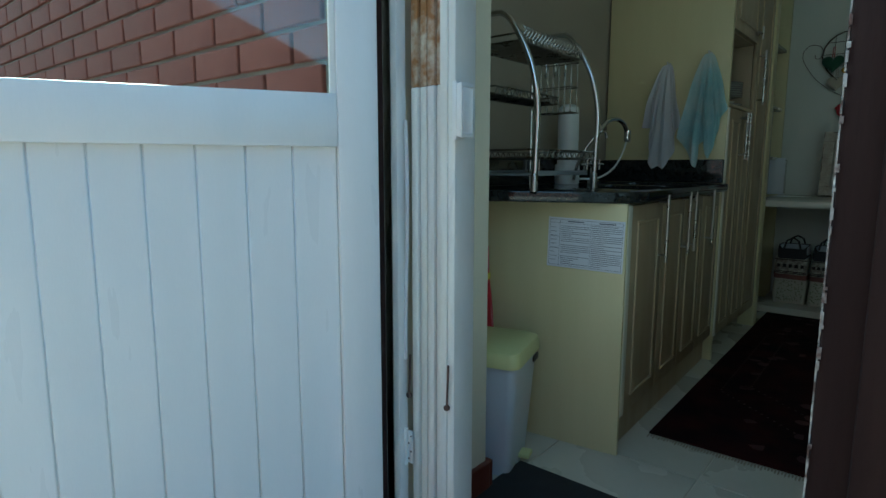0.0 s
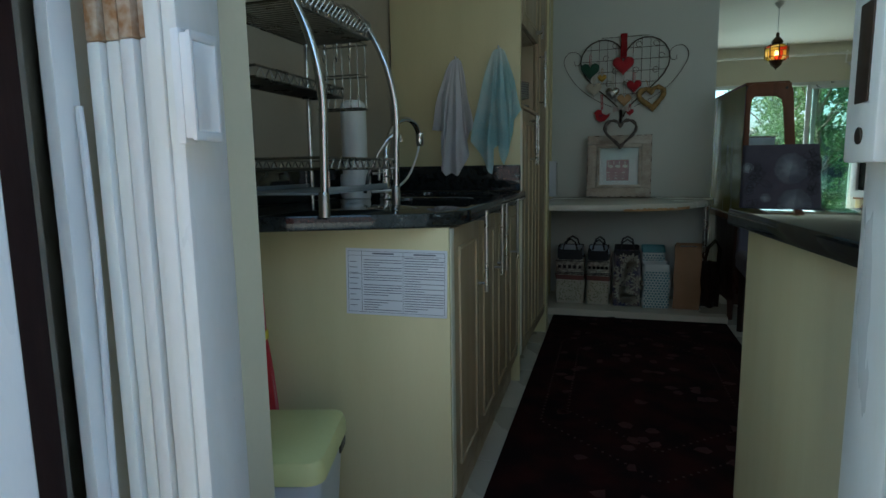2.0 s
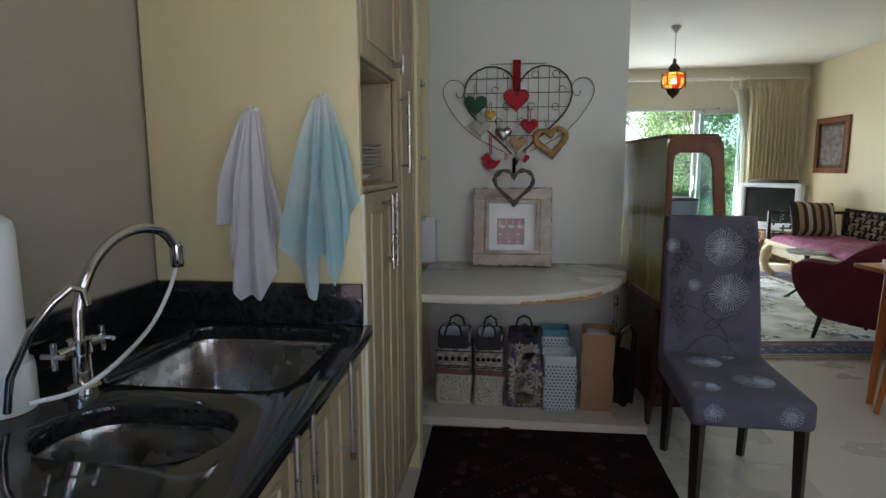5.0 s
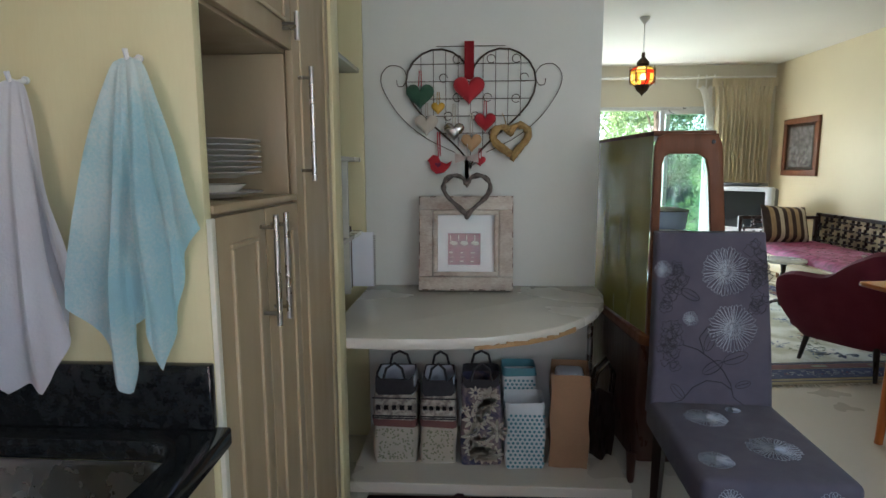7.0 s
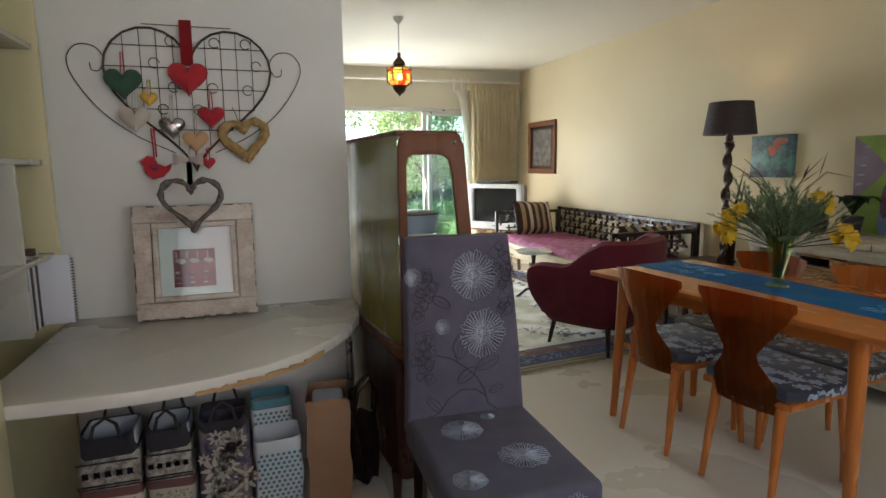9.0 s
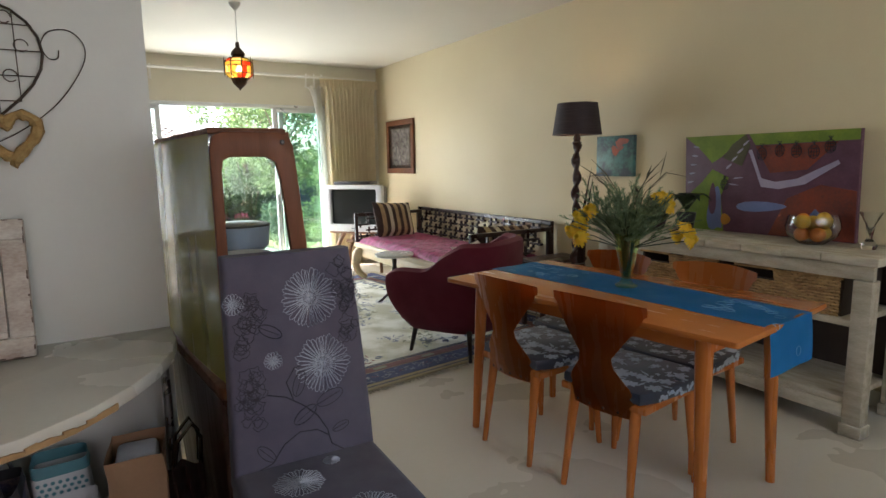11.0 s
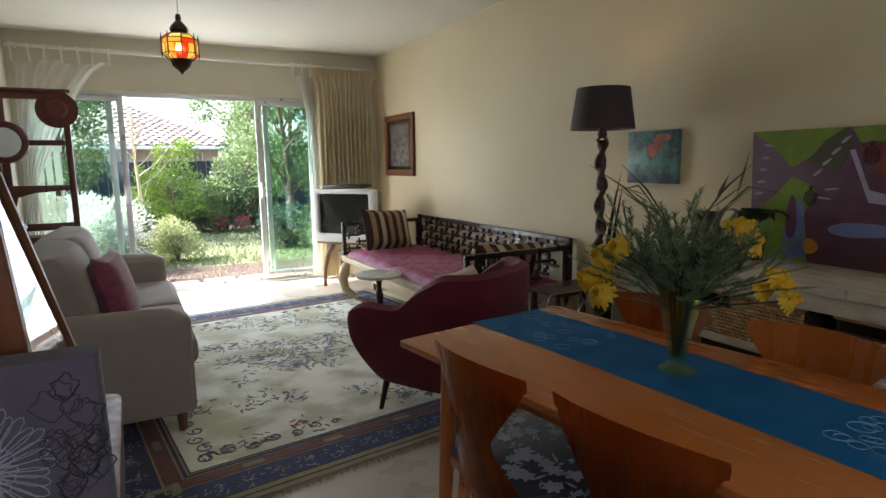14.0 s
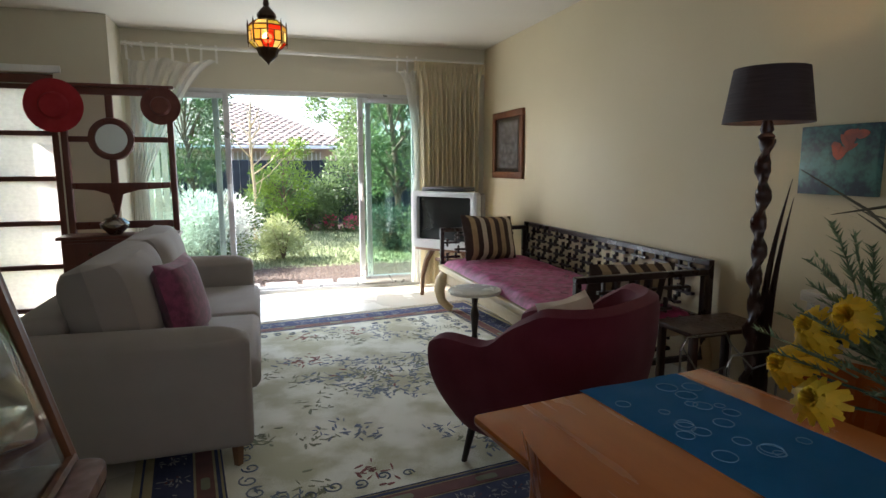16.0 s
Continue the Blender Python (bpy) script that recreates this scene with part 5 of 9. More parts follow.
for x, y in ((1.30, 4.86), (1.56, 4.86), (1.30, 5.46), (1.56, 5.46)):
    part("leg", rod(B(), (x, y, 0.13), (x, y, 0.0), 0.022, 0.014), "dark_wood", vt)
bm = B()
surface(bm, 1, 8, lambda u, v: Vector((1.306 - 0.068 * v - 0.012 * math.sin(v * 3.14), FY + 0.012 + (BY - FY - 0.02) * v, Z0 + (Z1 - Z0 - 0.006) * u)), 0.016)
part("side_panel", bm, "green_laminate", vt, "glossy olive green side panel")
part("top", slab(B(), [(1.305, FY + 0.01), (vx(Z1) - 0.01, FY + 0.01), (vb(Z1) - 0.01, BY), (1.245, BY)], Z1 - 0.006, Z1 + 0.012, (), 0.004), "brown_wood", vt)


def tapered_frame(y, d, side):
    """Wood frame in x and z with a rounded opening."""
    fr = [(1.302, Z0), (side(Z0), Z0)]
    fr += [(side(Z1 - 0.04) + 0.0, Z1 - 0.04), (side(Z1) - 0.012, Z1 - 0.008), (side(Z1) - 0.045, Z1)]
    fr += [(1.34, Z1), (1.312, Z1 - 0.012), (1.302, Z1 - 0.05)]
    hole = [(1.332, Z0 + 0.06), (side(Z0) - 0.055, Z0 + 0.06), (side(Z1 - 0.14) - 0.052, Z1 - 0.14), (side(Z1 - 0.09) - 0.06, Z1 - 0.09), (side(Z1 - 0.07) - 0.085, Z1 - 0.072), (1.355, Z1 - 0.072), (1.338, Z1 - 0.082), (1.332, Z1 - 0.11)]
    bm = slab(B(), fr, 0, d, [hole], 0.006)
    bmesh.ops.transform(bm, matrix=pose(0, y + d, 0, 90) @ Matrix.Identity(4), verts=bm.verts)
    return bm


f = part("front_frame", tapered_frame(FY - 0.022, 0.022, vx), "brown_wood", vt)
part("screw_cap", lathe(B(), [(0, 0.004), (0.006, 0.003), (0.008, 0)], 12, m=pose(vx(Z1) - 0.03, FY - 0.0225, Z1 - 0.03, 90)), "espresso", f)
part("back_frame", tapered_frame(BY, 0.022, vb), "brown_wood", vt)
bm = B()
tube(bm, [(vb(Z0) - 0.012, BY - 0.005, Z0), (vb(Z1) - 0.012, BY - 0.005, Z1)], 0.014, 6)
tube(bm, [(vx(Z0) - 0.012, FY + 0.012, Z0), (vx(Z1) - 0.012, FY + 0.012, Z1)], 0.012, 6)
tube(bm, [(vx(Z0) - 0.008, FY, Z0 + 0.012), (vb(Z0) - 0.008, BY, Z0 + 0.012)], 0.012, 6)
part("corner_post", bm, "brown_wood", vt)
for side, m4 in ((vx, FY - 0.008), (vb, BY + 0.01)):
    bm = B()
    vs = [bm.verts.new(p) for p in ((1.326, m4, Z0 + 0.05), (side(Z0) - 0.05, m4, Z0 + 0.05), (side(Z1) - 0.05, m4, Z1 - 0.06), (1.326, m4, Z1 - 0.06))]
    bm.faces.new(vs)
    p = part("pane", bm, "pane", vt, smooth=False)
    p.visible_shadow = False
bm = B()
vs = [bm.verts.new(p) for p in ((vx(Z0) - 0.012, FY, Z0 + 0.02), (vb(Z0) - 0.012, BY, Z0 + 0.02), (vb(Z1) - 0.012, BY, Z1 - 0.006), (vx(Z1) - 0.012, FY, Z1 - 0.006))]
bm.faces.new(vs)
p = part("pane", bm, "pane_green", vt, smooth=False)
p.visible_shadow = False
part("glass_shelf", slab(B(), [(1.312, FY + 0.02), (1.548, FY + 0.02), (1.488, BY - 0.02), (1.262, BY - 0.02)], 1.018, 1.026, (), 0.001), "pane_green", vt)
part("glass_shelf", slab(B(), [(1.312, FY + 0.02), (1.566, FY + 0.02), (1.54, BY - 0.02), (1.262, BY - 0.02)], 0.80, 0.808, (), 0.001), "pane_green", vt)
pt = thing("casserole", "pale blue enamel casserole in the display cabinet", "pot", at=(1.425, 5.0, 1.0265))
part("pot", lathe(B(), [(0, 0.0), (0.075, 0.0), (0.088, 0.012), (0.095, 0.078), (0.09, 0.078), (0.08, 0.01), (0, 0.006)], 28), "pot_blue", pt)
part("lid", lathe(B(), [(0.098, 0.079), (0.098, 0.084), (0.06, 0.092), (0, 0.094)], 28), "black_plastic", pt, "dark rimmed lid")
st_ = B()
box(st_, -0.07, 0.07, -0.09, 0.09, 0, 0.028, 0.003)
solid("book", st_, "brown_edge", "dark book lying in the display cabinet", "book", m=pose(1.38, 5.32, 1.0265, 0, 0, 9))
st_ = B()
lathe(st_, [(0, 0), (0.05, 0), (0.085, 0.012), (0.086, 0.015), (0.05, 0.004), (0, 0.004)], 24)
solid("dish", st_, "porcelain", "white dish on the cabinet shelf", "dish", m=pose(1.40, 4.83, 1.0265) @ Matrix.Scale(0.85, 4))

# dining table
TB = pose(2.90, 4.722, 0, 0, 0, 7.3)
tb = thing("dining_table", "honey orange wooden dining table with tapered legs", "table", m=TB)
bm = B()
slab(bm, rrect(-0.365, 0.365, -0.70, 0.69, 0.012, 3), 0.728, 0.750, (), 0.005)
part("tabletop", bm, "orange_wood", tb)
bm = B()
for x in (-0.27, 0.27):
    box(bm, x - 0.01, x + 0.01, -0.55, 0.55, 0.660, 0.728, 0.002)
for y in (-0.56, 0.56):
    box(bm, -0.26, 0.26, y - 0.01, y + 0.01, 0.660, 0.728, 0.002)
part("apron", bm, "orange_wood", tb)
for x in (-1, 1):
    for y in (-1, 1):
        part("leg", tube(B(), [(x * 0.262, y * 0.545, 0.728), (x * 0.288, y * 0.572, 0.0)], [0.031, 0.017], 14), "chair_wood", tb)

# runner cloth over the table, hanging over the near end
rn = thing("table_runner", "bright blue table runner with ring embroidery", "runner", m=TB @ pose(0.068, 0, 0, 0, 0, -2.6))


def cloth_at(s):
    """Height and run of the cloth at s metres from its far end."""
    if s < 1.395:
        return (0.692 - s, 0.7515)
    return (-0.703 - 0.012 * math.sin((s - 1.395) * 9), 0.7515 - (s - 1.395))


bm = B()
surface(bm, 12, 56, lambda u, v: Vector(((u - 0.5) * 0.315 + (0.012 * math.sin(v * 5)), cloth_at(v * 1.565)[0], cloth_at(v * 1.565)[1] + (0.0012 * math.sin(u * 9 + v * 40)))), 0.0016)
part("cloth", bm, "runner", rn)
bm = B()
rng = random.Random(12)
for k in range(40):
    end = k % 2
    s = rng.uniform(0.06, 0.42) if end else rng.uniform(1.12, 1.52)
    u = rng.uniform(-0.12, 0.12)
    r = rng.uniform(0.012, 0.026)
    pts = []
    for i in range(18):
        a = 2 * math.pi * i / 18
        yy, zz = cloth_at(s + r * math.sin(a))
        off = 0.0022
        pts.append((u + r * math.cos(a) + 0.012 * math.sin(s / 1.68 * 5), yy - (off if zz < 0.745 else 0), zz + (off if zz > 0.745 else 0)))
    tube(bm, pts, 0.0010, 4, True)
tagged(part("ring_embroidery", bm, "runner_ring", rn), kind="stuff")


# plywood chairs; face +x
def dining_chair():
    t = thing("dining_chair", "bent plywood dining chair with blue floral seat", "chair", group="dining chairs round the table")

    def half_w(v):
        # wide rounded top, narrow waist, wider foot at the seat
        pts = ((0, 0.155), (0.25, 0.135), (0.42, 0.075), (0.50, 0.07), (0.62, 0.11), (0.80, 0.172), (0.94, 0.205), (1.0, 0.203))
        for (a, p), (c, q) in zip(pts, pts[1:]):
            if v <= c:
                k = (v - a) / (c - a)
                return p + (q - p) * k
        return pts[-1][1]

    def fn(u, v):
        a = 2 * u - 1
        w = half_w(v)
        return Vector((-0.205 - 0.075 * v + 0.045 * (a * w / 0.2) ** 2, a * w, 0.36 + 0.455 * v - 0.014 * (a * a) * (v > 0.9)))
    part("backrest", surface(B(), 16, 26, fn, 0.012), "chair_wood", t)
    bm = B()
    out = [(-0.20, -0.17), (-0.12, -0.20), (0.10, -0.225), (0.19, -0.20), (0.21, -0.12), (0.21, 0.12), (0.19, 0.20), (0.10, 0.225), (-0.12, 0.20), (-0.20, 0.17)]
    slab(bm, out, 0.425, 0.475, (), 0.016)
    st = part("seat", bm, "seat_navy", t, "navy and silver floral seat pad")
    bm = B()
    rng = random.Random(5)
    for k in range(34):
        x, y = rng.uniform(-0.17, 0.18), rng.uniform(-0.19, 0.19)
        R, n, lobes = rng.uniform(0.016, 0.030), 24, rng.choice((5, 6, 7))
        ph = rng.uniform(0, 6)
        slab(bm, [(x + R * (0.82 + 0.26 * math.cos(lobes * a + ph)) * math.cos(a), y + R * (0.82 + 0.26 * math.cos(lobes * a + ph)) * math.sin(a)) for a in [2 * math.pi * i / n for i in range(n)]], 0.474, 0.4762 + 0.0002 * (k % 4))
    for k in range(70):
        x, y, a = rng.uniform(-0.175, 0.185), rng.uniform(-0.195, 0.195), rng.uniform(0, 6.28)
        L, w = rng.uniform(0.012, 0.026), rng.uniform(0.003, 0.007)
        slab(bm, [(x - L * math.cos(a), y - L * math.sin(a)), (x + w * math.sin(a), y - w * math.cos(a)), (x + L * math.cos(a), y + L * math.sin(a)), (x - w * math.sin(a), y + w * math.cos(a))], 0.474, 0.4759)
    for k in range(34):
        for sy in (-1, 1):
            x, z, R = -0.12 + 0.30 * k / 34, rng.uniform(0.438, 0.462), rng.uniform(0.004, 0.012)
            yb = 0.20 + 0.025 * min(1, (x + 0.12) / 0.2) if x < 0.1 else 0.222
            lathe(bm, [(0, 0.0012), (R, 0.0008), (R, 0)], 7, m=pose(x, sy * yb, z, -90 * sy))
    tagged(part("flower_print", bm, "seat_bloom", st, "pale blue woven blossoms and leaves", smooth=False), kind="stuff")
    bm = B()
    box(bm, -0.195, 0.19, -0.19, 0.19, 0.395, 0.424, 0.006)
    part("seat_frame", bm, "chair_wood", t)
    for x, y, dx, dy in ((-0.17, -0.135, -0.05, -0.015), (-0.17, 0.135, -0.05, 0.015), (0.16, -0.165, 0.03, -0.025), (0.16, 0.165, 0.03, 0.025)):
        part("leg", tube(B(), [(x, y, 0.396), (x + dx, y + dy, 0.0)], [0.022, 0.012], 10), "chair_wood", t)
    bm = B()
    for y in (-0.09, -0.03, 0.03, 0.09):
        lathe(bm, [(0, 0.003), (0.005, 0.002), (0.006, 0)], 8, m=pose(-0.2175 + 0.045 * (y / 0.2) ** 2 - 0.006, y, 0.385, 0, -90))
    part("screw", bm, "brass_dark", t)
    return t


c1 = dining_chair()
c1.matrix_world = pose(2.727, 4.98, 0, 0, 0, 4)
copy_thing(c1, pose(2.785, 4.515, 0, 0, 0, 8))
copy_thing(c1, pose(3.165, 5.12, 0, 0, 0, 185))
copy_thing(c1, pose(3.215, 4.60, 0, 0, 0, 184))

# vase of flowers
vs_ = thing("vase", "green tinted glass vase of water", "vase", at=(2.974, 4.712, 0.7535))
bm = B()
lathe(bm, [(0, 0.002), (0.046, 0.0), (0.048, 0.006), (0.03, 0.016), (0.022, 0.03), (0.03, 0.08), (0.046, 0.16), (0.055, 0.215), (0.058, 0.235), (0.055, 0.235), (0.042, 0.165), (0.026, 0.085), (0.017, 0.036), (0, 0.03)], 28)
part("glass", bm, "vase_glass", vs_)
bq = thing("bouquet", "bunch of feathery greenery and yellow chrysanthemums", "flowers", at=(2.974, 4.712, 0.805))
rng = random.Random(17)
bm = B()
for k in range(20):
    a = rng.uniform(0, 6.283)
    tube(bm, [(0.012 * math.cos(a), 0.012 * math.sin(a), -0.01), (0.03 * math.cos(a + 1), 0.03 * math.sin(a + 1), 0.17), (0.07 * math.cos(a + 1.2), 0.07 * math.sin(a + 1.2), 0.28)], 0.0025, 5)
part("stem", bm, "foliage_dark", bq)
bm = B()


def frond(bm, p, d, L, n=20):
    """A fine upright sprig: short needles along a slightly bowed rib."""
    d = d.normalized()
    side = d.cross(Vector((0.3, 0.2, 1))).normalized()
    bow = Vector((d.x, d.y, 0)) * 0.25 * L
    pts = [p + d * L * t + bow * t * t for t in (0, 0.25, 0.5, 0.75, 1)]
    tube(bm, pts, [0.0018, 0.0015, 0.0012, 0.0009, 0.0005], 3)
    for i in range(n):
        t = 0.15 + 0.85 * i / n
        q = p + d * L * t + bow * t * t
        for s in (-1, 1):
            w = (side * s + d * 1.1 + Vector((rng.uniform(-0.7, 0.7), rng.uniform(-0.7, 0.7), rng.uniform(-0.3, 0.5)))).normalized()
            l = 0.030 * (1 - 0.4 * t) * rng.uniform(0.6, 1.2)
            n2 = w.cross(Vector((rng.uniform(-1, 1), rng.uniform(-1, 1), 1))).normalized() * 0.0024
            bm.faces.new([bm.verts.new(x) for x in (q - n2, q + n2, q + w * l)])


for k in range(230):
    a = rng.uniform(0, 6.283)
    el = rng.uniform(0.7, 1.5) if k % 3 else rng.uniform(0.3, 0.9)
    d = Vector((math.cos(a) * math.cos(el), math.sin(a) * math.cos(el), math.sin(el)))
    q = rng.random()
    base = Vector((0.025 * math.cos(a) + d.x * 0.19 * q, 0.025 * math.sin(a) + d.y * 0.19 * q, rng.uniform(0.12, 0.17) + 0.19 * q * d.z))
    turn = Vector((rng.uniform(-0.6, 0.6), rng.uniform(-0.6, 0.6), rng.uniform(-0.2, 0.4)))
    frond(bm, base, d + turn * q, rng.uniform(0.06, 0.13))
part("greenery", bm, "foliage_grey", bq, "grey green feathery sprays", smooth=False)
bm = B()
for k in range(5):
    a = (2.4, 1.6, 4.4, 5.6, 3.2)[k]
    p = [Vector((0, 0, 0.2)), Vector((0.07 * math.cos(a), 0.07 * math.sin(a), 0.36)), Vector((0.15 * math.cos(a), 0.15 * math.sin(a), 0.44)), Vector((0.24 * math.cos(a), 0.24 * math.sin(a), 0.42 if k % 2 else 0.50))]
    tube(bm, p, [0.002, 0.0018, 0.003, 0.0006], 4)
    for j in range(3):
        b0 = p[1].lerp(p[2], j / 3)
        dirv = Vector((math.cos(a + rng.uniform(-1, 1)), math.sin(a + rng.uniform(-1, 1)), rng.uniform(0.1, 1.0))).normalized()
        sd_ = dirv.cross(Vector((0, 0, 1))).normalized() * 0.005
        l = rng.uniform(0.08, 0.14)
        v = [bm.verts.new(x) for x in (b0, b0 + dirv * l * 0.4 + sd_, b0 + dirv * l, b0 + dirv * l * 0.4 - sd_)]
        bm.faces.new(v)
part("reed", bm, "dry_reed", bq, "dark arching reeds", smooth=False)


def bloom(c, d, r):
    bm = B()
    d = d.normalized()
    s = d.cross(Vector((0, 0, 1))).normalized()
    u = s.cross(d)
    for lay in range(5):
        n = 16 - 2 * lay
        for k in range(n):
            a = 2 * math.pi * (k + 0.5 * lay) / n + rng.uniform(-0.1, 0.1)
            o = math.cos(a) * s + math.sin(a) * u
            t = math.cos(a + 1.57) * s + math.sin(a + 1.57) * u
            l = r * (1 - 0.16 * lay) * rng.uniform(0.85, 1.1)
            h = r * (0.10 + 0.22 * lay)
            p0, p1, p2 = c, c + o * l * 0.6 + d * h, c + o * l + d * (h * 0.5 + 0.2 * r * (lay - 1.6) * 0.6)
            w = t * r * 0.17
            v = [bm.verts.new(x) for x in (p0, p1 + w, p2 + w * 0.5, p2 - w * 0.5, p1 - w)]
            bm.faces.new(v)
    return bm


for k, (lat, dep, z) in enumerate(((-0.20, 0.03, 0.31), (-0.165, 0.0, 0.335), (-0.235, 0.02, 0.25), (-0.215, -0.045, 0.225), (-0.185, 0.06, 0.265), (0.13, 0.0, 0.385), (0.17, 0.03, 0.375), (0.15, -0.045, 0.35), (0.235, 0.0, 0.255), (0.27, 0.03, 0.225), (0.25, -0.04, 0.205), (0.215, 0.02, 0.215))):
    p = Vector((lat * 0.855 + dep * 0.52, -lat * 0.52 + dep * 0.855, z - 0.055))
    d = Vector((p.x, p.y, 0.12 if z < 0.34 else 0.22))
    fl_ = part("chrysanthemum", bloom(p, d + Vector((-0.10, -0.14, 0)), 0.040), "petal", bq, "yellow chrysanthemum head", smooth=False)
    part("stalk", tube(B(), [(p.x * 0.12, p.y * 0.12, 0.12), (p.x * 0.6, p.y * 0.6, 0.10 + (p.z - 0.10) * 0.75), tuple(p)], [0.0024, 0.0022, 0.003], 5), "foliage_dark", fl_)

# sideboard of pale rustic timber with wicker drawers
sb = thing("sideboard", "pale rustic timber sideboard with open shelves", "sideboard")
SX0, SX1, SY0, SY1 = 3.93, 4.405, 4.16, 5.78
rng = random.Random(2)
y = SY0 - 0.02
while y < SY1 + 0.01:
    w = rng.uniform(0.17, 0.24)
    e = min(y + w, SY1 + 0.02)
    part("plank", box(B(), SX0 - 0.02 + rng.uniform(-0.004, 0.004), SX1, y + 0.002, e - 0.002, 0.815 + rng.uniform(-0.002, 0.0015), 0.852, 0.004), "rustic", sb)
    y += w
part("front_rail", box(B(), SX0, SX0 + 0.03, SY0, SY1, 0.745, 0.813, 0.004), "rustic", sb)
for x in (SX0 + 0.035, SX1 - 0.04):
    for y in (SY0 + 0.04, SY1 - 0.04):
        bm = B()
        box(bm, x - 0.038, x + 0.038, y - 0.04, y + 0.04, 0.0, 0.813 if x > 4.1 else 0.744, 0.006)
        box(bm, x - 0.045, x + 0.045, y - 0.048, y + 0.048, 0.0, 0.06, 0.006)
        part("leg", bm, "rustic", sb)
for z in (0.15, 0.52):
    part("shelf_board", box(B(), SX0 + 0.01, SX1 - 0.005, SY0 + 0.08, SY1 - 0.08, z, z + 0.03, 0.004), "rustic", sb)
part("lower_rail", box(B(), SX0 - 0.002, SX0 + 0.028, SY0 + 0.08, SY1 - 0.08, 0.085, 0.149, 0.004), "rustic", sb)
# Near-black colour stands for the shade deep in the shelves.
part("back_board", box(B(), SX1 - 0.006, SX1, SY0 + 0.08, SY1 - 0.08, 0.18, 0.80), "rustic_shade", sb)


def basket(y0, y1):
    t = thing("wicker_drawer", "honey wicker drawer basket with a cut-out handle", "basket", group="wicker drawers in the sideboard")
    z0, z1 = 0.5505, 0.735
    cy = (y0 + y1) / 2
    bm = B()
    n, rows = 30, 12
    x = SX0 + 0.04
    for r in range(rows):
        z = z0 + 0.008 + (z1 - z0 - 0.016) * r / (rows - 1)
        pts = []
        for i in range(n + 1):
            yy = y0 + 0.008 + (y1 - y0 - 0.016) * i / n
            if z > z1 - 0.055 and abs(yy - cy) < 0.05:
                yy = cy + math.copysign(0.05, yy - cy + 1e-6)
            pts.append((x + (0.005 if (i + r) % 2 else -0.005), yy, z))
        tube(bm, pts, 0.0078, 4)
    part("weave", bm, "wicker", t, smooth=False)
    # Dark sheets paint the shade inside the basket, behind the weave.
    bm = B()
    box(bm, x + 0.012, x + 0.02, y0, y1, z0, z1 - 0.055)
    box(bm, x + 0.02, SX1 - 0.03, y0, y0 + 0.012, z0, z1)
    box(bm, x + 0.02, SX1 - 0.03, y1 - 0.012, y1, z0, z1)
    part("liner", bm, "rustic_shade", t)
    bm = B()
    tube(bm, [(x, y0, z1), (x, cy - 0.055, z1), (x, cy - 0.045, z1 - 0.03), (x, cy, z1 - 0.05), (x, cy + 0.045, z1 - 0.03), (x, cy + 0.055, z1), (x, y1, z1)], 0.010, 6)
    part("rim", bm, "wicker", t)
    return t


basket(4.30, 4.83)
basket(4.93, 5.46)

# painting standing on the sideboard
pa = thing("painting", "large abstract painting of birds and plants in green and purple", "painting", at=(4.385, 5.42, 0.853), rz=-90)
pa.matrix_world = pose(4.345, 5.42, 0.853, 0, 0, -90) @ pose(0, 0, 0, 3)
PWID, PH = 1.0, 0.585
part("canvas", box(B(), 0, PWID, 0.0, 0.03, 0, PH, 0.003), "art_purple", pa)


def art(name, polys, material, lift):
    bm = B()
    for p in polys:
        slab(bm, p, 0, 0.0012 + lift, (), 0)
    bmesh.ops.transform(bm, matrix=UPRIGHT, verts=bm.verts)
    return part(name, bm, material, pa, smooth=False)


def leafp(x, z, a, l, w):
    pts = []
    for i in range(14):
        t = 2 * math.pi * i / 14
        u, v = l * math.cos(t), w * math.sin(t) * (1 - 0.3 * math.cos(t))
        pts.append((x + u * math.cos(a) - v * math.sin(a), z + u * math.sin(a) + v * math.cos(a)))
    return pts


art("green_field", [[(0, 0.585), (0.40, 0.585), (0.25, 0.455), (0.19, 0.42), (0.10, 0.51)], [(0, 0), (0.27, 0), (0.25, 0.22), (0.30, 0.33), (0.24, 0.36), (0.19, 0.38), (0.12, 0.30), (0.05, 0.24), (0, 0.2)], [(0.42, 0.585), (0.995, 0.585), (0.995, 0.53), (0.46, 0.52)]], "art_green", 0.0)
art("olive_field", [[(0.40, 0.584), (0.43, 0.52), (0.38, 0.40), (0.26, 0.45), (0.32, 0.53)]], "art_olive", 0.0006)
art("maroon_field", [[(0.55, 0.005), (0.995, 0.005), (0.995, 0.27), (0.82, 0.30), (0.65, 0.22)], [(0.46, 0.515), (0.9, 0.525), (0.75, 0.38), (0.55, 0.36)]], "art_maroon", 0.0003)
art("blue_figure", [leafp(0.21, 0.14, 1.45, 0.14, 0.045), leafp(0.50, 0.165, 0.05, 0.15, 0.03), [(0.73, 0.08), (0.80, 0.17), (0.88, 0.08)], [(0.20, 0.02), (0.26, 0.02), (0.25, 0.2), (0.21, 0.2)]], "art_blue", 0.0009)
art("purple_heart", [leafp(0.195, 0.20, 1.55, 0.10, 0.025)], "art_purple", 0.0012)
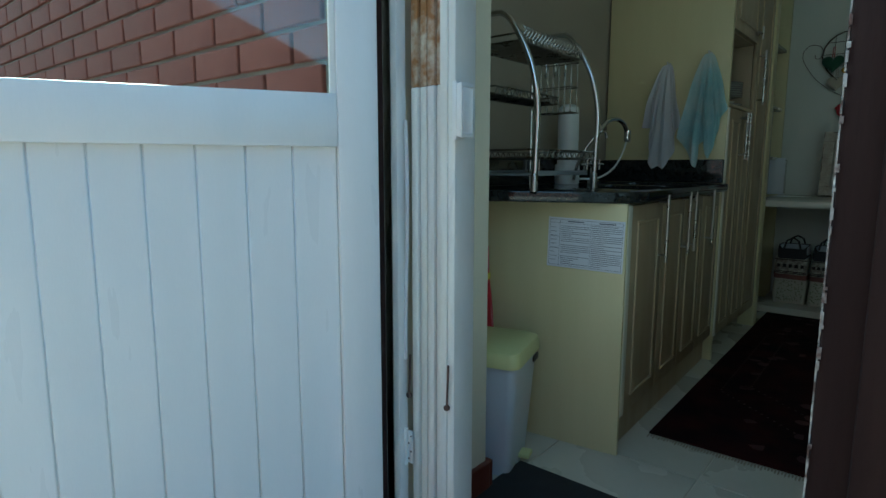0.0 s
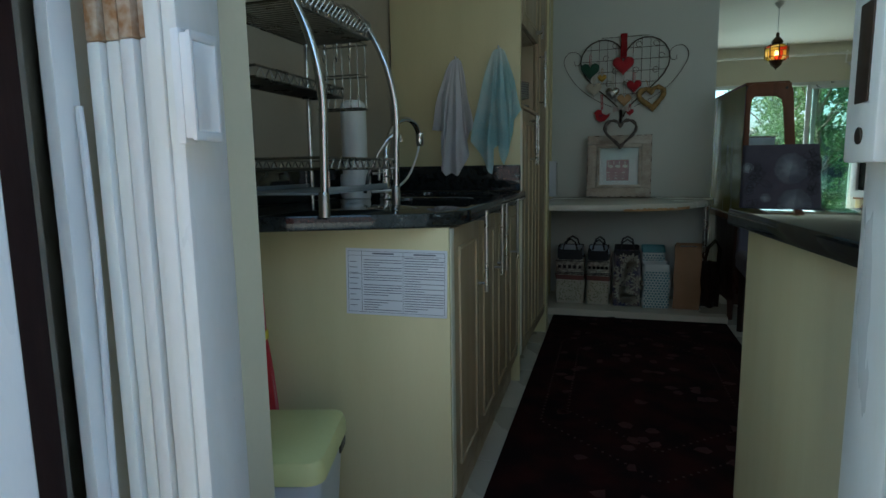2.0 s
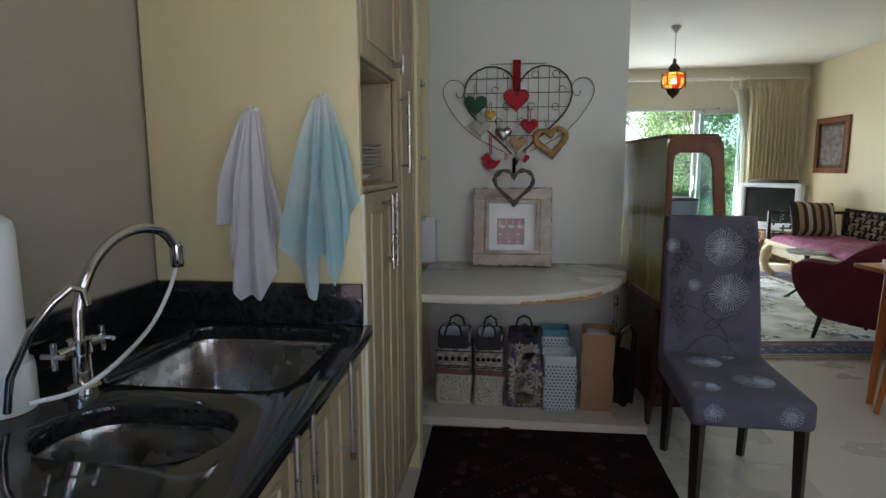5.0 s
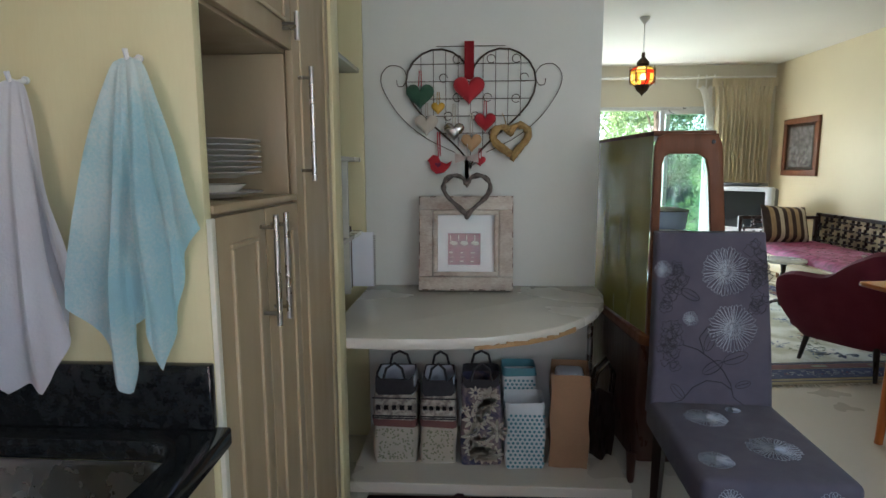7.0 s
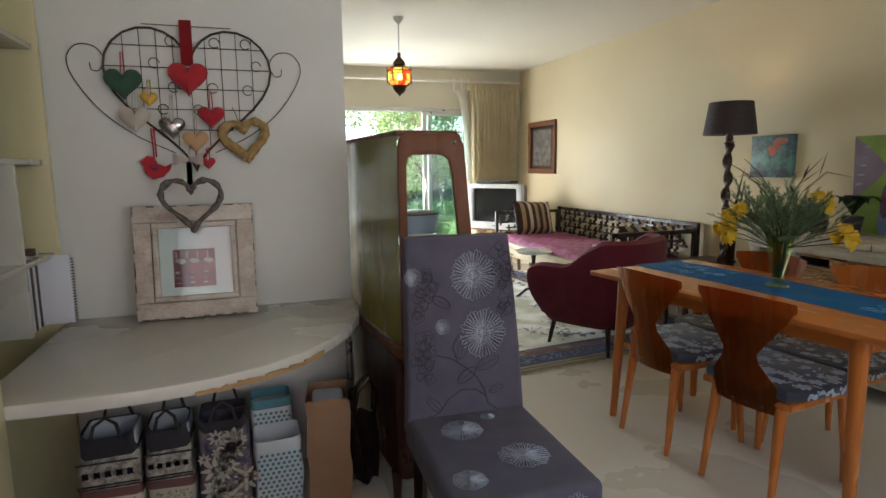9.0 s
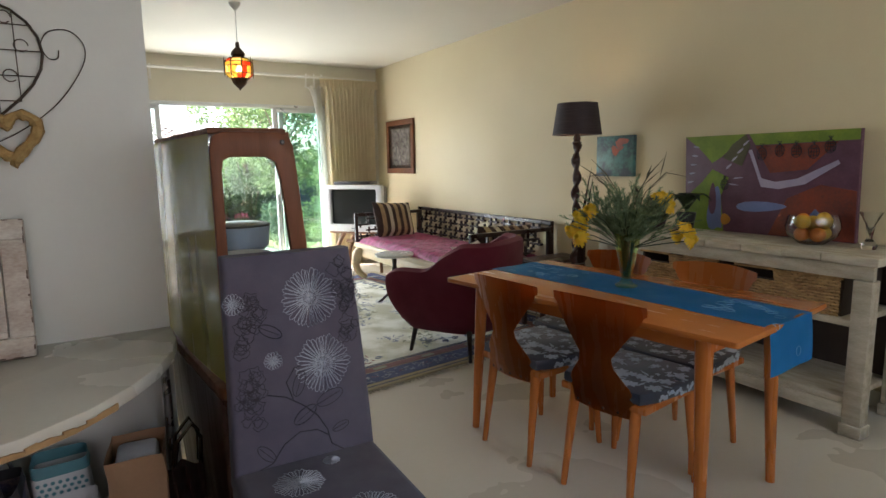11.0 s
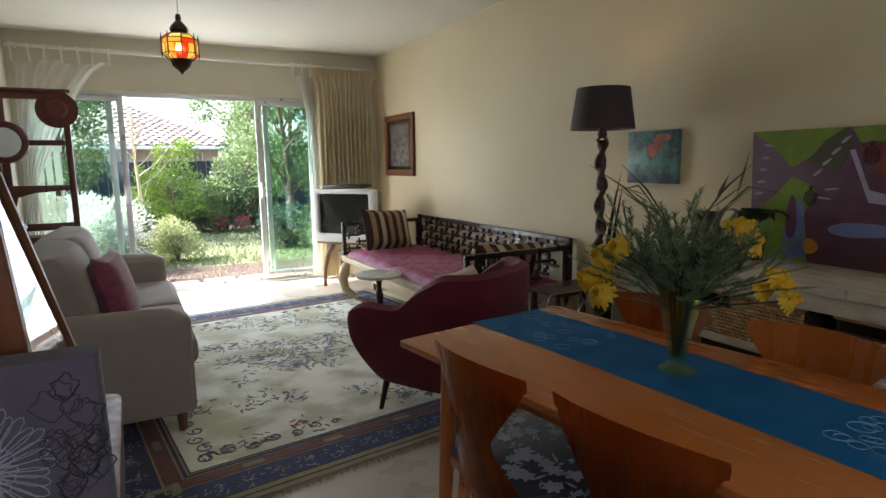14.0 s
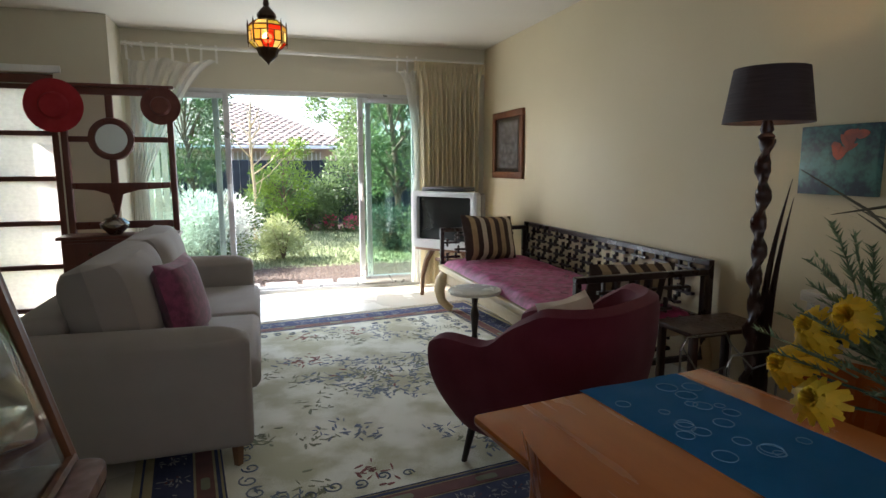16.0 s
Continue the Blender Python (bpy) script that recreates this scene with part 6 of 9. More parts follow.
art("lilac_bird", [[(0.42, 0.49), (0.44, 0.495), (0.50, 0.33), (0.58, 0.31), (0.70, 0.33), (0.90, 0.43), (0.91, 0.41), (0.74, 0.30), (0.60, 0.27), (0.50, 0.28), (0.47, 0.36)]] + [leafp(0.04 + 0.01 * k, 0.30 + 0.055 * k, 0.2 - 0.1 * k, 0.022, 0.006) for k in range(5)] + [leafp(0.30 + 0.035 * k, 0.40 + 0.045 * k, 0.7, 0.024, 0.006) for k in range(4)] + [leafp(0.36, 0.33, 0.1, 0.03, 0.004), leafp(0.33, 0.29, -0.1, 0.03, 0.004)], "art_lilac", 0.0015)
art("orange_disc", [leafp(0.285, 0.075, 0, 0.032, 0.034)], "art_orange", 0.0018)
bm = B()
for k, (x, z, s) in enumerate(((0.50, 0.47, 1), (0.60, 0.485, 0.9), (0.69, 0.48, 0.95), (0.78, 0.475, 1.0), (0.86, 0.50, 0.95), (0.275, 0.29, 0.9))):
    for a in range(3):
        tube(bm, [(x + (a - 1) * 0.016 * s, -0.003, z - 0.03 * s), (x + (a - 1) * 0.010 * s, -0.003, z + 0.03 * s)], 0.0016, 3)
        tube(bm, [(x - 0.024 * s, -0.003, z - 0.02 * s + a * 0.018 * s), (x + 0.024 * s, -0.003, z - 0.02 * s + a * 0.018 * s)], 0.0016, 3)
    tube(bm, [(x + 0.028 * s * math.cos(t), -0.003, z + 0.036 * s * math.sin(t)) for t in [2 * math.pi * i / 14 for i in range(14)]], 0.0024, 3, True)
    for a in (-0.5, 0, 0.5):
        tube(bm, [(x, -0.003, z + 0.036 * s), (x + 0.022 * s * math.sin(a), -0.003, z + 0.058 * s)], 0.0022, 3)
part("pineapple_line", bm, "art_black", pa)

# small canvas and framed print on the wall
pn = thing("small_canvas", "small square abstract canvas in teal and rust", "painting", at=(EAST - 0.001, 6.255, 1.18), rz=-90)
part("canvas", box(B(), 0, 0.355, -0.035, 0, 0, 0.30, 0.003), "art_teal", pn)
bm = B()
rng = random.Random(9)
for k in range(9):
    x, z = 0.23 + rng.uniform(-0.06, 0.07), 0.21 + rng.uniform(-0.05, 0.06)
    slab(bm, leafp(x, z, rng.uniform(0, 3), rng.uniform(0.02, 0.045), rng.uniform(0.012, 0.026)), 0.0352, 0.0362 + 0.0002 * k)
bmesh.ops.transform(bm, matrix=UPRIGHT, verts=bm.verts)
part("rust_patch", bm, "art_rust", pn, smooth=False)
pf = thing("framed_print", "framed pale figurative print in dark wood", "picture", at=(EAST - 0.001, 9.97, 1.18), rz=-90)
bm = B()
for a, c, z0, z1 in ((0, 0.73, 0, 0.065), (0, 0.73, 0.60, 0.665), (0, 0.07, 0.065, 0.60), (0.66, 0.73, 0.065, 0.60)):
    box(bm, a, c, -0.03, 0, z0, z1, 0.004)
part("frame", bm, "brown_wood", pf)
part("mount", box(B(), 0.07, 0.66, -0.012, -0.002, 0.065, 0.60), "dark_wood", pf)
part("print", box(B(), 0.135, 0.60, -0.0145, -0.0125, 0.105, 0.56), "art_print", pf, smooth=False)
p = part("pane", box(B(), 0.07, 0.66, -0.019, -0.0165, 0.065, 0.60), "pane", pf, smooth=False)
p.visible_shadow = False

# things on the sideboard
fb = thing("fruit_bowl", "round glass bowl filled with oranges and lemons", "bowl", at=(4.20, 4.56, 0.853))
part("bowl", lathe(B(), [(0, 0.0), (0.06, 0.0), (0.115, 0.045), (0.128, 0.09), (0.115, 0.145), (0.112, 0.145), (0.124, 0.09), (0.11, 0.047), (0.058, 0.004), (0, 0.004)], 28), "clear_glass", fb)
rng = random.Random(31)
for k, (x, y, z) in enumerate(((-0.045, 0.03, 0.05), (0.04, 0.045, 0.052), (0.05, -0.03, 0.05), (-0.04, -0.045, 0.052), (0.0, 0.0, 0.105), (-0.065, 0.02, 0.115), (0.03, 0.065, 0.115), (0.055, -0.025, 0.12), (-0.02, -0.065, 0.118))):
    b = B()
    bmesh.ops.create_icosphere(b, subdivisions=3, radius=0.037)
    fm = pose(4.20 + x, 4.56 + y, 0.853 + z, rng.uniform(0, 90), rng.uniform(0, 90), 0) @ Matrix.Diagonal((1.12 if k % 3 else 1, 1, 1, 1))
    solid("orange" if k % 3 == 0 else "lemon", b, "fruit_orange" if k % 3 == 0 else "fruit_yellow", "ripe citrus fruit in the glass bowl", "fruit", m=fm, group="fruit in the bowl")
b = thing("jar", "dark brown pottery jar with a leafy plant", "jar", at=(4.18, 5.52, 0.853))
part("pot", lathe(B(), [(0, 0), (0.05, 0), (0.065, 0.05), (0.06, 0.12), (0.04, 0.15), (0.045, 0.18), (0.06, 0.21), (0.056, 0.21), (0.038, 0.17), (0, 0.16)], 24), "pot_brown", b)
pl2 = thing("pot_plant", "dark broad-leaved plant in a black pot", "plant", at=(4.24, 5.34, 0.853))
part("pot", lathe(B(), [(0, 0), (0.045, 0), (0.06, 0.11), (0.055, 0.11), (0.04, 0.01), (0, 0.01)], 20), "black_plastic", pl2)
for k in range(9):
    bm = B()
    a = 2.4 * k
    surface(bm, 4, 8, lambda u, v: Vector((math.cos(a) * 0.16 * v - math.sin(a) * (u - 0.5) * 0.055 * math.sin(v * 3.1), math.sin(a) * 0.16 * v + math.cos(a) * (u - 0.5) * 0.055 * math.sin(v * 3.1), 0.11 + 0.12 * math.sin(v * 2.4))), 0.001)
    part("leaf", bm, "foliage_dark", pl2)
b = B()
lathe(b, [(0, 0), (0.03, 0), (0.035, 0.02), (0.012, 0.05), (0.02, 0.12), (0.05, 0.18), (0.046, 0.18), (0.016, 0.12), (0, 0.06)], 20)
solid("goblet", b, "clear_glass", "clear glass goblet on the sideboard", "glass", m=pose(4.2, 4.30, 0.853))

# floor lamp with a barley-twist pole
fl = thing("floor_lamp", "floor lamp with twisted dark wood pole and black drum shade", "lamp", at=(4.09, 6.17, 0))
bm = B()
n, seg = 90, 12
rows = []
for i in range(n + 1):
    z = 0.10 + 1.32 * i / n
    row = []
    for k in range(seg):
        a = 2 * math.pi * k / seg
        r = 0.024 + 0.010 * math.cos(2 * (a - z * 26))
        row.append(bm.verts.new((0.006 * math.cos(z * 26) + r * math.cos(a), 0.006 * math.sin(z * 26) + r * math.sin(a), z)))
    rows.append(row)
for A, C in zip(rows, rows[1:]):
    for k in range(seg):
        bm.faces.new((A[k], A[(k + 1) % seg], C[(k + 1) % seg], C[k]))
bm.faces.new(rows[0][::-1])
bm.faces.new(rows[-1])
part("pole", bm, "dark_wood", fl)
part("base", lathe(B(), [(0, 0), (0.15, 0), (0.15, 0.02), (0.12, 0.04), (0.05, 0.06), (0.035, 0.10), (0, 0.10)], 28), "dark_wood", fl)
part("collar", lathe(B(), [(0.03, 1.42), (0.036, 1.43), (0.022, 1.445), (0.028, 1.46), (0.016, 1.50), (0.016, 1.56), (0, 1.56)], 16), "dark_wood", fl)
part("shade", lathe(B(), [(0.178, 1.487), (0.174, 1.487), (0.142, 1.712), (0.145, 1.712), (0.178, 1.487)], 40), "shade_dark", fl, "black woven drum shade")
bm = B()
bmesh.ops.create_uvsphere(bm, u_segments=12, v_segments=8, radius=0.028)
bmesh.ops.translate(bm, vec=(0, 0, 1.60), verts=bm.verts)
part("bulb", bm, "bulb", fl, "glowing warm bulb")
bl = new("floor_lamp_light", bpy.data.lights.new("floor_lamp_light", "POINT"))
bl.data.energy, bl.data.color, bl.data.shadow_soft_size = 0.03, (1.0, 0.70, 0.42), 0.03
bl.location = (4.09, 6.17, 1.66)
for x, y, h, lean in ((4.125, 6.125, 1.25, 0.055), (4.135, 6.095, 1.17, 0.035)):
    bm = B()
    surface(bm, 3, 18, lambda u, v: Vector(((u - 0.5) * 0.034 * math.sin(0.5 + v * 2.6) + lean * v ** 3 - 0.03 * math.sin(v * math.pi), 0.006 * math.sin(u * math.pi), h * v)), 0.006)
    solid("carved_blade", bm, "dark_wood", "tall curved dark seed pod standing by the lamp", "ornament", m=pose(x, y, 0.001, 0, 0, -31), group="seed pods by the lamp")
stl = thing("side_table", "small dark wooden side table beside the daybed", "table", at=(4.12, 6.10, 0), rz=0)
stl.matrix_world = pose(4.03, 6.42, 0)
part("tabletop", box(B(), -0.16, 0.30, -0.14, 0.14, 0.52, 0.545, 0.006), "dark_wood", stl)
for x in (-0.13, 0.27):
    for y in (-0.11, 0.11):
        part("leg", box(B(), x - 0.016, x + 0.016, y - 0.016, y + 0.016, 0, 0.519, 0.003), "dark_wood", stl)
wb = thing("wire_stand", "thin bent wire magazine stand", "stand", at=(3.78, 5.98, 0))
bm = B()
for y in (-0.12, 0.12):
    tube(bm, [(-0.12, y, 0), (-0.13, y, 0.55), (-0.10, y, 0.60), (0.10, y, 0.60), (0.13, y, 0.55), (0.12, y, 0)], 0.005, 6)
for x in (-0.12, 0.12):
    tube(bm, [(x, -0.12, 0.56), (x * 1.1, 0, 0.48), (x, 0.12, 0.56)], 0.004, 6)
part("wire", bm, "wire", wb)

# burgundy tub armchair, facing the garden
ac = thing("armchair", "burgundy wool tub armchair on black tapered legs", "armchair", at=(3.195, 6.37, 0), rz=27.5)


def shell(u, v, off):
    """u runs round the back from one arm tip to the other, v up."""
    run, bend = 0.44, 0.62
    s = (u - 0.5) * 2 * (run + bend)
    k = abs(s)
    hw, r = 0.385 + off, 0.33
    if k > bend:
        x, y = hw, -0.05 + (k - bend)
    else:
        a = math.pi / 2 * k / bend
        x, y = hw * math.sin(a) ** 0.72, -0.05 - (r + off) * math.cos(a) ** 0.72
    q = min(1, max(0, (k - 0.50) / 0.26))
    top = 0.775 - 0.185 * q * q * (3 - 2 * q)
    tip = max(0, k - bend - run * 0.62) / (run * 0.38)
    top -= 0.05 * tip ** 3
    z = 0.17 + (top - 0.17) * v
    w = 0.80 + 0.20 * math.sin(min(1, v * 1.35) * math.pi / 2)
    yy = y * w if y < 0 else y * (0.55 + 0.45 * math.sin(min(1, v * 1.15) * math.pi / 2))
    return Vector((math.copysign(x * w, s), yy - 0.03 * v * (y < -0.1), z))


bm = B()
nu, nv = 56, 12
outer_ = [[bm.verts.new(shell(i / nu, j / nv, 0.0)) for j in range(nv + 1)] for i in range(nu + 1)]
inner_ = [[bm.verts.new(shell(i / nu, j / nv, -0.10)) for j in range(nv + 1)] for i in range(nu + 1)]
lip = [bm.verts.new((shell(i / nu, 1, -0.05)) + Vector((0, 0, 0.028))) for i in range(nu + 1)]
for i in range(nu):
    for j in range(nv):
        bm.faces.new((outer_[i][j], outer_[i][j + 1], outer_[i + 1][j + 1], outer_[i + 1][j]))
        bm.faces.new((inner_[i][j], inner_[i + 1][j], inner_[i + 1][j + 1], inner_[i][j + 1]))
    bm.faces.new((outer_[i][nv], lip[i], lip[i + 1], outer_[i + 1][nv]))
    bm.faces.new((lip[i], inner_[i][nv], inner_[i + 1][nv], lip[i + 1]))
    bm.faces.new((outer_[i][0], outer_[i + 1][0], inner_[i + 1][0], inner_[i][0]))
for i in (0, nu):
    nose = [bm.verts.new((outer_[i][j].co + inner_[i][j].co) / 2 + Vector((0, 0.032, 0))) for j in range(nv + 1)]
    for j in range(nv):
        bm.faces.new((outer_[i][j], nose[j], nose[j + 1], outer_[i][j + 1]))
        bm.faces.new((nose[j], inner_[i][j], inner_[i][j + 1], nose[j + 1]))
    bm.faces.new((outer_[i][nv], nose[nv], lip[i]))
    bm.faces.new((nose[nv], inner_[i][nv], lip[i]))
    bm.faces.new((outer_[i][0], inner_[i][0], nose[0]))
bmesh.ops.recalc_face_normals(bm, faces=bm.faces)
for _ in range(2):
    bmesh.ops.smooth_vert(bm, verts=bm.verts, factor=0.4, use_axis_x=True, use_axis_y=True, use_axis_z=True)
part("shell", bm, "burgundy", ac)
part("seat_cushion", box(B(), -0.27, 0.27, -0.25, 0.37, 0.20, 0.43, 0.05, 4), "burgundy", ac)
for x, y in ((-0.30, -0.23), (0.30, -0.23), (-0.29, 0.25), (0.29, 0.25)):
    part("leg", tube(B(), [(x * 0.86, y * 0.86, 0.235), (x, y, 0.0)], [0.021, 0.012], 10), "espresso", ac)
cu = B()
cushion(cu, 0.40, 0.32, 0.12)
solid("cushion", cu, "cush_white", "cream and rose patterned cushion in the armchair", "cushion", m=pose(3.33, 6.42, 0.575, -25, 0, 27))

# low round side table
rt = thing("round_table", "small round pale marble side table on a dark stem", "table", at=(3.38, 7.80, 0))
part("tabletop", lathe(B(), [(0, 0.452), (0.175, 0.452), (0.182, 0.460), (0.180, 0.472), (0.172, 0.476), (0, 0.476)], 36), "marble", rt)
part("stem", lathe(B(), [(0, 0.06), (0.02, 0.06), (0.028, 0.10), (0.018, 0.16), (0.026, 0.25), (0.032, 0.30), (0.018, 0.36), (0.024, 0.42), (0.05, 0.4515), (0, 0.4515)], 16), "espresso", rt)
for k in range(3):
    a = 2 * math.pi * k / 3 + 0.5
    part("foot", tube(B(), [(0.01 * math.cos(a), 0.01 * math.sin(a), 0.10), (0.07 * math.cos(a), 0.07 * math.sin(a), 0.085), (0.13 * math.cos(a), 0.13 * math.sin(a), 0.03), (0.16 * math.cos(a), 0.16 * math.sin(a), 0.012)], [0.014, 0.014, 0.012, 0.011], 8), "espresso", rt)

# daybed with lattice back
db = thing("daybed", "dark lattice-backed daybed on pale curved legs", "daybed")
DX0, DX1, DY0, DY1 = 3.53, 4.40, 6.74, 9.10


def lattice(bm, w, z0, z1, n, m):
    """Interlocking staggered bars in a frame, in x and z."""
    t = 0.022
    for a, c, e, f in ((0, w, z0, z0 + 0.03), (0, w, z1 - 0.035, z1), (0, 0.035, z0 + 0.03, z1 - 0.035), (w - 0.035, w, z0 + 0.03, z1 - 0.035)):
        box(bm, a, c, -0.018, 0.018, e, f, 0.003, 1, m)
    h = (z1 - z0 - 0.065) / 4
    step = w / n
    for r in range(4):
        for k in range(n):
            x = 0.035 + (k + 0.5 * (r % 2)) * step
            if x + step * 0.7 < w - 0.03:
                zz = z0 + 0.03 + (r + 0.5) * h
                box(bm, x, x + step * 0.72, -0.014, 0.014, zz - 0.009, zz + 0.009, 0.002, 1, m)
                if k % 1 == 0:
                    box(bm, x + step * 0.12, x + step * 0.12 + 0.016, -0.012, 0.012, zz - h * 0.55, zz + h * 0.55, 0.002, 1, m)
                    box(bm, x + step * 0.5, x + step * 0.5 + 0.016, -0.012, 0.012, zz - h * 0.2, zz + h * 0.55, 0.002, 1, m)
    return bm


part("back_lattice", lattice(B(), DY1 - DY0, 0.43, 0.79, 11, pose(DX1 - 0.022, DY1, 0, 0, 0, -90)), "lattice", db)
part("end_lattice", lattice(B(), 0.84, 0.43, 0.755, 4, pose(DX0, DY1 - 0.02, 0)), "lattice", db)
part("end_lattice", lattice(B(), 0.84, 0.22, 0.74, 4, pose(DX0, DY0 + 0.02, 0)), "lattice", db)
bm = B()
box(bm, DX0 - 0.01, DX1, DY0, DY1, 0.375, 0.43, 0.012, 3)
part("seat_frame", bm, "cream_wood", db)
bm = B()
box(bm, DX0 + 0.03, DX0 + 0.06, DY0 + 0.1, DY1 - 0.1, 0.27, 0.374, 0.006)
part("apron", bm, "cream_wood", db)
for x, sx in ((DX0 + 0.06, -1), (DX1 - 0.08, 1)):
    for y, sy in ((DY0 + 0.08, -1), (DY1 - 0.08, 1)):
        pts = [(x, y, 0.38), (x + sx * 0.05, y + sy * 0.03, 0.30), (x + sx * 0.075, y + sy * 0.045, 0.20), (x + sx * 0.055, y + sy * 0.03, 0.10), (x + sx * 0.0, y + sy * 0.0, 0.045), (x - sx * 0.03, y - sy * 0.015, 0.03)]
        part("leg", tube(B(), pts, [0.055, 0.058, 0.05, 0.04, 0.032, 0.03], 10), "cream_wood", db)
bm = B()


def tuft(u, v):
    x = DX0 + 0.01 + (DX1 - 0.06 - DX0) * u
    y = DY0 + 0.06 + (DY1 - DY0 - 0.12) * v
    e = min(1, 10 * min(u, 1 - u), 22 * min(v, 1 - v)) ** 0.5
    return Vector((x, y, 0.434 + 0.065 * e + 0.006 * math.sin(u * 14) * math.sin(v * 44)))


surface(bm, 24, 60, tuft)
md = part("mattress", bm, "cush_pink", db, "bright pink tufted mattress pad")
bm = B()
rng = random.Random(14)
for k in range(150):
    u, v = rng.uniform(0.06, 0.94), rng.uniform(0.03, 0.97)
    c = tuft(u, v)
    a = rng.uniform(0, 3.14)
    slab(bm, leafp(0, 0, 0, rng.uniform(0.014, 0.03), rng.uniform(0.006, 0.012)), 0.0, 0.0025, (), 0, pose(c.x, c.y, c.z, 0, 0, math.degrees(a)))
tagged(part("woven_motif", bm, "cush_plum", md, smooth=False), kind="stuff")


def striped(name, w, h, d, m, label, n=11):
    t = thing(name, label, "cushion", m=m, group="striped cushions on the daybed")
    cols_ = ("stripe_brown", "stripe_tan", "stripe_brown", "stripe_cream", "stripe_brown", "stripe_tan")
    for k in range(n):
        bm = B()
        for side in (1, -1):
            def fn(u, v):
                a, b = 2 * (k + u) / n - 1, 2 * v - 1
                full = (max(0, 1 - a ** 4) * max(0, 1 - b ** 4)) ** 0.55
                return Vector((a * w / 2 * (1 - 0.05 * (1 - b * b)), side * d / 2 * full, b * h / 2 * (1 - 0.05 * (1 - a * a))))
            surface(bm, 2, 10, fn)
        bmesh.ops.recalc_face_normals(bm, faces=bm.faces)
        part("stripe", bm, cols_[k % 6], t)
    return t


striped("cushion", 0.56, 0.40, 0.15, pose(3.90, 8.83, 0.685, -18, 4, 16), "brown and cream striped square cushion on the daybed")
striped("cushion", 0.62, 0.26, 0.15, pose(3.98, 6.92, 0.64, 10, 3, 6), "brown and cream striped bolster cushion on the daybed")
# television on a small table
TV = pose(3.73, 9.50, 0, 0, 0, -52.8)
tt = thing("tv_table", "brown wooden corner table with curved legs and pale cloth", "table", m=TV @ pose(0, 0.16, 0))
part("tabletop", box(B(), -0.36, 0.36, -0.20, 0.22, 0.475, 0.50, 0.006), "table_wood", tt)
part("cloth", box(B(), -0.365, 0.365, -0.21, 0.10, 0.5002, 0.503, 0.001), "cush_white", tt, "pale cloth on the tabletop")
for x in (-0.30, 0.30):
    for y in (-0.15, 0.17):
        s = 1 if x > 0 else -1
        part("leg", tube(B(), [(x * 0.62, y, 0.475), (x * 0.86, y, 0.36), (x * 1.02, y, 0.2), (x * 1.05, y, 0.0)], [0.03, 0.028, 0.022, 0.02], 8), "table_wood", tt)
part("stretcher", box(B(), -0.25, 0.25, -0.01, 0.03, 0.34, 0.37, 0.004), "table_wood", tt)
tv = thing("television", "silver tube television set, switched off", "television", m=TV @ pose(0, 0, 0.505))
bm = B()
slab(bm, rrect(-0.385, 0.385, 0, 0.555, 0.03), 0, 0.07, [rrect(-0.31, 0.31, 0.085, 0.505, 0.02)], 0.006, UPRIGHT @ pose(0, 0, 0))
part("bezel", bm, "tv_silver", tv)
bm = B()
rings = []
for s, y, zc in ((0.98, -0.001, 0.28), (0.92, 0.14, 0.29), (0.6, 0.34, 0.27), (0.5, 0.40, 0.26)):
    rings.append([bm.verts.new((x * s, y, zc + (z - 0.28) * s)) for x, z in rrect(-0.38, 0.38, 0.004, 0.55, 0.03)])
for A, C in zip(rings, rings[1:]):
    for i in range(len(A)):
        bm.faces.new((A[i], A[(i + 1) % len(A)], C[(i + 1) % len(A)], C[i]))
bm.faces.new(rings[-1])
part("back_shell", bm, "black_plastic", tv)
bm = B()
surface(bm, 10, 8, lambda u, v: Vector(((u - 0.5) * 0.63, -0.03 - 0.022 * (1 - (2 * u - 1) ** 2) * (1 - (2 * v - 1) ** 2), 0.08 + 0.43 * v)))
part("screen", bm, "tv_screen", tv, "dark curved glass screen")
part("logo", box(B(), -0.03, 0.03, -0.0725, -0.0702, 0.035, 0.043), "ink", tv, smooth=False)
bm = B()
box(bm, -0.27, 0.22, -0.04, 0.16, 0.5605, 0.598, 0.004)
vb = solid("set_top_box", bm, "black_plastic", "flat black set-top box on the television", "box", m=TV @ pose(0, 0, 0.503))

# curtains
def pleat(u, w, n, d):
    return math.sin(u * n * 2 * math.pi) * d


ct_ = thing("curtain", "cream pleated full-length curtain, drawn aside", "curtain", at=(0, 10.17, 0))


def drape(u, v):
    x0, x1 = 3.60, 4.36
    pinch = 1 - 0.12 * math.sin(min(1, v / 0.12) * 1.57) if v < 0.12 else 0.88
    d = 0.012 + 0.03 * min(1, v * 4)
    x = (x0 + x1) / 2 + (x1 - x0) * (u - 0.5) * pinch
    return Vector((x, d * math.sin(u * 13 * 2 * math.pi + 0.6 * math.sin(v * 5)) + 0.01 * math.sin(u * 31 + v * 3), 2.345 - 2.325 * v))


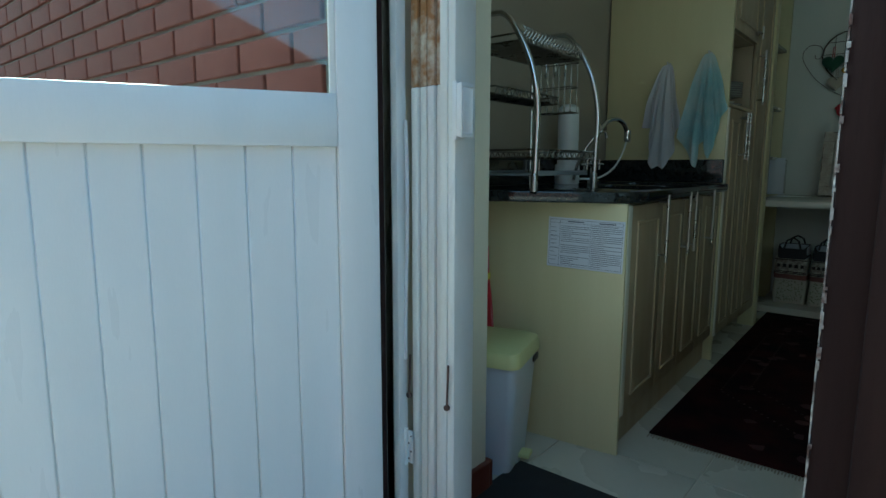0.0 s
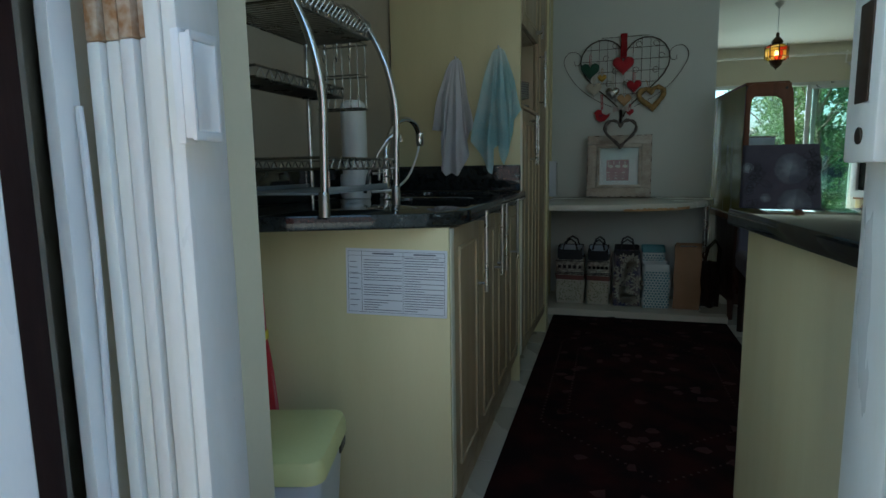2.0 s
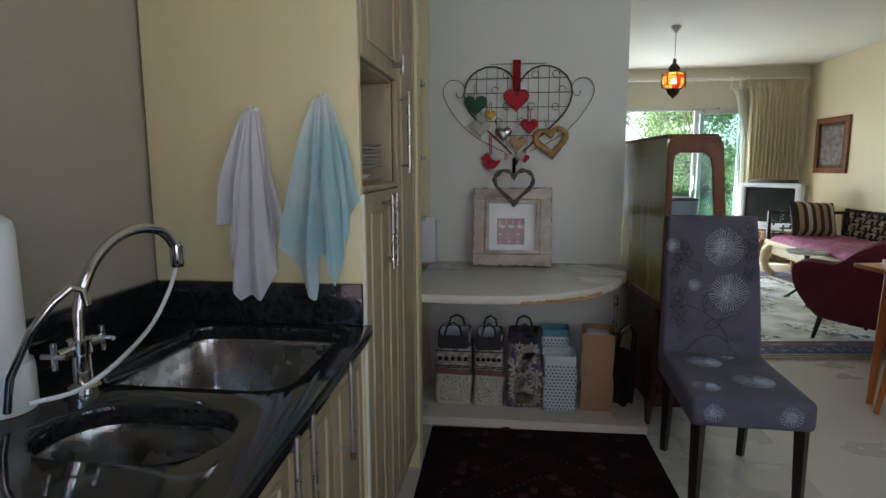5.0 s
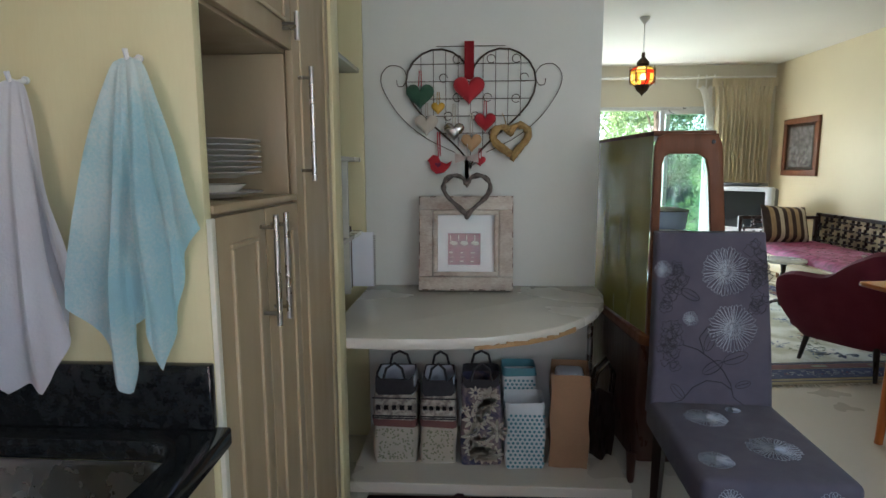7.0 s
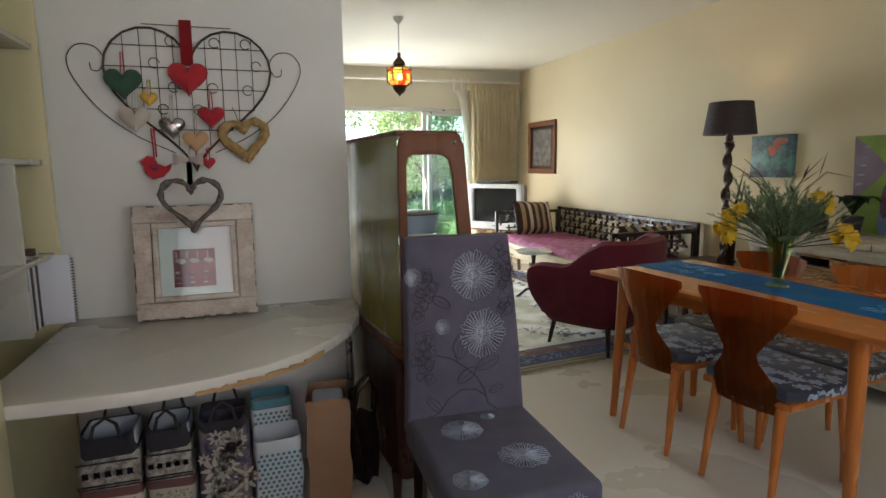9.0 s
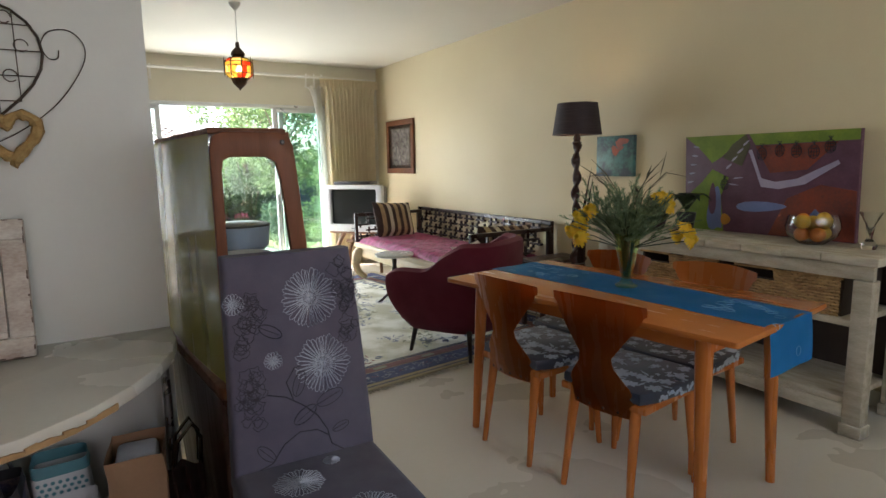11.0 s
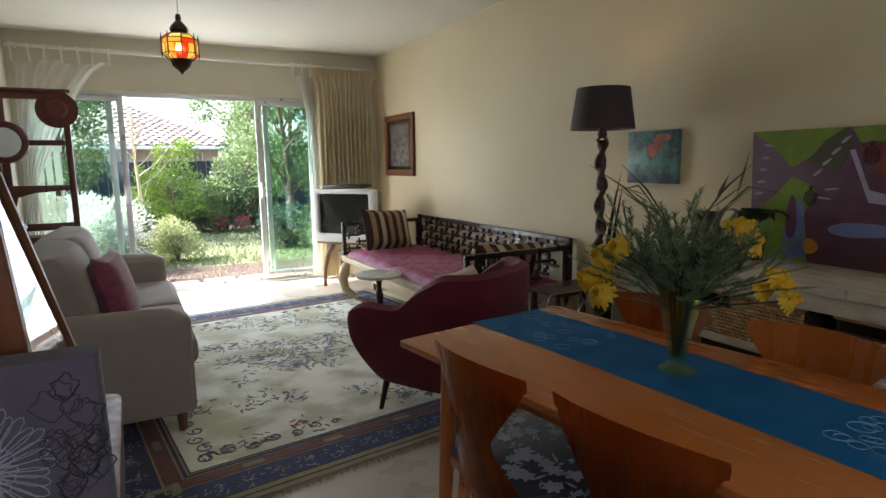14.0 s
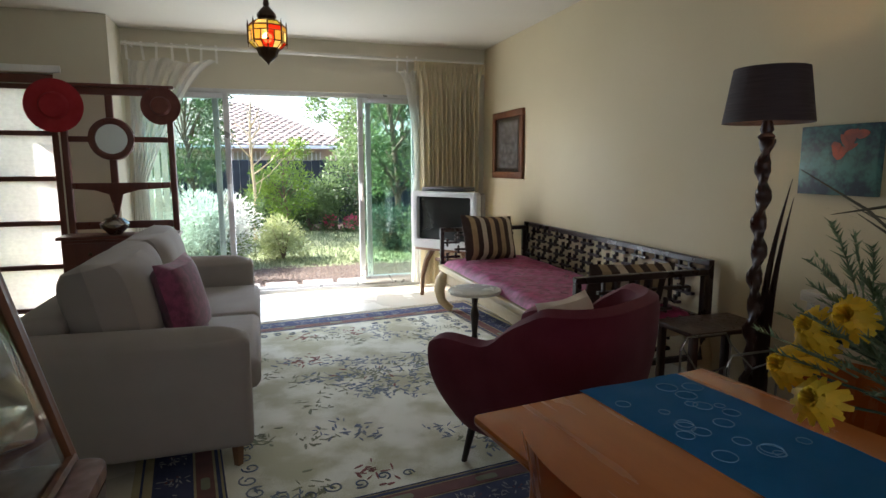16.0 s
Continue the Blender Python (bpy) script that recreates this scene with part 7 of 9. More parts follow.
part("drape", surface(B(), 150, 26, drape), "curtain", ct_)
bm = B()
surface(bm, 150, 3, lambda u, v: Vector((3.585 + 0.79 * u, -0.012 + 0.02 * math.sin(u * 26 * 2 * math.pi), 2.375 - 0.10 * v)))
part("heading", bm, "curtain", ct_, "gathered heading tape")
rl = thing("curtain_rail", "cream painted wooden curtain rail", "rail")
part("pole", rod(B(), (0.88, 10.20, 2.405), (4.36, 10.20, 2.385), 0.017, seg=12), "rail", rl)
for x in (0.95, 2.6, 3.55):
    part("bracket", box(B(), x - 0.01, x + 0.01, 10.215, 10.289, 2.385, 2.405, 0.003), "rail", rl)


def sheer_panel(x_top0, x_top1, x_tie, z_tie, name):
    t = thing("sheer_curtain", "white sheer tab-top curtain tied to the side", "curtain", at=(0, 10.235, 0), group="sheer curtains")

    def fn(u, v):
        if v < 0.55:
            k = v / 0.55
            far = u if x_tie < x_top1 else 1 - u
            k2 = k ** (1.3 - 0.65 * far)
            x = (x_top0 + (x_top1 - x_top0) * u) * (1 - k2) + (x_tie + 0.10 * (u - 0.5)) * k2
            top = 2.28 - 0.02 * math.sin(u * 12.0)
            z = top + (z_tie - top) * (k ** (1.0 + 0.8 * abs(u - (1 if x_tie > x_top0 else 0))))
        else:
            k = (v - 0.55) / 0.45
            x = x_tie + 0.10 * (u - 0.5) * (1 + 1.2 * k)
            z = z_tie - (z_tie - 0.04) * k
        return Vector((x, 0.02 * math.sin(u * 40) + 0.008 * math.sin(u * 17 + v * 6), z))
    part("cloth", surface(B(), 60, 40, fn), "sheer", t)
    n = max(2, round((x_top1 - x_top0) / 0.13))
    for k in range(n + 1):
        xx = x_top0 + (x_top1 - x_top0) * k / n
        bm = B()
        surface(bm, 2, 8, lambda u, v: Vector((xx + (u - 0.5) * 0.022 + 0.012 * math.sin(k * 2.1) * v, -0.052 + 0.03 * v, 2.425 - 0.16 * v)), 0.002)
        part("tab", bm, "tab_white", t)
    return t


sheer_panel(0.92, 1.68, 0.95, 1.15, "a")
sheer_panel(3.42, 3.62, 3.66, 1.35, "b")

# hall stand with round mirror and hats
hs = thing("hall_stand", "dark red wooden hall stand with round mirror and drawer base", "hall stand", at=(0.945, 9.52, 0))
for x in (-0.385, 0.385):
    part("side_post", box(B(), x - 0.024, x + 0.024, -0.025, 0.025, 0.0, 1.93, 0.006), "dark_red_wood", hs)
bm = B()
box(bm, -0.43, 0.43, -0.045, 0.045, 1.93, 1.955, 0.006)
box(bm, -0.36, 0.36, -0.02, 0.02, 1.87, 1.93, 0.004)
part("cornice", bm, "dark_red_wood", hs)
for a, c, z0, z1 in ((-0.36, -0.215, 1.50, 1.545), (0.10, 0.36, 1.50, 1.545), (-0.082, -0.028, 1.68, 1.87), (-0.082, -0.028, 1.17, 1.36)):
    part("slat", box(B(), a, c, -0.016, 0.016, z0, z1, 0.004), "dark_red_wood", hs)
bm = B()
slab(bm, [(-0.36, 1.175), (-0.36, 1.13), (-0.2, 1.115), (-0.10, 1.08), (-0.055, 0.86), (0.0, 1.08), (0.12, 1.115), (0.36, 1.13), (0.36, 1.175)], 0, 0.03, (), 0.003, UPRIGHT)
part("shaped_rail", bm, "dark_red_wood", hs)
part("lower_rail", box(B(), -0.36, 0.36, -0.02, 0.02, 0.80, 0.86, 0.004), "dark_red_wood", hs)
bm = B()
lathe(bm, [(0.118, 0.0), (0.118, 0.02), (0.135, 0.032), (0.165, 0.030), (0.172, 0.0)], 40, m=pose(-0.055, 0, 1.525, 90))
mf = part("mirror_frame", bm, "dark_red_wood", hs)
part("mirror", lathe(B(), [(0, 0.008), (0.12, 0.008)], 40, m=pose(-0.055, 0, 1.525, 90)), "mirror", mf, "round mirror glass")
ch = thing("hall_chest", "dark red wooden chest below the hall stand", "chest", at=(0.945, 9.36, 0))
part("body", box(B(), -0.40, 0.40, -0.13, 0.12, 0.06, 0.745, 0.008), "dark_red_wood", ch)
part("top", box(B(), -0.43, 0.43, -0.15, 0.125, 0.745, 0.772, 0.006), "dark_red_wood", ch)
for x in (-0.2, 0.2):
    d = part("drawer", box(B(), x - 0.185, x + 0.185, -0.142, -0.131, 0.55, 0.72, 0.004), "dark_red_wood", ch)
    part("knob", lathe(B(), [(0, 0.03), (0.014, 0.026), (0.016, 0.018), (0.007, 0.01), (0.009, 0)], 12, m=pose(x, -0.142, 0.635, 90)), "brass_dark", d)
for x in (-0.36, 0.36):
    part("foot", box(B(), x - 0.03, x + 0.03, -0.12, 0.11, 0.0, 0.06, 0.006), "dark_red_wood", ch)
tp = thing("tureen", "polished pewter covered bowl on the chest", "bowl", at=(0.90, 9.34, 0.7725))
part("body", lathe(B(), [(0, 0), (0.05, 0), (0.055, 0.01), (0.10, 0.055), (0.105, 0.075), (0, 0.076)], 28), "pewter", tp)
part("lid", lathe(B(), [(0.107, 0.0765), (0.108, 0.083), (0.07, 0.125), (0.015, 0.14), (0.018, 0.155), (0, 0.16)], 28), "pewter", tp)


def hat(x, z, r, material, label, crown):
    t = thing("hat", label, "hat", m=pose(x, 9.478, z, 90, 0, 0), group="hats on the hall stand")
    part("brim", lathe(B(), [(r * 0.5, 0.012), (r * 0.8, 0.004), (r, 0.012), (r, 0.016), (r * 0.8, 0.010), (r * 0.5, 0.018)], 36), material, t)
    part("crown", lathe(B(), [(r * 0.52, 0.012), (r * 0.5, crown * 0.7), (r * 0.42, crown), (0, crown * 1.05)], 36), material, t)
    return t


hat(0.52, 1.775, 0.205, "hat_red", "bright red felt hat hung by its crown", 0.05)
hat(1.275, 1.79, 0.15, "hat_brown", "brown woven hat on the hall stand post", 0.07)

# sofa, facing the rug
so = thing("sofa", "light grey fabric two-seater sofa on wooden legs", "sofa", at=(1.02, 6.66, 0))
SL, SD = 2.14, 0.94
bm = B()
box(bm, 0.0, SD - 0.02, 0.0, 0.17, 0.115, 0.60, 0.03, 3)
surface(bm, 24, 10, lambda u, v: Vector((0.002 + (SD - 0.024) * u, 0.003 + 0.164 * v, 0.575 + 0.062 * (math.sin(v * math.pi) ** 0.6) * (min(1, (1 - u) * 9) ** 0.5) + 0.02 * (1 - u))))
part("arm", bm, "sofa_grey", so)
bm = B()
box(bm, 0.0, SD - 0.02, SL - 0.17, SL, 0.115, 0.62, 0.04, 3)
surface(bm, 24, 10, lambda u, v: Vector((0.002 + (SD - 0.024) * u, SL - 0.167 + 0.164 * v, 0.585 + 0.062 * (math.sin(v * math.pi) ** 0.6) * (min(1, (1 - u) * 9) ** 0.5) + 0.02 * (1 - u))))
part("arm", bm, "sofa_grey", so)
bm = B()
box(bm, 0.0, 0.20, 0.172, SL - 0.172, 0.115, 0.70, 0.05, 4)
part("back", bm, "sofa_grey", so)
part("seat_base", box(B(), 0.20, SD - 0.04, 0.172, SL - 0.172, 0.115, 0.30, 0.02, 2), "sofa_grey", so)
for k in range(2):
    y0 = 0.176 + k * (SL - 0.352) / 2
    y1 = y0 + (SL - 0.352) / 2 - 0.004
    part("seat_cushion", box(B(), 0.21, SD + 0.02, y0, y1, 0.30, 0.445, 0.045, 4), "sofa_grey", so)
    bm = B()
    cushion(bm, y1 - y0 + 0.02, 0.48, 0.36, 18, pose(0.33, (y0 + y1) / 2, 0.675, 0, 0, 90) @ pose(0, 0, 0, -12), 0.35)
    part("back_cushion", bm, "sofa_grey", so)
for x in (0.08, SD - 0.09):
    for y in (0.07, SL - 0.07):
        part("leg", tube(B(), [(x, y, 0.116), (x, y, 0.0)], [0.026, 0.018], 4), "table_wood", so)
cu = B()
cushion(cu, 0.44, 0.42, 0.15)
solid("cushion", cu, "cush_plum", "plum patterned scatter cushion on the sofa", "cushion", m=pose(1.62, 7.28, 0.655, -14, 0, 78))

# Chinese-style rug
rg = thing("living_room_rug", "large cream floral carved rug with navy border", "rug", at=(2.72, 7.62, 0.001), rz=6.5)
GW, GL = 1.36, 1.60
part("woven_body", box(B(), -GW, GW, -GL, GL, 0, 0.008, 0.003), "rug_sand", rg)


def band(a0, c0, a1, c1, z, material, name):
    bm = B()
    slab(bm, [(-a0, -c0), (a0, -c0), (a0, c0), (-a0, c0)], 0.007, z, [[(-a1, -c1), (a1, -c1), (a1, c1), (-a1, c1)]])
    return part(name, bm, material, rg, smooth=False)


band(GW - 0.075, GL - 0.075, GW - 0.23, GL - 0.23, 0.0092, "rug_navy", "navy_border")
band(GW - 0.24, GL - 0.24, GW - 0.31, GL - 0.31, 0.0094, "rug_rose", "rose_band")
band(GW - 0.03, GL - 0.03, GW - 0.04, GL - 0.04, 0.0088, "rug_navy", "outer_line")
for e in (-1, 1):
    for k in range(7):
        c0 = (-0.84 + 0.28 * k) * GW
        part("cartouche", slab(B(), rrect(c0 - 0.05, c0 + 0.05, e * (GL - 0.275) - 0.018, e * (GL - 0.275) + 0.018, 0.015), 0.008, 0.0098), "rug_sage", rg, smooth=False)
        c0 = (-0.84 + 0.28 * k) * GL
        part("cartouche", slab(B(), rrect(e * (GW - 0.275) - 0.018, e * (GW - 0.275) + 0.018, c0 - 0.05, c0 + 0.05, 0.015), 0.008, 0.0098), "rug_sage", rg, smooth=False)
band(GW - 0.345, GL - 0.345, GW - 0.352, GL - 0.352, 0.0099, "rug_navy", "thin_line")
band(GW - 0.32, GL - 0.32, GW - 0.335, GL - 0.335, 0.0092, "rug_navy", "navy_line")
bm = B()
slab(bm, [(-GW + 0.345, -GL + 0.345), (GW - 0.345, -GL + 0.345), (GW - 0.345, GL - 0.345), (-GW + 0.345, GL - 0.345)], 0.007, 0.0096)
part("field", bm, "rug_cream", rg, "mottled cream field", smooth=False)
rng = random.Random(77)


def spray(bm, x, y, s, n, z):
    for k in range(n):
        a, d = rng.uniform(0, 6.283), s * rng.uniform(0.1, 1.0)
        slab(bm, leafp(x + d * math.cos(a), y + d * math.sin(a), rng.uniform(0, 6.28), s * rng.uniform(0.10, 0.26), s * rng.uniform(0.02, 0.06)), 0.008, z)


for nm, mt, spots, z in (("blue_spray", "rug_blue", 26, 0.0106), ("sage_spray", "rug_sage", 26, 0.0109), ("navy_spray", "rug_blue", 10, 0.0111), ("red_spray", "rug_red", 9, 0.0113)):
    bm = B()
    for k in range(spots):
        spray(bm, rng.uniform(-0.9, 0.9), rng.uniform(-1.15, 1.15), 0.12, 16, z + rng.uniform(0, 0.0002))
    for k in range(60 if nm != "red_spray" else 6):
        a, d = rng.uniform(0, 6.283), 0.34 * math.sqrt(rng.random())
        slab(bm, leafp(d * math.cos(a), d * math.sin(a) * 0.9, rng.uniform(0, 6.28), rng.uniform(0.015, 0.034), rng.uniform(0.004, 0.008)), 0.008, z + rng.uniform(0, 0.0002))
    tagged(part(nm, bm, mt, rg, smooth=False), kind="stuff")
bm = B()
for e in (-1, 1):
    for k in range(17):
        t = -1 + 2 * (k + 0.5) / 17
        spray(bm, t * (GW - 0.2), e * (GL - 0.152), 0.065, 16, 0.0104)
        spray(bm, e * (GW - 0.152), t * (GL - 0.2), 0.065, 16, 0.0104)
tagged(part("border_blossom", bm, "rug_pale", rg, smooth=False), kind="stuff")
bm = B()
for e in (-1, 1):
    for k in range(12):
        t = -1 + 2 * (k + 0.5) / 12
        spray(bm, t * (GW - 0.2), e * (GL - 0.152), 0.035, 5, 0.0108)
        spray(bm, e * (GW - 0.152), t * (GL - 0.2), 0.035, 5, 0.0108)
tagged(part("border_heart", bm, "rug_red", rg, smooth=False), kind="stuff")
for ex in (-1, 1):
    for ey in (-1, 1):
        bm = B()
        for k in range(7):
            for along in (0, 1):
                d = 0.07 + 0.105 * k
                cx, cy = (0.07 + 0.02 * (k % 2), d) if along else (d, 0.07 + 0.02 * (k % 2))
                rr = 0.052 - 0.004 * k
                pts = [(ex * (GW - 0.37 - cx - rr * (1 - 0.12 * i / 2) * math.cos(i * 0.62 + k)), ey * (GL - 0.37 - cy - rr * (1 - 0.12 * i / 2) * math.sin(i * 0.62 + k)), 0.0102) for i in range(13)]
                tube(bm, pts, 0.0042, 4)
        tagged(part("scroll_corner", bm, "rug_blue", rg, smooth=False), kind="stuff")
bm = B()
for e in (-1, 1):
    for i in range(240):
        x = -GW + 2 * GW * (i + 0.5) / 240
        l = rng.uniform(0.02, 0.05)
        d = rng.uniform(-0.006, 0.006)
        tube(bm, [(x, e * GL, 0.004), (x + d, e * (GL + l), 0.0015)], 0.0024, 3)
tagged(part("fringe", bm, "fringe", rg, smooth=False), kind="stuff")

# Moroccan lantern
ln = thing("pendant_lantern", "Moroccan brass lantern with lit coloured glass", "pendant lamp", at=(2.095, 7.845, 0))
part("ceiling_rose", lathe(B(), [(0.045, CEIL - 0.001), (0.04, CEIL - 0.02), (0.012, CEIL - 0.055), (0, CEIL - 0.06)], 20), "rail", ln, "cream plastic ceiling rose")
part("flex", rod(B(), (0, 0, CEIL - 0.055), (0, 0, 2.262), 0.0035, seg=6), "rail", ln)
part("dome", lathe(B(), [(0, 2.265), (0.014, 2.262), (0.018, 2.235), (0.014, 2.225), (0.03, 2.21), (0.052, 2.185), (0.056, 2.165), (0.045, 2.150), (0.075, 2.135)], 8), "brass_dark", ln)
part("finial", lathe(B(), [(0.07, 1.985), (0.058, 1.965), (0.052, 1.945), (0.03, 1.925), (0.012, 1.91), (0, 1.893)], 8), "brass_dark", ln)
bm = B()
for k in range(8):
    a, a2 = 2 * math.pi * k / 8, 2 * math.pi * (k + 1) / 8
    P0 = [Vector((0.108 * math.cos(a), 0.108 * math.sin(a), z)) for z in (2.022, 2.108)]
    rod(bm, P0[0], P0[1], 0.0058, seg=5)
    rod(bm, P0[1], P0[1] + Vector((0, 0, 0.038)), 0.0062, 0.001, seg=5)
    rod(bm, P0[0], P0[0] - Vector((0, 0, 0.030)), 0.0062, 0.001, seg=5)
    for z, r in ((2.022, 0.108), (2.108, 0.108), (2.138, 0.075), (1.985, 0.072)):
        rod(bm, (r * math.cos(a), r * math.sin(a), z), (r * math.cos(a2), r * math.sin(a2), z), 0.0032, seg=4)
    rod(bm, P0[1], (0.075 * math.cos(a), 0.075 * math.sin(a), 2.138), 0.0032, seg=4)
    rod(bm, P0[0], (0.072 * math.cos(a), 0.072 * math.sin(a), 1.985), 0.0032, seg=4)
part("cage", bm, "brass_dark", ln)
bm = B()
bmesh.ops.create_uvsphere(bm, u_segments=14, v_segments=10, radius=0.028)
bmesh.ops.translate(bm, vec=(0, 0, 2.05), verts=bm.verts)
part("bulb", bm, "lantern_bulb", ln, "glowing warm bulb")
ll = new("lantern_light", bpy.data.lights.new("lantern_light", "POINT"))
ll.data.energy, ll.data.color, ll.data.shadow_soft_size = 0.14, (1.0, 0.72, 0.40), 0.03
ll.location = (2.095, 7.845, 2.10)
seqs = (("lamp_yellow", "lamp_amber", "lamp_red", "lamp_green"), ("lamp_red", "lamp_yellow", "lamp_green", "lamp_amber"))
for k in range(8):
    a, a2 = 2 * math.pi * k / 8, 2 * math.pi * (k + 1) / 8

    def quad(r0, z0, r1, z1, mt, f0=0.0, f1=1.0):
        bm = B()
        ends = []
        for r, z in ((r0, z0), (r1, z1)):
            p, q = Vector((r * math.cos(a), r * math.sin(a), z)), Vector((r * math.cos(a2), r * math.sin(a2), z))
            ends.append((p.lerp(q, f0), p.lerp(q, f1)))
        bm.faces.new([bm.verts.new(p) for p in (ends[0][0], ends[0][1], ends[1][1], ends[1][0])])
        part("coloured_pane", bm, mt, ln, smooth=False)
    quad(0.105, 2.022, 0.105, 2.078, seqs[0][k % 4], 0, 0.46)
    quad(0.105, 2.022, 0.105, 2.078, ("lamp_amber", "lamp_yellow")[k % 2], 0.54, 1)
    quad(0.105, 2.082, 0.105, 2.106, ("lamp_red", "lamp_green", "lamp_amber")[k % 3])
    quad(0.105, 2.110, 0.073, 2.137, seqs[1][k % 4])
    quad(0.070, 1.987, 0.105, 2.020, seqs[1][(k + 2) % 4], 0, 0.48)
    quad(0.070, 1.987, 0.105, 2.020, ("lamp_yellow", "lamp_red")[k % 2], 0.52, 1)
    bm = B()
    m0, m1 = (Vector((0.1055 * math.cos(t), 0.1055 * math.sin(t), 0)) for t in (a, a2))
    mid = (m0 + m1) / 2
    rod(bm, mid + Vector((0, 0, 2.022)), mid + Vector((0, 0, 2.08)), 0.0028, seg=4)
    rod(bm, m0 + Vector((0, 0, 2.08)), m1 + Vector((0, 0, 2.08)), 0.0028, seg=4)
    rod(bm, mid + Vector((0, 0, 2.022)), mid * 0.68 + Vector((0, 0, 1.987)), 0.0025, seg=4)
    part("glazing_bar", bm, "brass_dark", ln)
# ---- hearts, bags and other small things ----
WALLY = 5.249


def flat_heart(bm, c, w, d, m=None, puff=True):
    """A stuffed heart standing in x and z, facing -y."""
    o = heart(36, w)
    n = len(o)
    before = set(bm.verts)
    for side in (-1, 1):
        rows = [[bm.verts.new((c[0] + x * s, c[1] + side * d * (1 - s ** 3) ** 0.6, c[2] + z * s)) for x, z in o] for s in (1.0, 0.85, 0.6, 0.3)]
        mid = bm.verts.new((c[0], c[1] + side * d, c[2] + 0.06 * w))
        for A, C in zip(rows, rows[1:]):
            for i in range(n):
                bm.faces.new((A[i], A[(i + 1) % n], C[(i + 1) % n], C[i]))
        for i in range(n):
            bm.faces.new((rows[-1][i], rows[-1][(i + 1) % n], mid))
    new_ = [v for v in bm.verts if v not in before]
    bmesh.ops.remove_doubles(bm, verts=new_, dist=1e-5)
    bmesh.ops.recalc_face_normals(bm, faces=bm.faces)
    return bm


def ring_heart(bm, c, w, r, seed=0, rough=0.0, tilt=0.0):
    rng = random.Random(seed)
    pts = []
    for x, z in heart(44, w):
        pts.append((c[0] + x * math.cos(tilt) - z * math.sin(tilt), c[1], c[2] + x * math.sin(tilt) + z * math.cos(tilt)))
    rs = [r * (1 + rng.uniform(-rough, rough)) for _ in pts]
    return tube(bm, pts, rs, 8, True)


def smooth(pts, n=6):
    """A smooth curve through the given points."""
    out = []
    P = [Vector(p) for p in pts]
    P = [P[0] * 2 - P[1]] + P + [P[-1] * 2 - P[-2]]
    for a, b, c, d in zip(P, P[1:], P[2:], P[3:]):
        for k in range(n):
            t = k / n
            out.append(0.5 * (2 * b + (c - a) * t + (2 * a - 5 * b + 4 * c - d) * t * t + (3 * b - a - 3 * c + d) * t ** 3))
    return [tuple(p) for p in out] + [tuple(P[-2])]


# wire heart rack
wh = thing("wire_heart_rack", "dark wire heart-shaped wall rack with scrolls", "wall ornament")
CX, CZ, HW = 0.635, 1.585, 0.575
bm = B()
ring_heart(bm, (CX, WALLY - 0.02, CZ), HW, 0.0042)
part("outline", bm, "dark_iron", wh)
o = heart(200, HW)
for k in range(6):
    z = -0.15 + 0.075 * k
    xs = [x for x, zz in o if abs(zz - z) < 0.012]
    if xs:
        part("cross_wire", rod(B(), (CX + min(xs), WALLY - 0.02, CZ + z), (CX + max(xs), WALLY - 0.02, CZ + z), 0.0018, seg=5), "dark_iron", wh)
for k in range(9):
    x = -0.22 + 0.055 * k
    zs = [zz for xx, zz in o if abs(xx - x) < 0.008]
    if zs:
        part("upright_wire", rod(B(), (CX + x, WALLY - 0.018, CZ + min(zs)), (CX + x, WALLY - 0.018, CZ + max(zs)), 0.0014, seg=4), "dark_iron", wh)
for k, (x, z) in enumerate(((-0.06, 0.17), (0.09, 0.17), (0.20, 0.17), (-0.12, 0.09), (0.235, 0.09), (-0.06, 0.005), (0.075, 0.005), (0.20, 0.0), (-0.10, -0.075), (0.02, -0.075), (0.10, -0.15))):
    part("curl", tube(B(), [(CX + x + 0.018 * math.cos(t), WALLY - 0.022, CZ + z + 0.018 * math.sin(t)) for t in [0.5 * i for i in range(12)]], 0.002, 5), "dark_iron", wh)
for s in (-1, 1):
    pts = [(CX + s * 0.07, CZ - 0.235), (CX + s * 0.20, CZ - 0.17), (CX + s * 0.31, CZ - 0.08), (CX + s * 0.385, CZ + 0.03), (CX + s * 0.40, CZ + 0.10), (CX + s * 0.365, CZ + 0.145), (CX + s * 0.31, CZ + 0.14), (CX + s * 0.285, CZ + 0.10), (CX + s * 0.30, CZ + 0.06), (CX + s * 0.325, CZ + 0.06), (CX + s * 0.33, CZ + 0.085)]
    part("scroll", tube(B(), smooth([(a, WALLY - 0.012, c) for a, c in pts]), 0.0019, 6), "dark_iron", wh)


def hung_heart(x, z, w, d, material, label, cord=None, name="hanging_heart", up=0.08):
    t = thing(name, label, "ornament", group="hearts hanging on the wire rack")
    part("heart", flat_heart(B(), (x, WALLY - 0.042, z), w, d), material, t)
    if cord:
        part("cord", tube(B(), [(x - 0.006, WALLY - 0.040, z + w * 0.30), (x - 0.004, WALLY - 0.026, z + w * 0.30 + up), (x + 0.004, WALLY - 0.026, z + w * 0.30 + up), (x + 0.006, WALLY - 0.040, z + w * 0.30)], 0.0022, 5), cord, t)
    return t


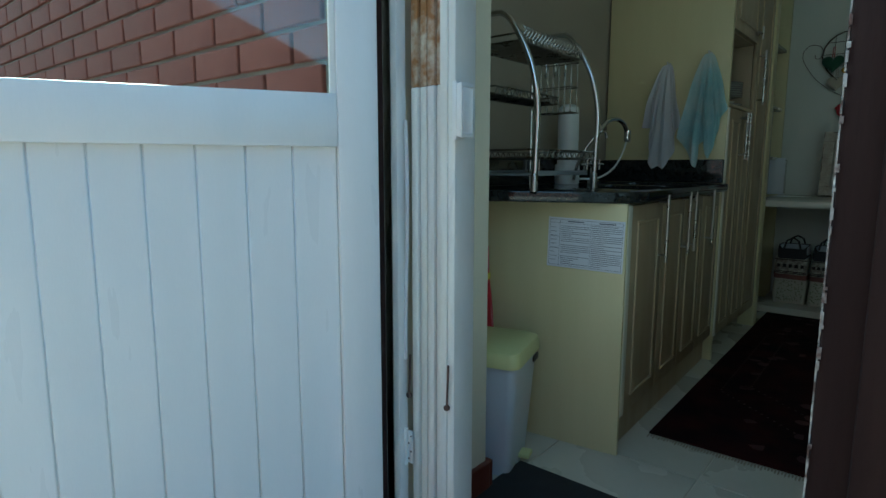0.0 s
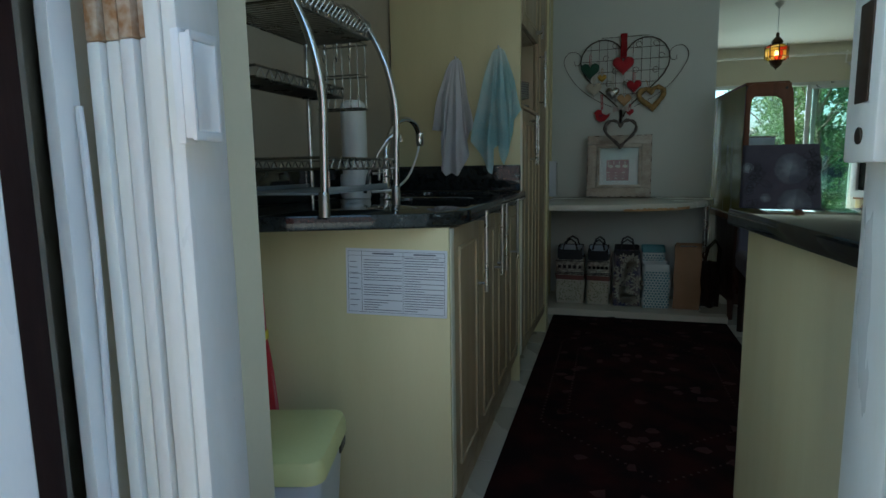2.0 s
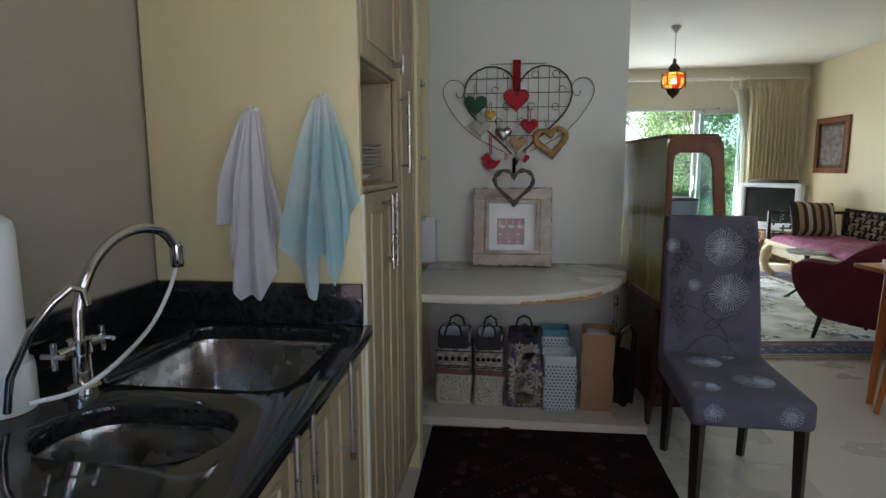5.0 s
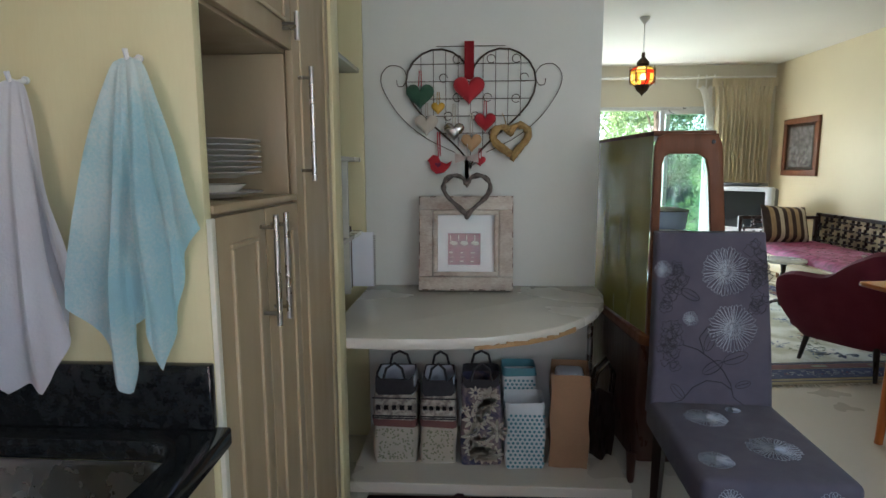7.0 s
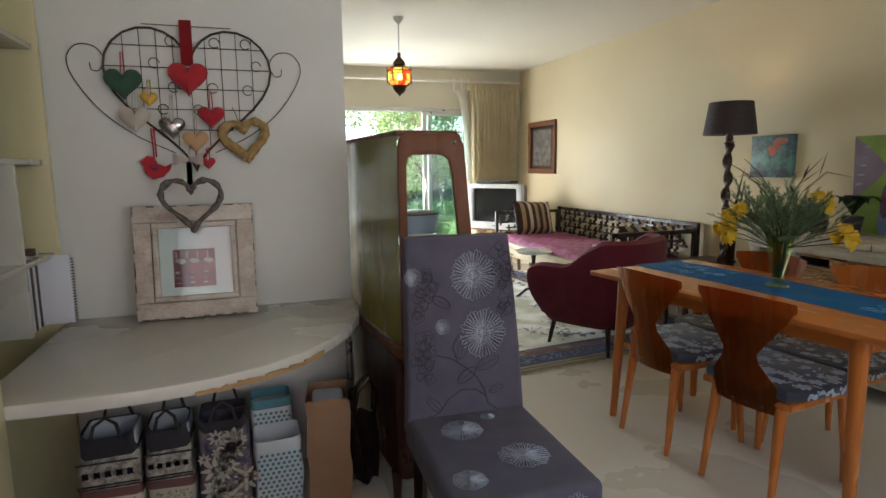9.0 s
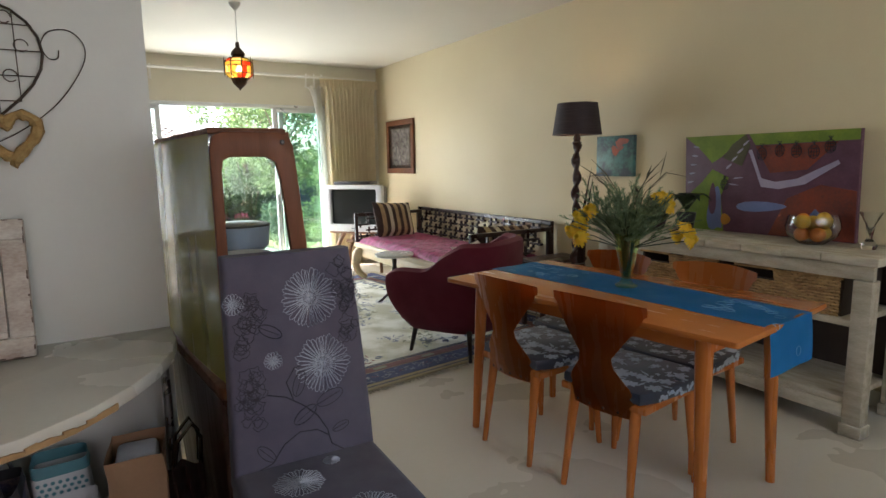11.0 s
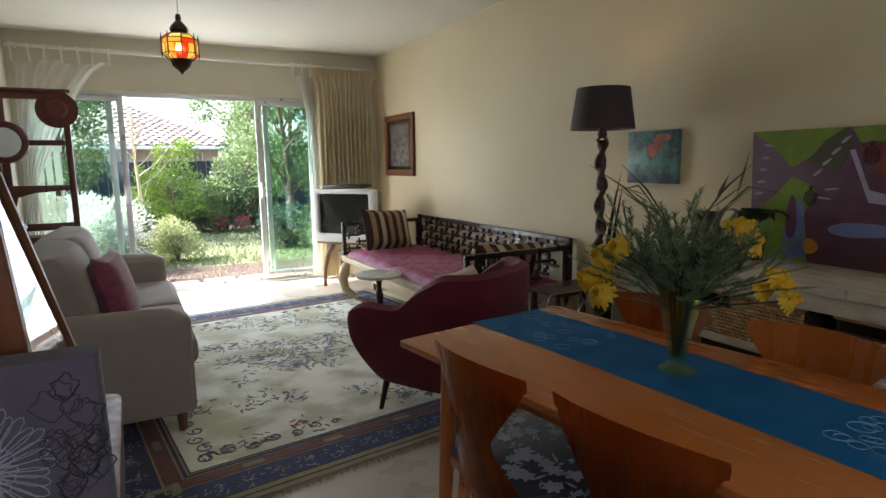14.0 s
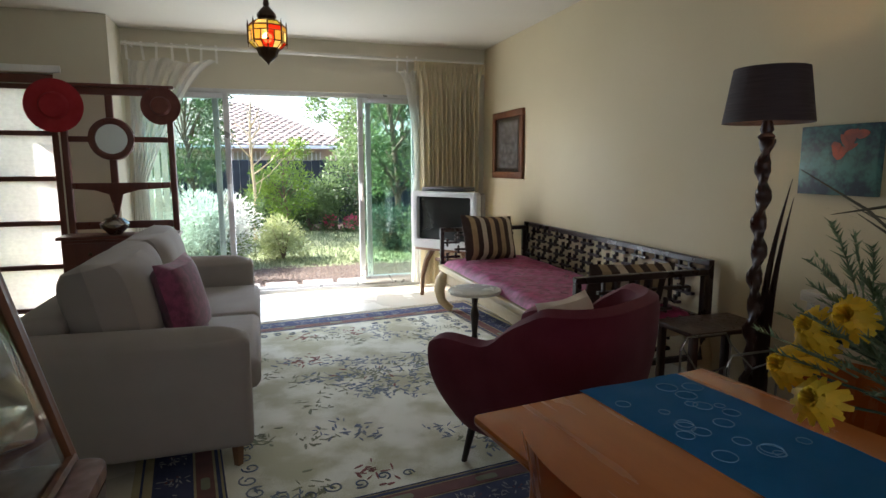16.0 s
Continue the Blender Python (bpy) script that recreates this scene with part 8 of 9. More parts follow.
hung_heart(0.412, 1.60, 0.125, 0.018, "felt_green", "dark green felt heart hanging from the rack", "felt_red", up=0.07)
rb = hung_heart(0.628, 1.625, 0.138, 0.02, "felt_red", "large red felt heart on a wide ribbon", None)
bm = B()
surface(bm, 2, 8, lambda u, v: Vector((0.608 + 0.042 * u, WALLY - 0.030 - 0.012 * v, 1.83 - 0.165 * v)), 0.003)
part("ribbon", bm, "felt_red", rb, "wide dark red velvet ribbon")
hung_heart(0.492, 1.545, 0.060, 0.010, "fruit_yellow", "small yellow heart edged in brown", "rope", up=0.05)
hung_heart(0.44, 1.475, 0.105, 0.010, "lace", "pale lace heart hanging from the rack", "lace", up=0.06)
hung_heart(0.562, 1.445, 0.092, 0.018, "silver_heart", "embossed silver metal heart", "lace", up=0.09)
hung_heart(0.70, 1.485, 0.095, 0.016, "felt_red", "red and white stitched cloth heart", "felt_red", up=0.06)
hung_heart(0.640, 1.395, 0.092, 0.008, "tan_wood", "plain tan wooden heart", "lace", up=0.10)
hung_heart(0.678, 1.312, 0.052, 0.010, "felt_red", "little red felt heart", "felt_red", up=0.04)
sh = thing("straw_heart", "shaggy straw rope heart hanging at an angle", "ornament", group="hearts hanging on the wire rack")
part("rope_loop", ring_heart(B(), (0.815, WALLY - 0.045, 1.405), 0.155, 0.016, 3, 0.25, 0.12), "rope", sh)
part("cord", tube(B(), [(0.80, WALLY - 0.04, 1.44), (0.785, WALLY - 0.028, 1.50), (0.775, WALLY - 0.028, 1.52)], 0.002, 5), "rope", sh)
bd = thing("felt_bird", "red felt bird with a pink heart on a red cord", "ornament")
bm = B()
slab(bm, [(-0.055, 0.02), (-0.03, 0.045), (-0.008, 0.04), (0.005, 0.015), (0.03, 0.005), (0.055, 0.018), (0.045, -0.008), (0.02, -0.035), (-0.015, -0.042), (-0.04, -0.02), (-0.045, 0.005)], 0, 0.014, (), 0.004, pose(0.497, WALLY - 0.02, 1.295) @ UPRIGHT)
part("body", bm, "felt_red", bd)
part("heart_patch", flat_heart(B(), (0.49, WALLY - 0.036, 1.295), 0.028, 0.003), "cush_pink", bd)
part("cord", tube(B(), [(0.492, WALLY - 0.03, 1.33), (0.487, WALLY - 0.024, 1.44), (0.497, WALLY - 0.024, 1.44), (0.50, WALLY - 0.03, 1.335)], 0.003, 5), "felt_red", bd)
tw = thing("twig_heart", "grey woven twig heart hanging in front of the frame", "ornament")
part("twig_loop", ring_heart(B(), (0.622, WALLY - 0.175, 1.175), 0.20, 0.0105, 9, 0.35), "twig", tw)
bm = B()
surface(bm, 2, 6, lambda u, v: Vector((0.612 + 0.018 * u, WALLY - 0.17, 1.325 - 0.10 * v)), 0.002)
for s in (-1, 1):
    surface(bm, 3, 5, lambda u, v: Vector((0.621 + s * 0.05 * v, WALLY - 0.178 - 0.01 * math.sin(v * 3), 1.322 + (u - 0.5) * 0.03 * (0.4 + v))), 0.002)
part("bow", bm, "cush_white", tw, "white ribbon bow")

part("cord", tube(B(), [(0.621, WALLY - 0.172, 1.325), (0.621, WALLY - 0.10, 1.36), (0.622, WALLY - 0.03, 1.395)], 0.0015, 5), "cush_white", tw)

# distressed frame holding a print behind glass
mf_ = thing("picture_frame", "distressed white wooden frame with a print, leaning", "picture frame", m=pose(0.617, 5.125, 0.739, -8))
HS = 0.209
bm = B()
for a, c, z0, z1 in ((-HS, HS, 0, 0.062), (-HS, HS, 0.358, 0.42), (-HS, -HS + 0.062, 0.062, 0.358), (HS - 0.062, HS, 0.062, 0.358)):
    box(bm, a, c, -0.022, 0.012, z0, z1, 0.005)
part("outer_frame", bm, "distressed", mf_)
bm = B()
b2 = 0.145
for a, c, z0, z1 in ((-b2, b2, 0.064, 0.084), (-b2, b2, 0.336, 0.356), (-b2, -b2 + 0.02, 0.084, 0.336), (b2 - 0.02, b2, 0.084, 0.336)):
    box(bm, a, c, -0.028, -0.004, z0, z1, 0.004)
part("inner_frame", bm, "distressed", mf_)
bm = B()
rng = random.Random(15)
for k in range(46):
    e = rng.randrange(4)
    u = rng.uniform(0.01, 0.41)
    l, w = rng.uniform(0.006, 0.03), rng.uniform(0.002, 0.005)
    if e < 2:
        box(bm, -HS + u, min(HS, -HS + u + l), -0.0235, -0.0205, (0.002 if e else 0.418 - w), (0.002 + w if e else 0.418))
    else:
        x0 = -HS + 0.001 if e == 2 else HS - w - 0.001
        box(bm, x0, x0 + w, -0.0235, -0.0205, u, min(0.42, u + l))
tagged(part("paint_chip", bm, "brown_edge", mf_, "dark wood showing through worn paint", smooth=False), kind="stuff")
part("mount", box(B(), -0.126, 0.126, -0.006, -0.003, 0.083, 0.337), "paper", mf_, "white card mount", smooth=False)
part("print", box(B(), -0.08, 0.065, -0.0085, -0.0065, 0.115, 0.255), "art_wine", mf_, "wine red linocut print", smooth=False)
bm = B()
rng = random.Random(31)
for zz, hh in ((0.166, 0.010), (0.148, 0.004), (0.128, 0.005)):
    for k in range(3):
        x0 = -0.074 + 0.047 * k
        box(bm, x0 + rng.uniform(0, 0.004), x0 + rng.uniform(0.014, 0.0235), -0.0092, -0.0084, zz, zz + hh * rng.uniform(0.5, 1.2))
for cx in (-0.055, -0.008, 0.04):
    slab(bm, [(cx - 0.02, 0.212), (cx - 0.008, 0.222), (cx + 0.016, 0.218), (cx + 0.02, 0.206), (cx + 0.002, 0.200)], 0, 0.0008, (), 0, pose(0, -0.0084, 0) @ UPRIGHT)
for k in range(4):
    box(bm, -0.07 + 0.036 * k, -0.066 + 0.036 * k, -0.0092, -0.0084, 0.222, 0.246)
tagged(part("print_highlight", bm, "cush_white", mf_, "pale cut-out shapes", smooth=False), kind="stuff")
part("pane", box(B(), -0.126, 0.126, -0.0125, -0.0105, 0.083, 0.337), "pane", mf_, smooth=False)


# shopping bags under the counter
def soft_bag(x, w, d, h, body, label, y=4.98, band_mat=None, top_mat="bag_black", handle=True, dots=None, rz=0):
    t = thing("shopping_bag", label, "bag", at=(x, y, 0.046), rz=rz, group="shopping bags under the counter")

    def fn_row(s, z, k):
        f = max(0, z / h - 0.55) / 0.45
        row = []
        for px, py in rrect(-w / 2, w / 2, -d / 2, d / 2, 0.02, 3):
            front = max(0, -2 * py / d)
            sag = (0.16 if handle else 0.02) * h * f * front * max(0, 1 - (2 * px / w) ** 2)
            row.append((px * s * (1 - 0.10 * f * bool(handle)) + 0.004 * math.sin(k + px * 40), py * s * (1 - 0.35 * f * bool(handle)) + 0.006 * math.sin(px * 30 + z * 20), z - sag))
        return row

    def shell_(z0, z1, n, s0, s1, mt, nm, label_=""):
        bm = B()
        rows = [[bm.verts.new(p) for p in fn_row(s0 + (s1 - s0) * i / n, z0 + (z1 - z0) * i / n, i)] for i in range(n + 1)]
        for A, C in zip(rows, rows[1:]):
            for i in range(len(A)):
                bm.faces.new((A[i], A[(i + 1) % len(A)], C[(i + 1) % len(A)], C[i]))
        if z0 == 0:
            bm.faces.new(rows[0][::-1])
        return part(nm, bm, mt, t, label_)
    if band_mat:
        shell_(0, h * 0.42, 5, 0.98, 1.02, body, "lower_panel")
        shell_(h * 0.42, h * 0.50, 2, 1.022, 1.022, "rug_rose", "stripe")
        shell_(h * 0.50, h * 0.80, 4, 1.02, 1.0, band_mat, "upper_panel")
        shell_(h * 0.80, h, 3, 1.0, 0.95, top_mat, "rim")
    else:
        shell_(0, h * 0.9, 8, 0.98, 1.0, body, "panel")
        shell_(h * 0.9, h, 2, 1.0, 0.98, top_mat, "rim")
    part("contents", slab(B(), rrect(-w * 0.42, w * 0.42, -d * 0.34, d * 0.34, 0.02, 3), h * 0.55, h * 0.6), "bag_black", t)
    if band_mat:
        shell_(h * 0.60, h * 0.985, 5, 0.955, 0.93, "bin_blue", "lining", "pale blue lining")
    if handle:
        for s in (-1, 1):
            part("handle", tube(B(), [(-w * 0.25, s * d * 0.5, h * 0.95), (-w * 0.18, s * d * 0.46, h + 0.03), (0, s * d * 0.40, h + 0.05), (w * 0.18, s * d * 0.46, h + 0.03), (w * 0.25, s * d * 0.5, h * 0.95)], 0.006, 6), "bag_black", t)
    if dots:
        mt, kind_ = dots
        bm = B()
        if kind_ == "spot":
            for r in range(int(h * 0.88 / 0.017)):
                for k in range(int(w / 0.019)):
                    lathe(bm, [(0, 0.001), (0.0062, 0.0008), (0.0062, 0)], 6, m=pose(-w / 2 + 0.014 + 0.019 * k + 0.0095 * (r % 2), -d / 2 - 0.0075, 0.012 + 0.017 * r, 90))
            tagged(part("spot", bm, mt, t, smooth=False), kind="stuff")
        else:
            rng = random.Random(int(x * 100))
            for k in range(kind_):
                px, pz = rng.uniform(-w * 0.42, w * 0.42), rng.uniform(0.02, h * (0.40 if band_mat else 0.85))
                R = 0.004 if band_mat else rng.uniform(0.012, 0.03)
                if band_mat:
                    lathe(bm, [(0, 0.001), (R, 0.0008), (R, 0)], 5, m=pose(px, -d / 2 - 0.0072, pz, 90))
                else:
                    for j in range(8):
                        a = 2 * math.pi * j / 8
                        slab(bm, leafp(px + R * math.cos(a), pz + R * math.sin(a), a, R * 0.6, R * 0.25), 0, 0.0015, (), 0, pose(0, -d / 2 - 0.0065, 0) @ UPRIGHT)
            tagged(part("printed_motif", bm, mt, t, smooth=False), kind="stuff")
    if band_mat:
        bm = B()
        for zf in (0.52, 0.545, 0.75):
            box(bm, -w * 0.5, w * 0.5, -d / 2 - 0.0095, -d / 2 - 0.0075, h * zf, h * zf + 0.005)
        for k in range(5):
            for s in (-1, 1):
                px = -w * 0.36 + k * w * 0.18
                slab(bm, leafp(px, h * 0.65, 0.9 * s, w * 0.075, 0.007), 0, 0.0012, (), 0, pose(0, -d / 2 - 0.008, 0) @ UPRIGHT)
        part("woven_band", bm, "bag_black", t, smooth=False)
    return t


soft_bag(0.325, 0.185, 0.20, 0.38, "bag_cream", "black and cream patterned cloth shopping bag", band_mat="bag_print", dots=("rug_sage", 110))
soft_bag(0.508, 0.150, 0.20, 0.38, "bag_cream", "narrow cream patterned cloth shopping bag", band_mat="bag_print", dots=("rug_sage", 90))
soft_bag(0.688, 0.175, 0.21, 0.385, "bag_navy", "dark floral printed cloth shopping bag", dots=("bag_cream", 26))
soft_bag(0.868, 0.165, 0.15, 0.285, "bag_white", "white paper bag with teal dots", y=4.93, top_mat="bag_white", handle=False, dots=("bag_teal", "spot"))
soft_bag(0.855, 0.150, 0.12, 0.375, "bag_white", "taller teal dotted paper bag standing behind", y=5.085, top_mat="bag_teal", handle=False, dots=("bag_teal", "spot"))
kb = thing("paper_bag", "brown kraft paper carrier bag with white paper inside", "bag", at=(1.06, 4.97, 0.046), rz=-6)
bm = B()
box(bm, -0.078, 0.078, -0.10, 0.10, 0, 0.40)
bmesh.ops.delete(bm, geom=[f for f in bm.faces if f.normal.z > 0.9], context="FACES")
bmesh.ops.subdivide_edges(bm, edges=bm.edges, cuts=5, use_grid_fill=True)
for v in bm.verts:
    v.co += Vector((0.004 * math.sin(v.co.z * 31 + v.co.y * 20), 0.005 * math.sin(v.co.x * 40 + v.co.z * 17), 0))
part("bag", bm, "kraft", kb)
bm = B()
box(bm, -0.06, 0.06, -0.07, 0.08, 0.30, 0.385, 0.02, 2)
part("wrapping", bm, "paper", kb, "crumpled white paper")
gb = thing("grey_bag", "grey plastic carrier bag with looped handles", "bag", at=(1.19, 4.99, 0.046))
bm = B()
surface(bm, 10, 12, lambda u, v: Vector((-0.05 + 0.11 * u, -0.02 + 0.03 * math.sin(u * 9 + v * 4), 0.30 * v)), 0.02)
part("bag", bm, "pot_brown", gb)
for s in (-1, 1):
    part("handle", tube(B(), [(-0.03, s * 0.02, 0.28), (-0.015, s * 0.03, 0.38), (0.03, s * 0.03, 0.43), (0.055, s * 0.03, 0.38), (0.05, s * 0.02, 0.28)], 0.007, 6), "pewter", gb)

# dish rack
dr = thing("dish_rack", "chrome arched three-tier dish rack standing over the worktop", "dish rack", at=(0, 0, 0))
RY0, RY1, RXF, RXB = 2.111, 2.515, 0.055, -0.208


def arch(y):
    return [(RXF, y, TOP + 0.002), (RXF + 0.004, y, 1.0), (RXF + 0.006, y, 1.08), (RXF + 0.003, y, 1.135), (RXF - 0.006, y, 1.185), (RXF - 0.02, y, 1.235), (RXF - 0.042, y, 1.285), (RXF - 0.068, y, 1.33), (RXF - 0.092, y, 1.365), (RXF - 0.118, y, 1.388), (RXF - 0.15, y, 1.396), (RXB - 0.02, y, 1.398)]


for y in (RY0, RY1):
    part("arched_post", tube(B(), smooth(arch(y), 3), 0.0092, 12), "chrome", dr)
    part("foot", lathe(B(), [(0.012, 0.001), (0.012, 0.05), (0.0098, 0.055)], 14, (RXF, y, TOP)), "steel", dr)
    part("back_post", rod(B(), (RXB, y, TOP + 0.001), (RXB, y, 1.398), 0.0065, seg=10), "chrome", dr)


def wire_tier(z, x0, x1, lip):
    for y in (RY0, RY1):
        for dz in (0, lip):
            part("tier_rail", rod(B(), (x0, y, z + dz), (x1, y, z + dz), 0.003, seg=5), "wire", dr)
    for x in (x0, x1):
        for dz in (0, lip):
            part("tier_rail", rod(B(), (x, RY0, z + dz), (x, RY1, z + dz), 0.003, seg=5), "wire", dr)
        n = 24
        part("zigzag_wire", tube(B(), [(x, RY0 + (RY1 - RY0) * i / n, z + (lip if i % 2 else 0)) for i in range(n + 1)], 0.0022, 4), "wire", dr)
    n = 26
    for i in range(1, n):
        y = RY0 + (RY1 - RY0) * i / n
        part("tier_wire", rod(B(), (x0, y, z), (x1, y, z), 0.0018, seg=4), "wire", dr)


wire_tier(0.958, RXB, RXF, 0.024)
wire_tier(1.156, RXB, -0.095, 0.024)
wire_tier(1.305, RXB, -0.012, 0.022)
for i in range(20):
    y = RY0 + 0.02 + (RY1 - RY0 - 0.04) * i / 19
    part("plate_prong", tube(B(), [(-0.012, y, 1.318), (0.004, y, 1.336), (-0.006, y, 1.35)], 0.0018, 4), "chrome", dr)
hb = thing("hook_basket", "small chrome utensil basket with hooks hung on the rack", "basket")
x0, x1, z0, z1 = -0.187, -0.049, 1.127, 1.306
for y in (2.532, 2.582):
    for z in (z0, 1.218, z1):
        part("basket_wire", rod(B(), (x0, y, z), (x1, y, z), 0.0022, seg=5), "wire", hb)
    for i in range(6):
        x = x0 + 0.008 + (x1 - x0 - 0.016) * i / 5
        part("basket_wire", rod(B(), (x, y, z0), (x, y, z1 + 0.004), 0.0018, seg=4), "wire", hb)
for x in (x0, x1):
    for z in (z0, 1.218, z1):
        part("basket_wire", rod(B(), (x, 2.532, z), (x, 2.582, z), 0.002, seg=4), "wire", hb)
for i in range(7):
    x = x0 + 0.01 + (x1 - x0 - 0.02) * i / 6
    part("basket_wire", rod(B(), (x, 2.532, z0), (x, 2.582, z0), 0.0018, seg=4), "wire", hb)
for i in range(3):
    x = x0 + 0.03 + i * 0.04
    part("hook", tube(B(), [(x, 2.532, z1 + 0.004), (x, 2.522, z1 + 0.012), (x, 2.513, z1 + 0.004)], 0.002, 5), "chrome", hb)
    part("hook", tube(B(), [(x, 2.53, z1), (x, 2.527, z1 - 0.04), (x + 0.004, 2.517, z1 - 0.052), (x + 0.006, 2.508, z1 - 0.04)], 0.0022, 5), "chrome", hb)
bm = slab(B(), rrect(RXB + 0.006, RXF - 0.012, RY0 + 0.012, RY1 - 0.012, 0.02), 0.902, 0.907, (), 0.002)
for a, c, e, f_ in ((RXB + 0.006, RXB + 0.010, RY0 + 0.03, RY1 - 0.03), (RXF - 0.016, RXF - 0.012, RY0 + 0.03, RY1 - 0.03)):
    box(bm, a, c, e, f_, 0.907, 0.918, 0.001)
part("drip_tray", bm, "tray_grey", dr, "grey plastic drip tray hung under the lowest tier")
for y in (RY0 + 0.05, RY1 - 0.05):
    for x in (RXB + 0.012, RXF - 0.014):
        part("tray_hanger", tube(B(), [(x, y, 0.958), (x, y, 0.908)], 0.0018, 5), "wire", dr)

# water filter and hoses
wf = thing("water_filter", "white countertop water filter canister with hoses", "water filter", at=(-0.245, 2.88, TOP + 0.001))
part("canister", lathe(B(), [(0, 0.332), (0.026, 0.337), (0.041, 0.326), (0.044, 0.308), (0.044, 0.085), (0.049, 0.08)], 28), "white_plastic", wf)
part("base", lathe(B(), [(0.051, 0.085), (0.053, 0.07), (0.053, 0.005), (0.05, 0), (0, 0)], 28), "white_plastic", wf)
part("spout", tube(B(), [(0.058, -0.05, 0.02), (0.075, -0.055, 0.08), (0.11, -0.045, 0.155), (0.14, -0.028, 0.20), (0.160, -0.010, 0.222), (0.171, 0.0, 0.215), (0.174, 0.004, 0.19)], 0.0065, 10), "chrome", wf)
tp_ = thing("kitchen_tap", "chrome swan-neck mixer tap with cross handles", "tap", at=(-0.17, 2.976, TOP + 0.001))
part("body", lathe(B(), [(0.03, 0), (0.03, 0.012), (0.018, 0.02), (0.017, 0.07), (0.021, 0.075), (0.021, 0.10), (0, 0.104)], 20), "chrome", tp_)
neck = [(0, 0, 0.10), (0.0, 0.01, 0.17), (0.006, 0.045, 0.235), (0.014, 0.10, 0.275), (0.022, 0.165, 0.288), (0.030, 0.23, 0.275), (0.036, 0.268, 0.235)]
part("spout", tube(B(), smooth(neck, 4), 0.0105, 12), "chrome", tp_)
part("diverter", lathe(B(), [(0.013, 0.0), (0.016, 0.01), (0.016, 0.05), (0.012, 0.055)], 16, (0.037, 0.27, 0.19)), "chrome", tp_)
for s in (-1, 1):
    bm = B()
    rod(bm, (0, s * 0.018, 0.085), (0, s * 0.055, 0.085), 0.009)
    for a in (0, 90):
        d = (math.cos(radians(a)) * 0.024, math.sin(radians(a)) * 0.024)
        rod(bm, (-d[0], s * 0.06, 0.085 - d[1]), (d[0], s * 0.06, 0.085 + d[1]), 0.005)
    part("cross_handle", bm, "chrome", tp_)
solid("hose", tube(B(), smooth([(-0.135, 3.24, 1.045), (-0.140, 3.22, 1.0), (-0.145, 3.17, 0.945), (-0.14, 3.10, 0.915), (-0.13, 3.0, 0.893), (-0.135, 2.92, 0.880), (-0.175, 2.86, 0.879)]), 0.0045, 8), "white_plastic", "white rubber hose from tap to filter", "hose")
solid("switch_plate", box(B(), WEST + 0.001, WEST + 0.012, 2.04, 2.09, 0.62, 0.70, 0.003), "white_plastic", "small white wall switch plate", "switch")
# ---- garden and distance ----
gm = B()
for (x0, x1, y0, y1) in ((-300, 300, 10.52, 400), (-300, -0.56, 1.5, 10.52), (4.64, 300, 1.5, 10.52), (-300, 300, -300, 1.5)):
    vs = [gm.verts.new(p) for p in ((x0, y0, -0.06), (x1, y0, -0.06), (x1, y1, -0.06), (x0, y1, -0.06))]
    gm.faces.new(vs)
structure("ground", gm, "soil", "bare brown garden soil", "ground")
structure("lawn", slab(B(), [(-4, 12.1), (7, 11.9), (7.5, 14), (6.0, 16.6), (3.5, 16.2), (1.0, 17.0), (-4, 17.0)], -0.07, -0.03), "grass", "mown garden lawn", "lawn")
structure("entrance_paving", box(B(), -4, 6, -5.6, 1.44, -0.1, -0.02), "paving", "cement paving at the kitchen entrance", "pavement")
# gravel and stepping stones, house shade put into their colours
structure("gravel_bed", box(B(), -2, 6, 10.52, 12.1, -0.10, -0.035), "gravel", "brown gravel strip, darkened for the house's shade", "gravel")
for k in range(11):
    solid("stepping_stone", box(B(), -0.17, 0.17, -0.16, 0.16, -0.06, 0.004, 0.008), "paver", "pale square stepping stone in the gravel, darkened for house shade", "paver", m=pose(0.6 + k * 0.40, 10.72 + 0.01 * (k % 3), 0, 0, 0, (k * 37) % 5 - 2), group="stepping stones")
rng = random.Random(50)
verts, faces = [], []
for k in range(7000):
    x, y = rng.uniform(0.2, 4.8), rng.uniform(10.54, 12.12)
    r = rng.uniform(0.012, 0.028)
    a = rng.uniform(0, 6.28)
    b0 = len(verts)
    for i in range(5):
        t = a + 2 * math.pi * i / 5
        verts.append((x + r * rng.uniform(0.7, 1.2) * math.cos(t), y + r * rng.uniform(0.7, 1.2) * math.sin(t), -0.036))
    verts.append((x + rng.uniform(-0.3, 0.3) * r, y, -0.036 + r * rng.uniform(0.5, 0.9)))
    for i in range(5):
        faces.append((b0 + i, b0 + (i + 1) % 5, b0 + 5))


def stuff(name, verts, faces, material, label, category):
    me = bpy.data.meshes.new(name)
    me.from_pydata(verts, [], faces)
    me.materials.append(M[material])
    return tagged(new(name, me), label, category, "", "stuff")


stuff("gravel", verts, faces, "stone", "loose brown gravel chips, toned down as in shade", "gravel")
verts, faces = [], []
for k in range(16000):
    x, y = rng.uniform(0.2, 5.5), 12.05 + 4.3 * rng.random() ** 1.3
    h, a = rng.uniform(0.025, 0.06), rng.uniform(0, 6.28)
    b0 = len(verts)
    dx, dy = 0.006 * math.cos(a), 0.006 * math.sin(a)
    verts += [(x - dx, y - dy, -0.031), (x + dx, y + dy, -0.031), (x + rng.uniform(-0.02, 0.02), y + rng.uniform(-0.02, 0.02), -0.03 + h)]
    faces.append((b0, b0 + 1, b0 + 2))
stuff("grass_blades", verts, faces, "blade", "short green lawn grass", "grass")


